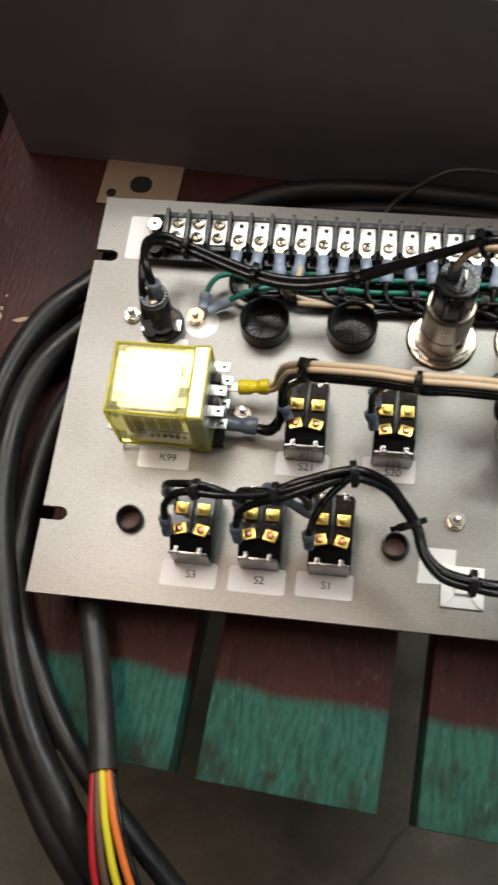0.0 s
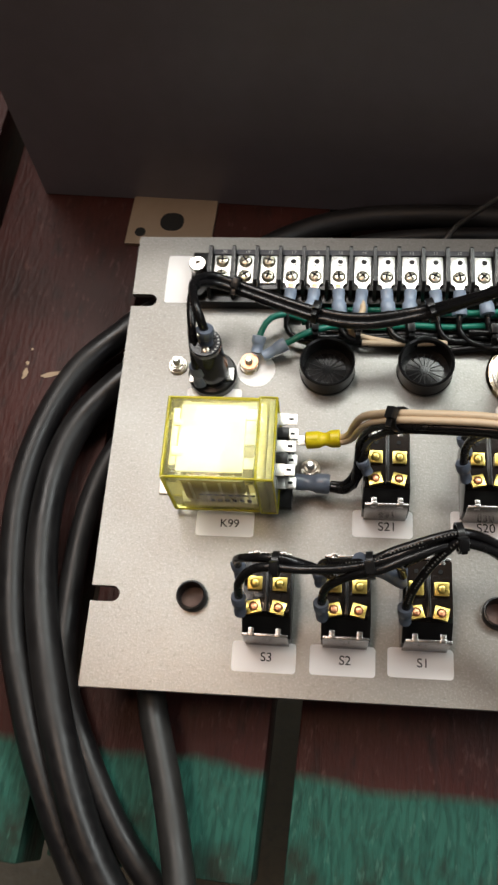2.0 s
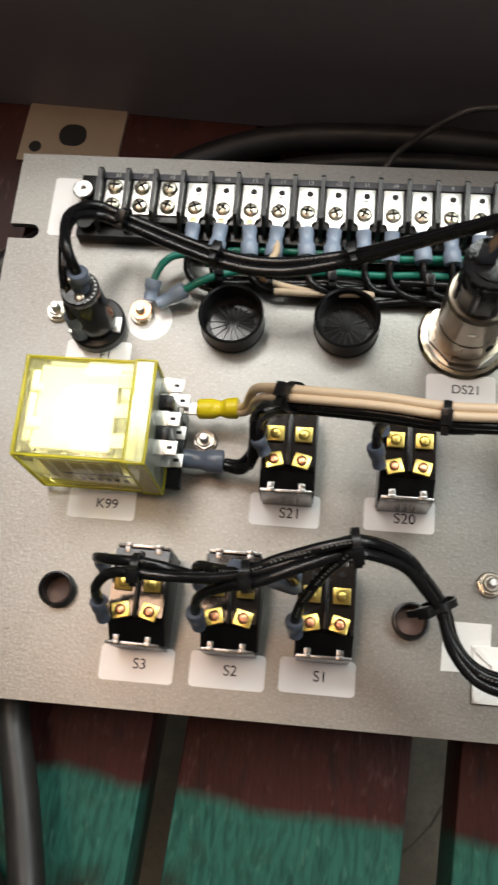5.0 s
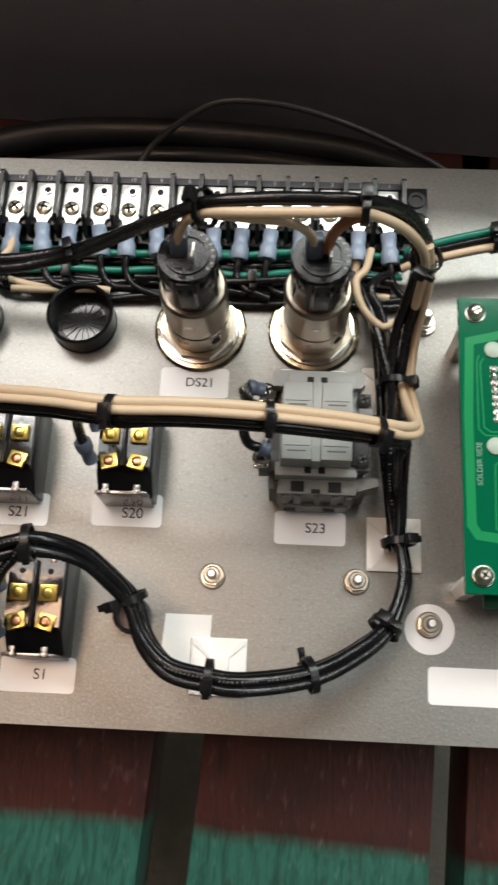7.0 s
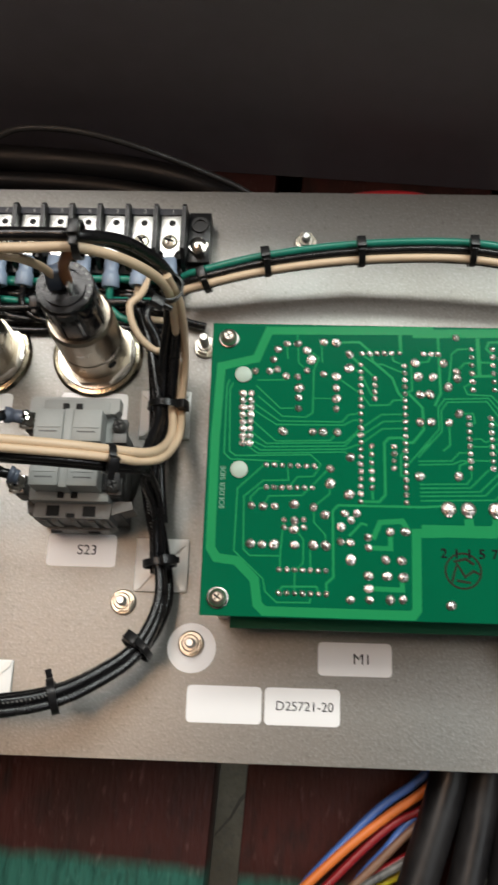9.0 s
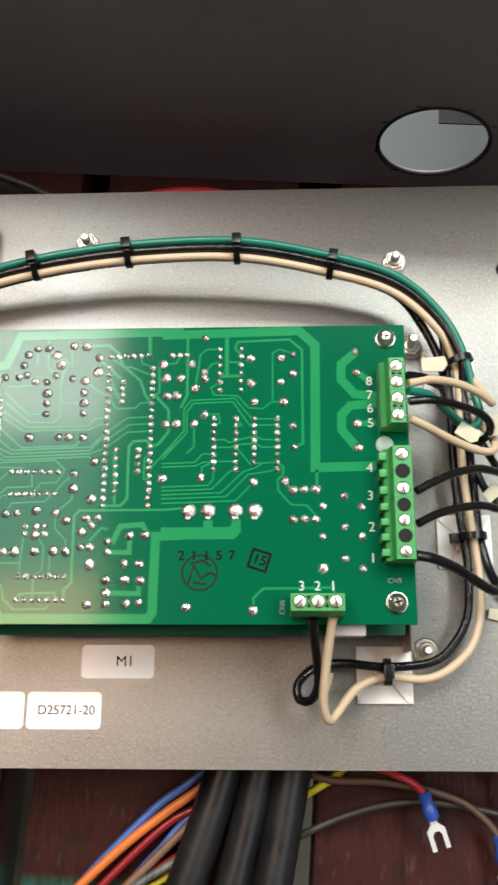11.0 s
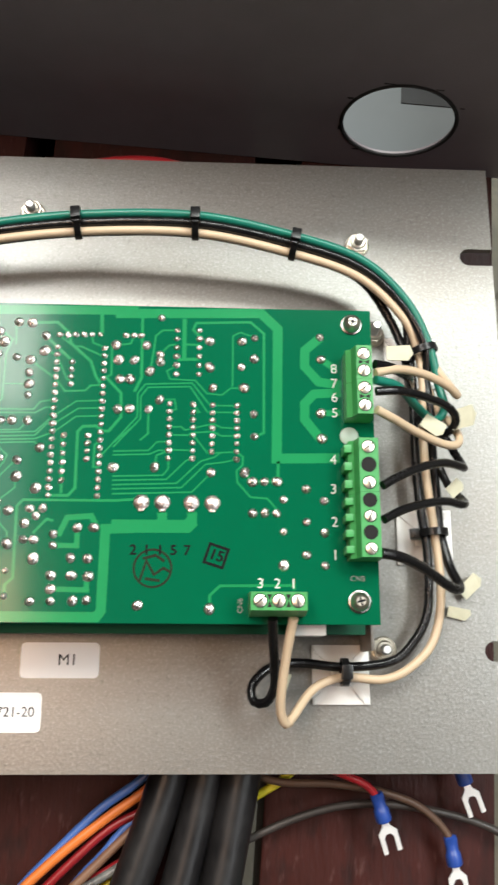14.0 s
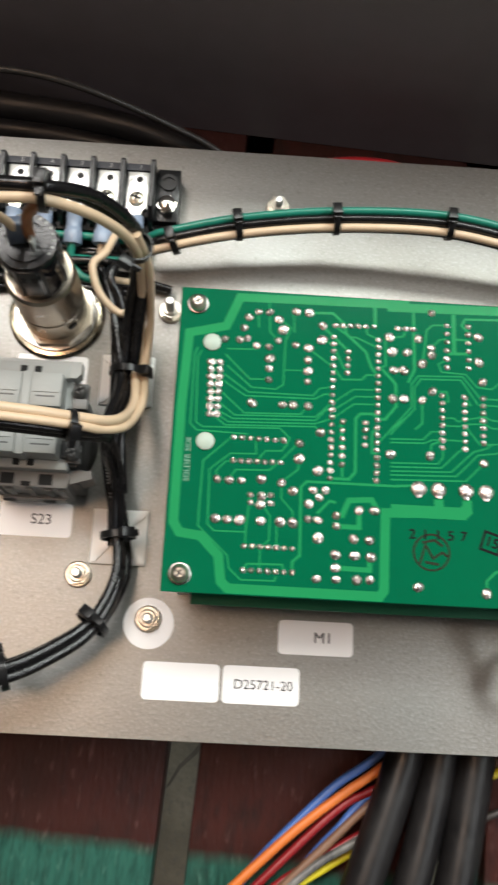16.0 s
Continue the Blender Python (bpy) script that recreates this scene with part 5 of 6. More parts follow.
def contact_block():
    t = thing("contact_block", "grey two-pole contact block of a selector switch", "contact block", at=at_mm(231, 98.5))
    b = bm_new()
    turned(b, [(18, 0), (18, 5), (16.5, 8), (13, 9)], seg=40)
    part("collar", b, GREY_DARK, t)
    b = bm_new()
    prism(b, rounded(-16.5, -16.5, 16.5, 16.5, 9, 8), 8, 20)
    part("carrier", b, GREY_DARK, t)
    b = bm_new()
    for x in (-13, -4.4, 4.4, 13):
        prism(b, [(x - 3.2, -19), (x + 3.2, -19), (x + 3.8, -14), (x - 3.8, -14)], 4, 22)
    part("claw", b, GREY_DARK, t)
    b = bm_new()
    prism(b, [(-13.6, -21), (12.6, -21), (13.4, -15.6), (-13.0, -15.6)], 9, 25)
    prism(b, [(-10.6, -22.4), (10.2, -22.4), (12.6, -20.6), (-13.0, -20.6)], 5, 12)
    part("front_plate", b, GREY_MID, t, smooth=20)
    for x0, x1, y0, y1 in ((-9.0, -4.6, -20.4, -16.8), (3.4, 7.8, -20.4, -16.8), (-2.2, 0.8, -20.9, -19.4)):
        part("window", box(bm_new(), x0, y0, 24.95, x1, y1, 25.12), DARK_HOLE, t)
    for x in (-10.5, -6.6, 0, 6.0, 10.4):
        part("tooth", box(bm_new(), x - 1.2, -21.7, 12, x + 1.2, -20.9, 22, 0.2), GREY_MID, t)
    part("side_ear", prism(bm_new(), [(13.2, -19.5), (20.5, -17.2), (19.8, -14.6), (13.2, -15)], 14, 24), GREY_MID, t)
    b = bm_new()
    box(b, -13.2, -13.2, 18, 12.8, 18, 29, 0.6)
    box(b, -14.5, -16, 16, 12.6, -11.4, 29, 0.5)
    box(b, -11.2, 13.6, 26, 11.4, 18.6, 33, 0.5)
    part("body", b, GREY_PLASTIC, t)
    for x0, x1 in ((-12.6, -2.8), (0.2, 10.2)):
        for y0, y1 in ((-13.0, 1.4), (2.4, 13.6)):
            part("terminal_cover", box(bm_new(), x0, y0, 29, x1, y1, 38.2, 0.5), GREY_PLASTIC, t)
            part("ledge", box(bm_new(), x0 + 1, y0 + 4.6, 38.1, x1 - 1, y0 + 5.0, 38.5), GREY_PLASTIC, t)
    part("top_bar", prism(bm_new(), [(-16.2, 14.0), (13.4, 14.0), (14.8, 15.4), (14.8, 19.6), (-15.2, 19.8), (-16.2, 18.6)], 27, 32.6), GREY_PLASTIC, t, smooth=20)
    part("latch", box(bm_new(), 12.8, 4.2, 20, 17.6, 7.6, 31, 0.4), GREY_MID, t)
    part("side_recess", box(bm_new(), 10.6, -12.4, 20, 16.4, 3.4, 31, 0.4), BLACKM, t, "dark open side of the contact block")
    part("rib", box(bm_new(), -2.8, -13.4, 29, 0.2, 14.0, 37.6, 0.4), GREY_PLASTIC, t)
    for x in (-7.7, 5.2):
        for y in (-10.4, 5.4):
            part("recess", box(bm_new(), x - 3.0, y, 38.1, x + 3.0, y + 0.5, 38.28), GREY_DARK, t)
    for x in (-3.6, 1.0):
        for y in (-14.0, 16.2):
            part("slot", box(bm_new(), x - 1.1, y - 1.1, 33 if y > 0 else 28.9, x + 1.1, y + 1.1, 33.2 if y > 0 else 29.15), DARK_HOLE, t)
    for x in (-9, 4.6):
        part("slot", box(bm_new(), x - 2.0, -22.75, 6.5, x + 2.0, -22.55, 10), DARK_HOLE, t)
    for x, y in ((-19, -10.4), (-18, 12.6), (14.6, 10.4), (14.2, -10.6)):
        b = bm_new()
        box(b, x - 2.6, y - 3, 26, x + 2.6, y + 3, 29, 0.3)
        slotted_head(b, x, y, 29, 3.2 if x < 0 else 2.5, 3.2, 16)
        sc = part("screw_terminal", b, CHROME if x < 0 else GREY_DARK, t, "plated screw terminal")
        b = cross_cut(bm_new(), x, y, 32.2, 1.8, 20)
        part("screw_slot", b, DARK_HOLE, sc)
        part("bracket", box(bm_new(), min(x, 0) - 1, y - 3.4, 18, max(x, 0) + 1, y + 3.4, 26, 0.4), GREY_DARK, t)


contact_block()
t = wire("black_lead", "black lead with blue crimp on the contact block", [(207.8, 111.4, 33.4), (205.6, 108.6, 38), (206.4, 102, 50), (211, 94.6, 60), (220, 91, 64)], 1.8, BLACK_WIRE, "leads on the contact block")
crimp(t, (212, 111, 32), (206.5, 111, 34), 2.6, CRIMP_GREY, "grey blue vinyl crimp sleeve")


# ---------------------------------------------------------------- circuit board
def ribbon(bm, pts, w, z0, z1):
    p = [Vector(q) for q in pts]
    left, right = [], []
    for k, q in enumerate(p):
        a = (q - p[k - 1]).normalized() if k else (p[1] - q).normalized()
        c = (p[k + 1] - q).normalized() if k + 1 < len(p) else a
        na, nc = Vector((-a.y, a.x)), Vector((-c.y, c.x))
        m = (na + nc)
        m = m.normalized() if m.length > 1e-6 else na
        m = m * (w / 2 / max(0.5, m.dot(na)))
        left.append(q + m)
        right.append(q - m)
    top = [[bm.verts.new((v.x * MM, v.y * MM, z1 * MM)) for v in s] for s in (left, right)]
    low = [[bm.verts.new((v.x * MM, v.y * MM, z0 * MM)) for v in s] for s in (left, right)]
    for k in range(len(p) - 1):
        bm.faces.new((top[0][k], top[1][k], top[1][k + 1], top[0][k + 1]))
        bm.faces.new((top[0][k], top[0][k + 1], low[0][k + 1], low[0][k]))
        bm.faces.new((top[1][k + 1], top[1][k], low[1][k], low[1][k + 1]))


LOWER_PCB = mat("dull_green_board", (0.003, 0.105, 0.05), 0.45, 0, scale=40, amount=0.4, ior=1.3)
STAMP = mat("brown_stamp_ink", (0.020, 0.016, 0.008), 0.6, 0, (0.016, 0.04, 0.02), 300, 0.8, ior=1.2)
POST = mat("translucent_nylon", (0.42, 0.52, 0.44), 0.4, 0, scale=90, amount=0.4)
PRINT_FAINT = mat("faint_white_print", (0.16, 0.36, 0.25), 0.5, 0, scale=200, amount=0.4)


def circuit_board():
    B = (276.7, 45.3, 33.4)
    t = thing("circuit_board", "green circuit board, solder side up, on standoffs", "circuit board", at=at_mm(*B))
    W, H = 151.6, 100.8
    part("laminate", box(bm_new(), 0, 0, 0, W, H, 1.6, 0.15, 1), GREEN_PCB, t)
    level = [0]

    def track(w, *pts):
        level[0] = (level[0] + 1) % 9
        w = w * 1.05 if w < 1.2 else w
        b = bm_new()
        ribbon(b, pts, w, 1.55, 1.64 + 0.004 * level[0])
        part("copper_track", b, COPPER_PCB, t, smooth=0)

    track(3.0, (76.3, 99.1), (19.6, 98.2), (15.5, 87.7), (3.5, 84.6), (2.5, 58.4), (2.6, 21.6), (4.6, 18.4), (11.2, 17.6), (17.1, 11.7), (18.2, 4), (20.4, 1.9), (67.2, 1.8), (68.5, 3.6), (68.8, 28), (77.4, 28.3))
    track(3.2, (69, 97.9), (115.9, 99), (121.3, 93.7), (120.7, 50.6), (140.5, 51))
    track(4.0, (70.5, 28.9), (93.4, 29), (95.2, 30.9))
    track(0.5, (6.6, 79.7), (5.7, 77.4), (5.7, 53.6), (7.8, 51.5), (24.3, 51.1))
    track(0.5, (7.9, 78.6), (6.8, 76.3), (7.5, 54.2), (9.7, 52.7), (34.5, 53.6), (37.8, 50.5), (36.9, 48.3), (35.4, 46.1), (30.3, 45.9), (27.4, 42.3))
    track(0.5, (15.7, 77.8), (24.1, 69.7), (29.4, 69.9))
    track(0.5, (16.5, 73.9), (24.8, 66.9), (32.7, 66.7), (35, 68.4), (35.2, 83.7), (36.9, 88.4), (33.5, 91.1))
    track(0.5, (15.6, 71), (23.9, 65.2), (44.9, 65.3), (46.9, 67.8), (50.6, 68.5))
    track(0.5, (15.3, 68.8), (22.9, 63.9), (45.5, 64.2), (48.6, 66), (50.7, 66))
    track(0.5, (14.5, 65.4), (22.8, 58.1), (41, 58.7), (43.3, 61.6))
    track(0.5, (14.8, 61), (19.7, 57.2), (45.8, 58.1), (50.8, 62.9), (58, 68.2), (66, 68.5))
    track(0.5, (14.5, 58.3), (19.3, 56), (45.8, 56.9), (49.3, 60.7), (52, 61.1), (58.7, 65.8), (66.1, 66.1))
    track(0.5, (14, 57.2), (17.8, 54.8), (45.9, 55.8), (51.5, 58), (58.2, 63.2), (66.1, 63.5))
    track(0.5, (13.6, 56.1), (16.9, 53.7), (45.9, 54.8), (47.6, 53))
    track(0.5, (19.2, 49.8), (10.6, 41.5), (10.2, 20.8), (19.8, 12), (20.6, 8), (24.3, 4.7), (34.7, 4.9), (35.1, 6.4))
    track(0.5, (27, 49), (27.3, 44.7), (19.1, 44.4), (12.8, 38.9), (13.2, 21.4), (15.3, 19.4), (24.8, 19.5))
    track(0.5, (20.3, 42), (17.7, 41.7), (14.9, 38.5), (15.4, 35.9))
    track(0.5, (34.6, 42.3), (31.7, 39.6), (21, 39.2), (19.2, 36))
    track(0.5, (40.5, 48.9), (37, 45.1), (34.6, 42.3))
    track(0.5, (40.8, 43.1), (40.9, 40.4), (35.7, 36), (35.8, 30.8), (39.5, 26.8), (39.7, 23.2))
    track(0.5, (29.8, 28.5), (32.5, 25), (32.5, 17.4), (29.9, 14.8), (29.9, 7.8))
    track(0.5, (25.4, 31.5), (25.9, 29.5), (25.2, 21.2), (25.1, 15.1))
    track(0.5, (34.7, 22), (34.9, 15.4))
    track(0.6, (24.6, 7.6), (26, 9.7), (36.9, 10), (37.5, 8))
    track(0.8, (77.3, 37.2), (71.5, 36.7), (43.6, 36.6), (41.9, 34.7), (42.2, 13.1), (40, 11.1), (40, 8.1))
    track(0.8, (47.2, 26.5), (51.1, 30.8), (53.1, 30.3))
    track(1.6, (53.9, 22.9), (60.5, 22.8), (60.4, 27.9))
    track(1.6, (53.4, 9.9), (64, 9.7), (63.9, 14.2))
    track(1.8, (54.8, 25.7), (57.2, 31.3), (64.4, 31.9), (66.5, 28.1))
    track(0.5, (37.7, 93.9), (38.1, 86.7))
    track(0.5, (29.4, 96.8), (30, 86.4), (32.9, 83.6))
    track(0.5, (25.9, 93.4), (26.2, 87.9))
    track(0.9, (42.8, 94.1), (50.7, 94.5), (54.6, 90.9), (55.3, 87.4), (61.9, 81.4), (63.7, 76.3), (65.3, 74.1))
    track(0.6, (51.9, 89.6), (56.4, 86.3), (58.5, 86.4), (65.6, 83.3))
    track(0.6, (61.7, 90.6), (62.3, 87.7), (66.1, 86.2))
    track(0.9, (47.6, 89.4), (56, 81.5))
    track(0.6, (47.8, 84.8), (51.1, 83.2), (54.6, 75.4), (55.7, 74.9))
    track(0.6, (42.6, 81.7), (51.4, 75.3), (54.2, 71.4), (60.6, 71.7), (62.1, 73.4), (65.9, 73.6))
    track(0.6, (65.8, 75.8), (68.5, 77.1), (68.3, 86.8), (74.2, 87.7), (75.3, 90.6))
    track(0.9, (67.2, 75.9), (71.8, 71), (72, 63.2), (68.4, 58.6), (66.3, 58.6), (64.6, 60.2), (60.4, 60), (58.9, 58.3), (59, 40.5), (57, 38.1), (50.8, 38.1))
    track(0.5, (76.9, 61.2), (70, 54.9), (66.5, 50.9))
    track(1.2, (64.7, 97.4), (64.9, 90.8))
    track(0.4, (35.5, 73.5), (42.6, 73.6))
    track(0.5, (16.1, 79.7), (26.1, 80.1))
    track(0.8, (54.2, 57), (54.9, 38.8))
    track(0.6, (66.3, 55.8), (64.3, 54.1), (64.2, 47.1), (66, 47.1))
    track(0.5, (69.9, 54.9), (77.1, 63.4), (77, 71.1), (79.3, 74.2), (94, 74.8), (99.8, 67.5), (108.3, 67.5))
    track(0.5, (70, 53.5), (78.1, 62.8), (78, 70), (80.1, 73.1), (93.4, 73.6), (99, 65.3), (108.3, 65.3))
    track(0.5, (70, 52.2), (80.9, 52.6), (83.5, 55.4), (86.6, 55.5))
    track(0.5, (70, 51), (81.2, 51.4), (84, 52.7), (87.2, 52.6))
    track(0.9, (77.7, 96.7), (78, 76.2), (75.9, 71.6))
    track(0.6, (88.5, 92.6), (84.2, 92.4), (82.1, 90.5), (81.6, 85.4), (80.6, 78.5))
    track(0.6, (88.6, 87.7), (86.4, 87.3), (83.7, 84.3))
    track(1.4, (91.2, 96.7), (91.3, 82.9))
    track(1.0, (89.1, 82.6), (96.1, 82.9))
    track(0.7, (91.3, 87.8), (96.1, 87.7))
    track(0.8, (96.1, 90.6), (94, 92.8), (95, 95.2), (112.5, 95.9), (116.8, 92), (116.7, 58.8), (114, 57.6))
    track(0.5, (106.8, 73.9), (106.8, 91), (109.2, 92.3), (113.5, 90.7))
    track(0.5, (110.5, 73.5), (106.2, 73.3), (103.5, 71), (98.7, 71.4), (95, 75.7), (87, 76), (85.9, 78.7), (88.6, 80.2))
    track(0.5, (83.9, 69.1), (88.6, 69.3), (89.2, 66), (87.1, 65.4))
    track(0.5, (94.5, 67.7), (96.6, 65.2), (94.5, 65.1))
    track(0.5, (87.1, 60.2), (90.8, 60.4), (92.1, 59.3), (97.1, 60.6), (100.8, 61.5), (103.4, 60.3), (108.2, 60.1))
    track(0.5, (87.1, 57.7), (92.9, 57.7), (94.5, 58.5), (100.8, 59), (103.4, 57.6), (108.2, 57.7))
    track(0.5, (87.2, 52.9), (94.5, 52.8))
    track(0.5, (94.5, 58), (99.2, 52), (108.1, 52.5))
    track(0.6, (78.2, 55.8), (80.6, 58), (80.5, 65.7))
    track(0.6, (83, 47.3), (83.5, 51.1), (87.2, 52.6))
    track(0.5, (70.2, 44.3), (85.6, 44.8), (87.2, 47), (87.2, 50.2))
    track(0.5, (70.2, 43), (86.7, 43.5), (92.4, 49.3), (94.5, 50.4))
    track(0.5, (70.2, 41.6), (89.8, 42.3), (97.1, 49.4), (101.3, 50.7), (103.4, 52.3))
    track(0.5, (70.2, 40.3), (91.4, 41), (98.6, 48.4), (104.4, 49.2), (108.1, 50.1))
    track(0.5, (70.3, 38.8), (94.5, 39.6), (100.2, 45.5))
    track(0.6, (108.1, 52.5), (110.2, 51), (110.1, 48.3), (108.3, 46.6), (108.5, 42.9), (112.6, 38.3), (117.8, 37.9), (120.8, 34.4))
    track(0.9, (110.8, 45.6), (113.2, 43.1), (121, 43.3), (121.2, 49.7))
    track(3.0, (134.8, 90.8), (130, 86.6), (129.8, 81.1), (134.3, 75.9), (141.5, 75.1))
    track(3.0, (141.4, 72.5), (132.7, 71.9), (129.7, 68.7), (129.6, 63.4), (134.4, 57.3))
    track(2.2, (135.3, 83.6), (139.9, 80.1))
    track(2.0, (135, 65.5), (141.1, 65.8))
    track(0.8, (100.5, 6.3), (100.5, 8.3), (103.5, 11.2), (125.8, 11.5), (125.8, 10))
    track(3.0, (85.8, 29.6), (85.7, 33.2))
    track(3.0, (94.8, 29.9), (94.8, 33.5))
    dome = mesh_of("solder_joint", turned(bm_new(), [(1.5, 0), (1.4, 0.3), (1.05, 0.62), (0.55, 0.85), (0.4, 1.4), (0.25, 1.5)], seg=14), SOLDER)
    small = mesh_of("solder_joint", turned(bm_new(), [(0.95, 0), (0.86, 0.25), (0.5, 0.5), (0.3, 1.0)], seg=12), SOLDER)
    rnd = random.Random(11)

    def put(me, x, y, s):
        ob = new("solder_joint", me)
        ob.parent = t
        ob.matrix_basis = at_mm(x, y, 1.66, rnd.uniform(0, 360), rnd.uniform(-5, 5), rnd.uniform(-5, 5)) @ Matrix.Diagonal((s, s * rnd.uniform(0.85, 1.2), rnd.uniform(0.65, 1.0), 1))

    def joints(r, *places):
        for x, y in places:
            put(dome, x, y, r / 1.35 * rnd.uniform(0.85, 1.15))

    def joint_row(n, a, b, s=1.0):
        for k in range(n):
            f = k / max(1, n - 1)
            put(small, a[0] + (b[0] - a[0]) * f, a[1] + (b[1] - a[1]) * f, rnd.uniform(0.95, 1.1) * s)

    joints(1.35, (22.8, 91.3), (25.9, 93.4), (29.6, 93.5), (32.8, 91.1), (21.4, 87.4), (38.5, 94.3), (42.8, 94.1), (47.4, 89.8), (47.3, 84.8), (34.3, 87.5), (32.9, 83.6), (20.1, 83.1), (22.7, 83.8), (15.3, 83.1), (29.8, 81.2), (25.8, 81.4))
    joints(1.35, (38.6, 82.4), (42.9, 81.6), (30.3, 77.2), (30.2, 73.6), (30.2, 69.8), (42.8, 77.4), (43, 73.6), (42.9, 69.9), (25.1, 61.6), (35.1, 61.6), (38.5, 61.7), (43.3, 61.6), (47.6, 53), (47.2, 40.3), (41, 49), (41, 43.9))
    joints(1.35, (15.4, 35.9), (19.2, 35.7), (23, 35.8), (29.3, 36.6), (35.7, 35.8), (39.4, 33.3), (44.5, 29.5), (44.5, 24.6), (47.8, 18.8), (47.6, 6.2), (53.6, 6.3), (60.1, 6.5), (64.1, 6.7), (53.3, 13.9), (59.3, 13.9), (64.4, 13.7))
    joints(1.35, (58.8, 19.2), (63.9, 19), (53.3, 26.2), (53.4, 22.9), (53.4, 9.9), (60.4, 28.3), (65.3, 28.4), (15.5, 23.3), (19.2, 23.2), (23.1, 23.2), (29.6, 23.2), (35.7, 23.3), (39.7, 23.2), (29.6, 31.1), (29.3, 28.3), (69.6, 87.2))
    joints(1.35, (70.7, 82.1), (75.4, 81.9), (71.2, 75.7), (74.4, 75.8), (70.9, 65.8), (74.6, 66), (70.2, 47), (45.8, 34), (49.7, 34.1), (47.8, 31.7), (47.6, 24.5), (83.8, 96.7), (79.4, 87.2), (83.7, 84.3), (83.8, 81.7), (80.6, 78.5))
    joints(1.35, (74.2, 76), (70.6, 82.1), (75.7, 82.3), (99.4, 89), (99.5, 80.2), (109.7, 89.2), (109.6, 80.4), (100.6, 73.3), (110.5, 73.5), (113.8, 90.4), (113.7, 83.3), (113.6, 64.9), (113.8, 57.6), (83.9, 69.1), (80.5, 65.9), (83, 47.3))
    joints(1.35, (70.6, 47.1), (100.4, 45.8), (110.8, 46), (113.2, 43.1), (116.9, 43.2), (120.8, 43.3), (122.8, 37.6), (113.3, 33.3), (117, 33.4), (120.6, 33.3), (129.9, 41), (135.3, 37.4), (129.8, 30.8), (135.3, 27.5), (122.7, 27.7), (129.7, 20.7))
    joints(1.35, (122.7, 17.4), (135.3, 17.5), (134.9, 91.1), (135.1, 83.6), (134.8, 65.5), (135, 57.3))
    joints(1.85, (79.2, 5.3), (100.4, 4.4))
    joint_row(6, (51.7, 90.2), (64.4, 90.6))
    joint_row(2, (72.5, 90.5), (75.3, 90.6))
    joint_row(20, (51.2, 86.1), (51, 38.1))
    joint_row(20, (66.1, 85.9), (65.8, 38.1))
    joint_row(4, (56, 81.1), (55.9, 73.8))
    joint_row(6, (54.7, 57), (54.7, 42.8))
    joint_row(4, (62.1, 57.1), (62, 49.6))
    joint_row(7, (19.9, 49.8), (35.8, 49.6))
    joint_row(7, (20.1, 42.1), (35.1, 42.3))
    joint_row(7, (24.9, 15.1), (39.8, 15.1))
    joint_row(7, (24.9, 7.7), (40, 7.7))
    joint_row(8, (11.2, 74.8), (11.8, 57.1), 1.3)
    joint_row(8, (14.1, 74.9), (14, 57.2), 1.3)
    joint_row(8, (87.1, 67.8), (87.1, 50.2))
    joint_row(8, (94.5, 67.7), (94.5, 50.2))
    joint_row(7, (100.6, 67.6), (100.5, 52.5))
    joint_row(8, (108.3, 67.6), (108.2, 50.1))
    joint_row(6, (88.9, 92.6), (88.9, 77.7))
    joint_row(6, (96.1, 92.7), (96.1, 77.8))
    joint_row(3, (72.6, 90.5), (77.5, 90.5))
    joint_row(2, (26.1, 31.3), (32.5, 31.5))
    joint_row(2, (26.2, 28.9), (32.6, 29))
    for x in (79.3, 85.7, 94.5, 100.9):
        b = bm_new()
        turned(b, [(2.5, 1.6), (2.4, 2.0), (1.7, 2.5), (0.6, 2.8)], x, 36.3, 20)
        box(b, x - 0.9, 33.4, 1.6, x + 0.9, 35.6, 2.2, 0.2)
        part("power_joint", b, SOLDER, t, "large shiny solder joint")
    for x, y in ((11.2, 81.6), (10.9, 47.9), (143.5, 58.1)):
        part("support_post", turned(bm_new(), [(2.9, 1.5), (2.9, 2.1), (2.2, 2.5)], x, y, 24), POST, t, "translucent nylon support post")
    for k, (x, y) in enumerate(((5.7, 94.9), (5.6, 5.6), (145.2, 95.7), (145.4, 6.8))):
        b = bm_new()
        turned(b, [(3.5, 1.6), (3.5, 2.0), (3.3, 2.1)], x, y, 26)
        w = part("washer", b, CLIP, t)
        sc = part("screw", turned(bm_new(), [(2.9, 2.1), (2.9, 3.0), (2.4, 4.0), (1.4, 4.7)], x, y, 24), NICKEL, t, "pan head cross screw")
        part("screw_slot", cross_cut(bm_new(), x, y, 4.66, 1.35, 30 + 25 * k), DARK_HOLE, sc)
        part("standoff", prism(bm_new(), hexagon(x, y, 6), -33.4, 0), TIN, t)
    # board and frame mounted underneath
    part("lower_board", box(bm_new(), 9, -2.2, -15, W - 2, H - 4, -13.4, 0.2), LOWER_PCB, t, "second dark green board underneath")
    part("frame_edge", box(bm_new(), W - 0.6, -7, -33.3, W + 0.4, H - 6, -12, 0.1), STEEL, t)
    part("component", box(bm_new(), 125, -3, -13.4, 136, 8, -4, 0.6), WHITE_NYLON, t)
    for x, y in ((20, 60), (60, 30), (95, 70), (40, 80), (120, 35)):
        part("component", box(bm_new(), x, y, -12, x + 16, y + 9, -0.1, 0.5), BLACK, t)
    z = 1.66
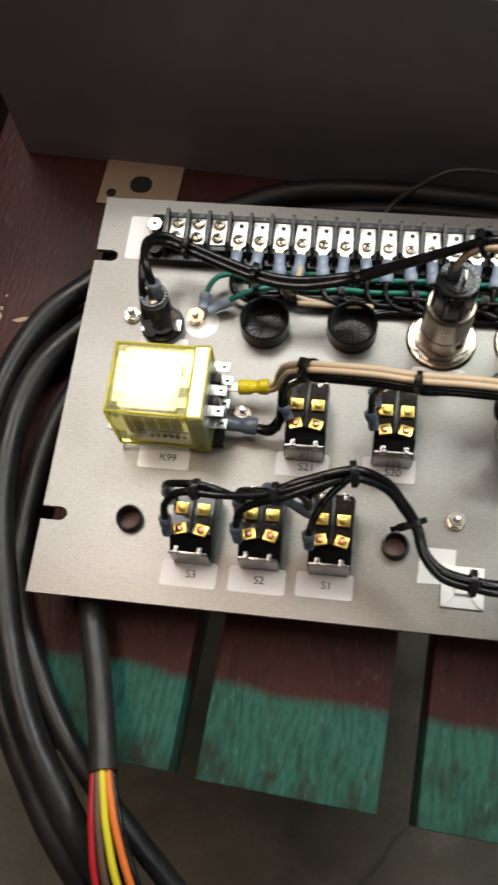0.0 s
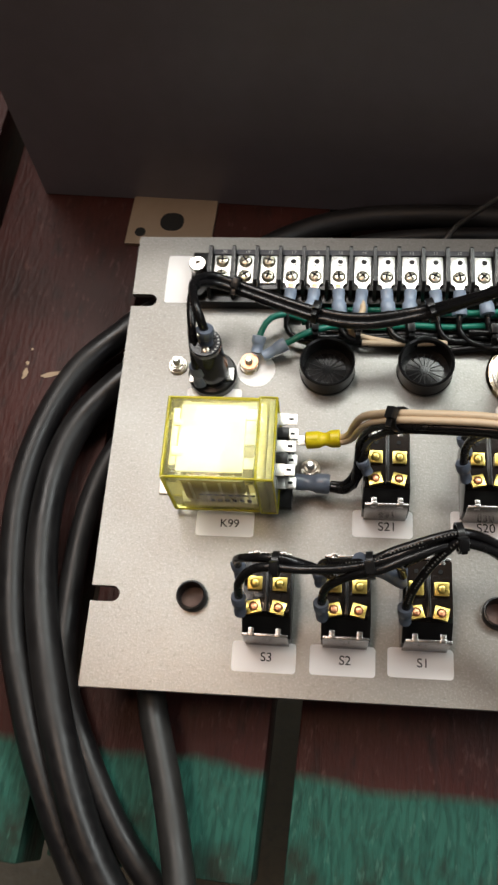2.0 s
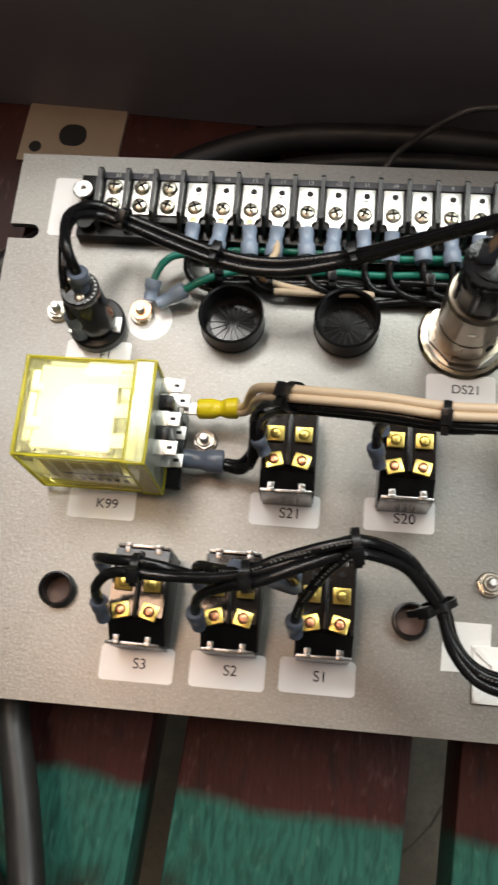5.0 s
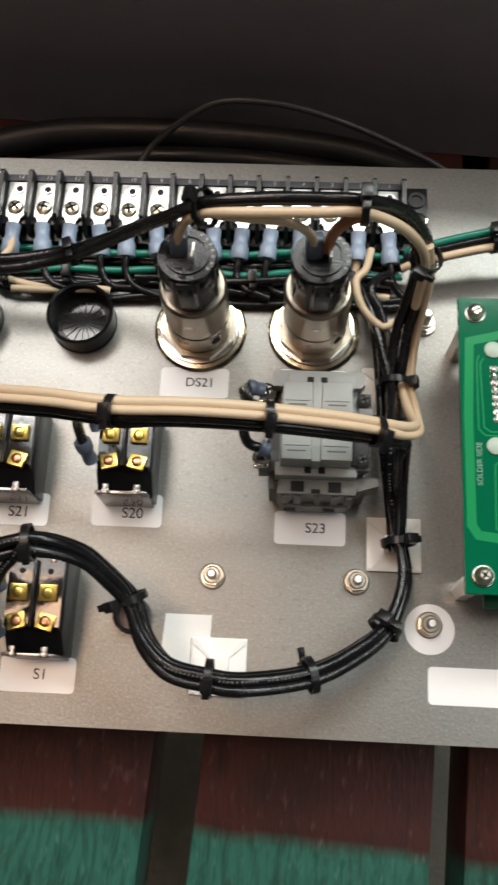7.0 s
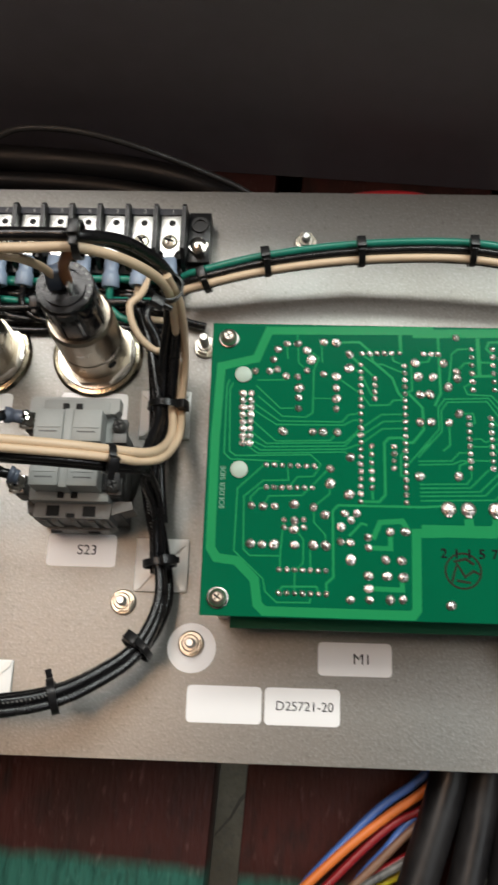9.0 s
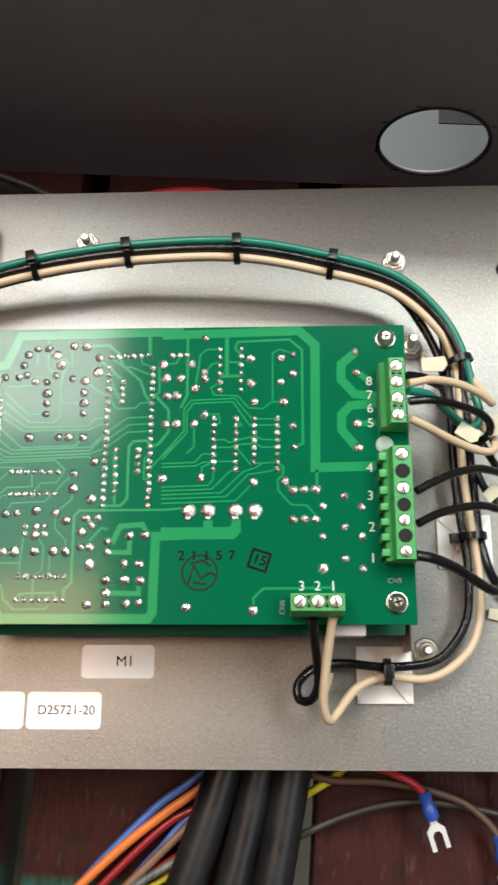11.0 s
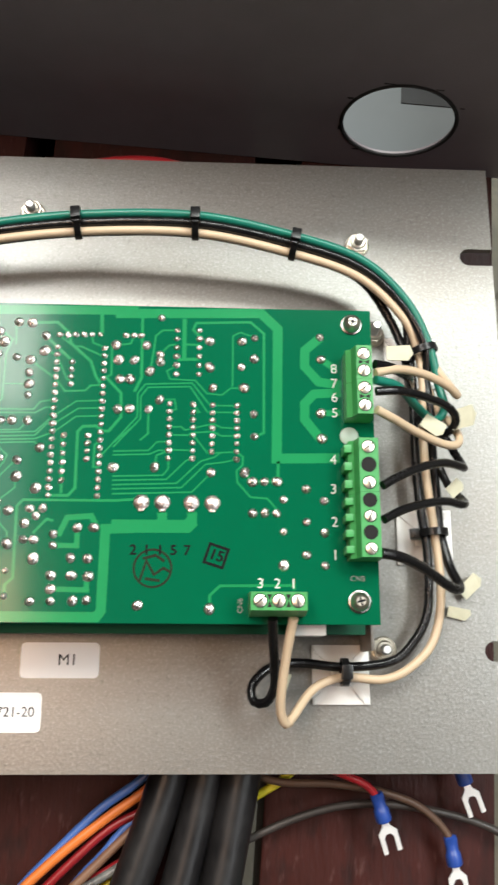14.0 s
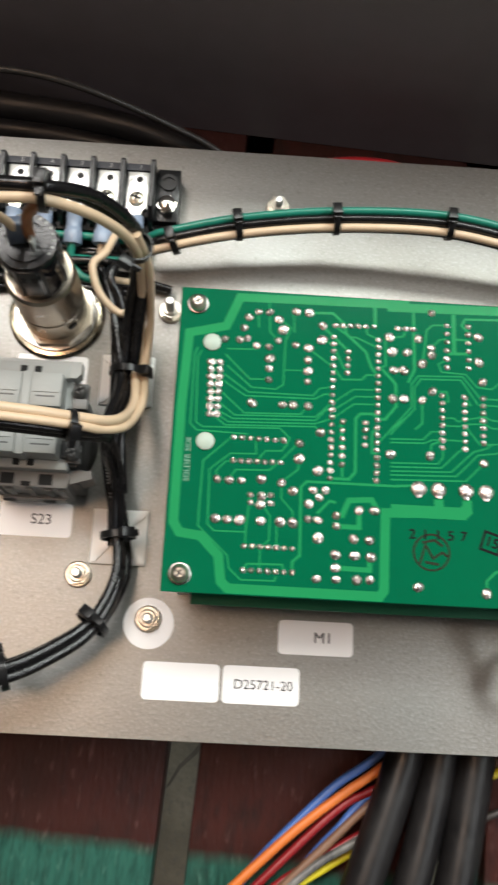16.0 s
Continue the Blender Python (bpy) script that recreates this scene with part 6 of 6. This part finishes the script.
    for s, x, y in zip("87654321", (139.2, 139.2, 139.2, 139.2, 138.4, 138.3, 138.4, 138.4), (80.3, 75.4, 70.7, 65.6, 50.3, 41.0, 30.7, 20.6)):
        lettering(s, x, y, z + 0.05, 3.1, SILK, t)
    for s, x in zip("321", (115.7, 120.7, 125.6)):
        lettering(s, x, 11.9, z + 0.05, 3.0, SILK, t)
    lettering("CN6", 109.6, 5.4, z + 0.03, 1.6, FAINT, t, 90)
    lettering("CN5", 145, 13.6, z + 0.03, 1.6, FAINT, t)
    lettering("SOLDER SIDE", 5.7, 41.8, z + 0.03, 1.75, PRINT_FAINT, t, 90)
    for k, s in enumerate("21157"):
        lettering(s, 77.2 + 4.05 * k, 21.6, z + 0.03, 3.0, INK, t)
        lettering(s, 77.42 + 4.05 * k, 21.7, z + 0.05, 3.0, INK, t)
    b = bm_new()
    for k in range(36):
        a, c = 2 * math.pi * k / 36, 2 * math.pi * (k + 1) / 36
        ribbon(b, [(83.3 + 5.6 * math.cos(a), 16.3 + 5.6 * math.sin(a)), (83.3 + 5.6 * math.cos(c), 16.3 + 5.6 * math.sin(c))], 0.6, z, z + 0.04)
    ribbon(b, [(79.6, 12.6), (81.4, 18.6), (83.8, 14.4), (86.6, 16.4), (88.6, 15.2)], 0.7, z, z + 0.05)
    ribbon(b, [(80.4, 19.2), (84.2, 20.2), (86.8, 18.4)], 0.8, z, z + 0.045)
    ribbon(b, [(81.2, 13.2), (85.6, 12.6)], 0.8, z, z + 0.045)
    part("inspection_stamp", b, STAMP, t, "faint brown round inspection stamp")
    st = part("square_stamp", bm_new(), INK, t)
    st.matrix_basis = at_mm(102.3, 20.2, z, -18)
    b = bm_new()
    for x0, y0, x1, y1 in ((-3.3, 2.5, 3.3, 3.3), (-3.3, -3.3, 3.3, -2.5), (-3.3, -2.5, -2.5, 2.5), (2.5, -2.5, 3.3, 2.5)):
        box(b, x0, y0, 0, x1, y1, 0.05)
    b.to_mesh(st.data)
    b.free()
    lettering("15", 0, 0, 0.03, 3.2, INK, st)
    lettering("15", 0.25, 0.1, 0.04, 3.2, INK, st)


circuit_board()


# ---------------------------------------------------------------- green screw connectors on the board
def connector(x0, y0, x1, y1, count, along_y, holes=(), label="green screw terminal connector on the circuit board"):
    t = thing("screw_connector", label, "connector", "screw connectors")
    b = bm_new()
    if along_y:
        prism(b, [(x0, 35.05), (x1 + 0.9, 35.05), (x1 + 0.9, 41), (x1, 45.8), (x0 + 2.6, 45.8), (x0 + 1.6, 42), (x0, 41)][::-1], y0, y1)
        for v in b.verts:
            v.co = Vector((v.co.x, v.co.z, v.co.y))
    else:
        prism(b, [(y0 - 0.9, 35.05), (y1, 35.05), (y1, 41), (y1 - 0.5, 45.8), (y0 + 0.3, 45.8), (y0 - 0.9, 41)], x0, x1)
        for v in b.verts:
            v.co = Vector((v.co.z, v.co.x, v.co.y))
    part("housing", b, GREEN_TERM, t, smooth=20)
    n = (y1 - y0 if along_y else x1 - x0) / count
    for k in range(count):
        cx, cy = ((x0 + x1 + 2.4) / 2, y1 - (k + 0.5) * n) if along_y else (x0 + (k + 0.5) * n, (y0 + y1) / 2)
        r = min(n * 0.40, 2.1)
        b = bm_new()
        turned(b, [(r + 0.25, 45.7), (r + 0.25, 45.95), (r, 45.95), (r, 45.8)], cx, cy, 20)
        rim = part("screw_well", b, DARK_HOLE if k in holes else GREEN_TERM, t)
        part("opening", turned(bm_new(), [(r, 45.82), (r, 45.86)], cx, cy, 18), DARK_HOLE, rim)
        if k not in holes:
            sc = part("screw", turned(bm_new(), [(r * 0.86, 45.7), (r * 0.86, 46.0), (r * 0.7, 46.15)], cx, cy, 18), NICKEL, rim, "plated slotted screw")
            a = math.radians(40 + 31 * k)
            c, s = r * 0.8 * math.cos(a), r * 0.8 * math.sin(a)
            w = bm_new()
            ribbon(w, [(cx - c, cy - s), (cx + c, cy + s)], 0.35, 46.1, 46.2)
            part("driver_slot", w, DARK_HOLE, rim)
        if k + 1 < count and not holes:
            g = bm_new()
            if along_y:
                prism(g, [(cx - 1.6, cy - n / 2 - 0.7), (cx, cy - n / 2), (cx - 1.6, cy - n / 2 + 0.7)], 45.8, 45.88)
                prism(g, [(cx + 1.6, cy - n / 2 - 0.7), (cx + 1.6, cy - n / 2 + 0.7), (cx, cy - n / 2)], 45.8, 45.88)
            else:
                prism(g, [(cx + n / 2 - 0.7, cy + 1.8), (cx + n / 2, cy), (cx + n / 2 + 0.7, cy + 1.8)][::-1], 45.8, 45.88)
                prism(g, [(cx + n / 2 - 0.7, cy - 1.8), (cx + n / 2 + 0.7, cy - 1.8), (cx + n / 2, cy)][::-1], 45.8, 45.88)
            part("notch", g, DARK_HOLE, t)
    if holes:
        for k in range(count):
            part("latch", box(bm_new(), x0 - 1.4, y1 - (k + 0.7) * n, 36, x0 + 1.0, y1 - (k + 0.25) * n, 42.5, 0.2), GREEN_TERM, t)
    return t


connector(418.8, 118.9, 426.2, 129.9, 2, True)
connector(418.8, 107.8, 426.2, 118.8, 2, True)
connector(418.8, 83.6, 427.2, 100.2, 3, True, (1,))
connector(418.8, 64.2, 427.2, 83.5, 4, True, (0, 2))
connector(388.9, 48.4, 405.2, 54.4, 3, False)

# ---------------------------------------------------------------- wires to the right of the board
bow = [(262, 173.5, 12), (268, 174.5, 15), (294, 180, 18), (329.4, 184.2, 20), (370.4, 184, 22), (405.2, 178.6, 19), (429, 171, 17), (444, 157.5, 15), (451.5, 142.5, 14)]
wire("green_lead", "green lead in the loom that arches over the circuit board", shifted(bow, 0.4, 1.6, 1.4) + [(455.5, 128, 14), (456.5, 119, 16), (452, 114, 18), (444, 117, 26), (436, 120, 36), (428, 120.2, 41)], 1.5, GREEN_WIRE)
wire("black_lead", "black lead in the loom that arches over the circuit board", shifted(bow, 0, -1.3, 0.8) + [(451.5, 130, 12), (452.6, 120, 12), (453.4, 104, 9), (454.5, 92, 7), (455, 78, 7.5), (457, 66, 10), (458.6, 58.6, 15), (454, 58, 21), (443, 62.8, 31), (434, 65.2, 39), (428, 66, 41)], 1.65, BLACK_WIRE, "black leads round the board")
wire("black_lead", "black lead in the loom that arches over the circuit board", shifted(bow[:-1], -0.2, -0.4, -3.0) + [(446.5, 143, 10), (447.6, 130, 9), (447.5, 110, 8.4), (448.3, 89, 7.6), (450.3, 70, 7.6), (449.3, 51, 7.6), (443.5, 40.5, 7.6), (436, 35, 7.8), (421, 33.4, 8), (408, 34.6, 8.4), (401, 34.2, 9.4), (395.4, 32.2, 11), (391.0, 27.4, 12.5), (391.6, 22.8, 14), (395.2, 22.6, 16), (397.6, 27, 19), (397.2, 34, 25), (396.2, 42, 33), (395.8, 47, 38)], 1.5, BLACK_WIRE, "black leads round the board")
wire("beige_lead", "beige lead in the loom that arches over the circuit board", shifted(bow[:-1], -0.8, -4.5, 0.4) + [(448.6, 143, 12.6), (450.4, 130, 12), (449.8, 112, 11.5), (450.6, 95, 10.4), (452.4, 79, 9.4), (454, 58, 8.6), (451, 42.5, 8.2), (443.5, 33.8, 8), (434, 29.6, 8), (421, 30.2, 8.4), (411, 26.8, 11), (403.5, 18.6, 18), (400.8, 16.5, 21), (399, 22, 25), (400, 35, 32), (401.8, 47, 39)], 1.45, BEIGE_WIRE)
wire("black_lead", "black lead in the loom that arches over the circuit board", shifted(bow[:-2], -0.6, -1.6, -5.6) + [(440, 155, 9), (445.5, 140, 8.5), (446, 128, 10), (441, 125.2, 30), (434, 125.4, 38), (428, 125.4, 41)], 1.6, BLACK_WIRE, "black leads round the board")
lead = "black leads into the screw connectors"
wire("black_lead", "black lead hooked into a green screw connector", [(428, 116.3, 41.5), (436, 117.2, 40), (446, 117, 34), (454.5, 115.8, 28), (458.2, 112.8, 23), (456, 109.6, 18), (451.5, 111.6, 15), (448.5, 117, 12)], 1.4, BLACK_WIRE, lead)
wire("black_lead", "black lead hooked into a green screw connector", [(429, 86.4, 41.5), (435, 90, 39), (443, 94, 34.5), (452, 97, 28), (459.5, 97.6, 21), (461.6, 98.4, 17), (460.4, 105, 11), (457, 113, 9)], 1.4, BLACK_WIRE, lead)
wire("black_lead", "black lead hooked into a green screw connector", [(429, 76, 41.5), (436, 79.8, 38), (445, 83, 32), (453, 84.8, 26), (459, 84.8, 21), (461, 86.6, 17), (458, 93, 11), (455, 102, 8.4)], 1.4, BLACK_WIRE, lead)
wire("beige_lead", "beige lead hooked into a green screw connector", [(428, 122.4, 41.5), (436, 125, 38), (446, 125.6, 32), (455, 123.6, 26.5), (459, 121.6, 23), (459.6, 124, 19), (456.5, 131, 15), (453, 138, 13)], 1.4, BEIGE_WIRE, "beige leads into the screw connectors")
wire("beige_lead", "beige lead hooked into a green screw connector", [(428, 110.4, 41.5), (434, 108.6, 38), (443, 106.2, 31), (452, 104.4, 25), (458, 104.8, 21), (460.4, 108, 18), (459, 113.5, 15), (455, 120, 12), (452.5, 128, 11)], 1.4, BEIGE_WIRE, "beige leads into the screw connectors")
for c, w, r, hd, tl in (((294, 179, 17.6), (1, 0.2, 0), 4.4, 100, 1), ((329.4, 182.8, 19.4), (1, 0.1, 0), 4.4, 100, 1), ((370.4, 182.6, 21.4), (1, 0, 0), 4.4, 100, 1), ((405.2, 177.2, 18.4), (1, -0.2, 0), 4.4, 100, 1), ((271, 173.4, 14.5), (1, 0.3, 0.2), 4.4, 90, 1),
                        ((450.8, 141, 12.8), (-0.3, 1, 0), 4.6, 200, 1), ((452.4, 77.4, 8.6), (-0.05, 1, 0), 4.4, 195, 1), ((421.2, 31.8, 8.2), (1, 0, 0), 3.8, 90, 1)):
    tie(c, w, r, hd, tl)


def tape_tag(x, y, z, w, h, turn, tip=0.0, roll=0.0):
    b = bm_new()
    prism(b, [(-w / 2, -h / 2), (w * 0.3, -h / 2), (w / 2, -h * 0.15 + tip), (w * 0.42, h / 2), (-w / 2, h * 0.4)], 0, 0.25)
    for v in b.verts:
        v.co.z += 9.0 * v.co.x * v.co.x
    solid("tape_flag", b, TAPE, "small pale masking tape flag on a wire", "tape", "tape flags", at=at_mm(x, y, z, turn, roll))


for args in ((440, 135.8, 24, 9, 6, 0, 0.5, -10), (461, 114.4, 22, 9, 7, 15, 1, 15), (449.5, 109.6, 27, 8, 6.5, -35, 0, -20), (458.6, 91.5, 16, 6, 4.5, 40, 0, 10), (465.6, 60.4, 3, 9, 5, 42, 0, 8), (461.8, 51.2, 1.2, 8, 4, -14, 1, 5), (400.0, 27.6, 19, 3.6, 10, -18, 0, 35)):
    tape_tag(*args)

# ---------------------------------------------------------------- cables under and round the panel
heavy = "heavy black cables on the bench"
wire("heavy_cable", "thick black rubber cable coiled on the bench", [(30, 196, -20), (6, 190, -22), (-9, 178, -23), (-30, 156, -24), (-44, 121, -25), (-48.5, 82, -26), (-43, 34, -27), (-31, -4, -27), (-12, -46, -28), (8, -80, -32), (30, -112, -40), (60, -150, -70)], 6.8, CABLE, heavy, 20, 5, "cable")
wire("heavy_cable", "thick black rubber cable coiled on the bench", [(30, 172, -18), (6, 160, -22), (-8, 149, -23), (-26, 125, -24), (-33.5, 92, -24), (-31, 48, -24), (-17, -3, -22), (2, -50, -22), (22, -82, -26), (45, -112, -36), (80, -150, -66)], 7.6, CABLE, heavy, 20, 5, "cable")
wire("heavy_cable", "thick black rubber cable coiled on the bench", [(30, 140, -26), (4, 126, -27), (-7, 112, -27), (-15, 85, -28), (-18, 50, -29), (-16, 12, -29), (-6, -14, -29), (16, -52, -30), (40, -80, -33), (62, -102, -42), (100, -140, -66)], 5.6, CABLE, heavy, 18, 5, "cable")


def sleeved_cable():
    t = thing("sleeved_cable", "black sleeved cable with coloured wires spilling out", "cable")
    part("sleeve", swept(bm_new(), [(22, 30, -24), (25, 10, -20), (29, -8, -18), (37.5, -34, -15), (45, -60, -11), (48.6, -74, -8)], 6.1, 20, 4, 6.4), SLEEVE, t)
    for m, dx, dz in ((RED_WIRE, -4.2, 1), (BROWN_WIRE, -1.9, 2.4), (YELLOW_WIRE, 0.6, 3.2), (ORANGE_WIRE, 3.4, 2), (BLACK_WIRE, 4.6, -1.5), (BLACK_WIRE, 1.5, -3)):
        part("conductor", swept(bm_new(), [(47 + dx * 0.8, -69, -9 + dz), (49.5 + dx, -80, -8 + dz), (54 + dx * 1.5, -98, -9 + dz), (62 + dx * 2.2, -122, -18 + dz), (76 + dx * 2.6, -150, -44 + dz)], 1.7, 10, 4), m, t)


sleeved_cable()
for pts, r in (([(362, 60, -22), (366, 30, -24), (366.5, 10, -24), (364, -4, -24), (357, -25, -24), (349, -47, -24), (342, -66, -28), (328, -94, -40)], 6.9),
               ([(380, 60, -22), (381, 30, -24), (379.6, 10, -23.5), (377, -3, -23), (372, -25, -23), (366, -46, -23), (359, -66, -27), (346, -94, -38)], 6.3),
               ([(394, 60, -20), (393, 30, -22), (391.4, 10, -21.5), (389, -3, -21), (385, -24, -21), (380.5, -45, -21), (374, -64, -24), (362, -94, -36)], 6.9)):
    wire("heavy_cable", "thick black sleeved cable leaving under the panel", pts, r, CABLE, "heavy cables leaving under the panel", 20, 5, "cable")
# red insulation with the shade under the panel put into its colour
SHADED_RED = mat("shaded_red_insulation", (0.27, 0.012, 0.016), 0.35, 0, scale=80, amount=0.5)
STRIPED = mat("pale_streaked_insulation", (0.03, 0.03, 0.032), 0.3, 0, (0.36, 0.35, 0.33), 70, 0.9, stretch=(1, 0.3, 1))
TAN_WIRE = mat("dusty_tan_insulation", (0.24, 0.125, 0.075), 0.42, 0, (0.12, 0.065, 0.042), 90, 0.7)
for m, nm, z, r, run in ((BLUE_WIRE, "blue", -29, 1.6, [(372, 10), (354, -5), (341, -14), (328, -26), (315, -39), (303, -54), (290, -74)]),
                         (ORANGE_WIRE, "orange", -27.4, 1.7, [(374, 8), (357, -7.4), (343, -17), (326, -30), (306, -48), (292, -62), (276, -80)]),
                         (SHADED_RED, "shaded red", -30, 1.5, [(372, -4), (356, -14.5), (345, -20), (334, -29), (315, -47), (300, -62), (284, -82)]),
                         (BLUE_WIRE, "blue", -31, 1.5, [(364, -8), (349, -21), (342, -29), (335, -36), (326, -47), (314, -64)]),
                         (TAN_WIRE, "dusty tan", -29, 1.6, [(366, -9), (351, -22), (339, -33), (324, -47), (310, -62), (296, -82)]),
                         (STRIPED, "black and white", -28, 1.5, [(364, -22), (348, -32.6), (336, -39.4), (325, -48), (314, -60), (300, -80)]),
                         (SHADED_RED, "shaded red", -31.4, 1.4, [(360, -25), (344, -34), (332, -41), (321, -48), (308, -60), (292, -82)]),
                         (YELLOW_WIRE, "yellow green", -32.4, 1.4, [(352, -34), (337, -43), (329, -48), (318, -58), (306, -76)])):
    wire("loose_wire", "%s wire running out under the panel" % nm, [(x, y, z if y > -50 else z + (y + 50) * 0.18) for x, y in run], r, m, "loose coloured wires", 10, 3)


def fork_lead(points, tip, material, nm, turn):
    t = wire("fork_lead", "%s lead with deep blue crimped fork terminal" % nm, points, 1.35, material, "fork terminal leads", 8, 3)
    a, e = Vector(points[-1]), Vector(tip)
    w = (e - a).normalized()
    crimp(t, a - 1.5 * w, a + 8.5 * w, 2.5, CRIMP_DEEP, "deep blue vinyl crimp sleeve")
    b = bm_new()
    prism(b, [(0, -1.2), (2.2, -1.3), (4.4, -3.3), (11.5, -3.3), (11.5, -1.7), (6.2, -1.7), (5.0, -0.8), (5.0, 0.8), (6.2, 1.7), (11.5, 1.7), (11.5, 3.3), (4.4, 3.3), (2.2, 1.3), (0, 1.2)], 0, 0.7)
    ob = part("fork", b, FORK, t, "tinned fork terminal")
    ob.matrix_basis = along(a + 8 * w, w)
    return t


DUSTY = mat("dusty_grey_insulation", (0.060, 0.050, 0.045), 0.42, 0, (0.025, 0.020, 0.018), 120, 0.8)
fork_lead([(395, 6, -26), (414, 1.5, -20), (425, -2.4, -18), (432, -5.5, -19), (436, -9.6, -21)], (442.5, -30, -26), RED_WIRE, "red", 0)
fork_lead([(455, 18, -26), (462, 8, -25), (465.6, 2, -25)], (474.5, -22, -28), BLACK_WIRE, "black", 0)
fork_lead([(380, 4, -30), (400, -4.6, -25), (420, -5.6, -24), (436, -7.8, -24), (450, -12.4, -25), (459, -19.4, -27), (462.6, -24.6, -28)], (466, -44, -31), BROWN_WIRE, "brown", 0)
fork_lead([(370, -36, -32), (386, -27.5, -31), (406, -18.6, -30), (424, -13.6, -29), (440, -12.8, -28), (456, -15, -29), (472, -19, -30), (483, -24, -30), (489, -31, -30)], (490, -52, -31), DUSTY, "dusty grey brown", 0)
wire("loose_wire", "yellow wire under the panel edge", [(378, -22, -31), (392, -12, -30), (404, -5, -30), (414, 4, -30)], 1.5, YELLOW_WIRE, "loose coloured wires")
ARCH = mat("grey_braided_lead", (0.05, 0.047, 0.044), 0.4, 0, (0.02, 0.018, 0.017), 400, 0.8, 0.5, 500)
back = "cables behind the panel"
wire("heavy_cable", "thick black cable lying between panel and cabinet", [(40, 215.5, -26), (62, 234.5, -26), (88, 247.5, -26), (115, 253.5, -26), (150, 255.0, -26), (190, 253.5, -26), (235, 248.5, -26), (262, 241.5, -27), (292, 227.5, -28), (310, 210.5, -28)], 6.2, CABLE, back, 18, 5, "cable")
wire("heavy_cable", "thinner black cable lying between panel and cabinet", [(60, 210.5, -28), (96, 233.5, -28), (140, 242.5, -28), (190, 243.5, -28), (235, 238.5, -28), (268, 229.5, -29), (290, 215.5, -29)], 4.6, CABLE, back, 16, 5, "cable")
wire("arched_wire", "thin dark wire arching up behind the panel", [(148, 219.0, -18), (156, 234.0, -12), (166, 239.0, -4), (178, 243.0, 4), (190.5, 245.5, 8), (213, 244.5, 8), (236, 241.5, 3), (262, 238.0, -8), (284, 233.0, -18), (296, 223.0, -24)], 1.4, ARCH)
wire("red_wire", "bright red wire lying behind the panel", [(300, 213, -22), (318, 229, -21), (332, 232.6, -20), (346, 233.4, -19), (360, 232.6, -20), (374, 228, -21), (390, 213, -22)], 2.0, RED_WIRE)
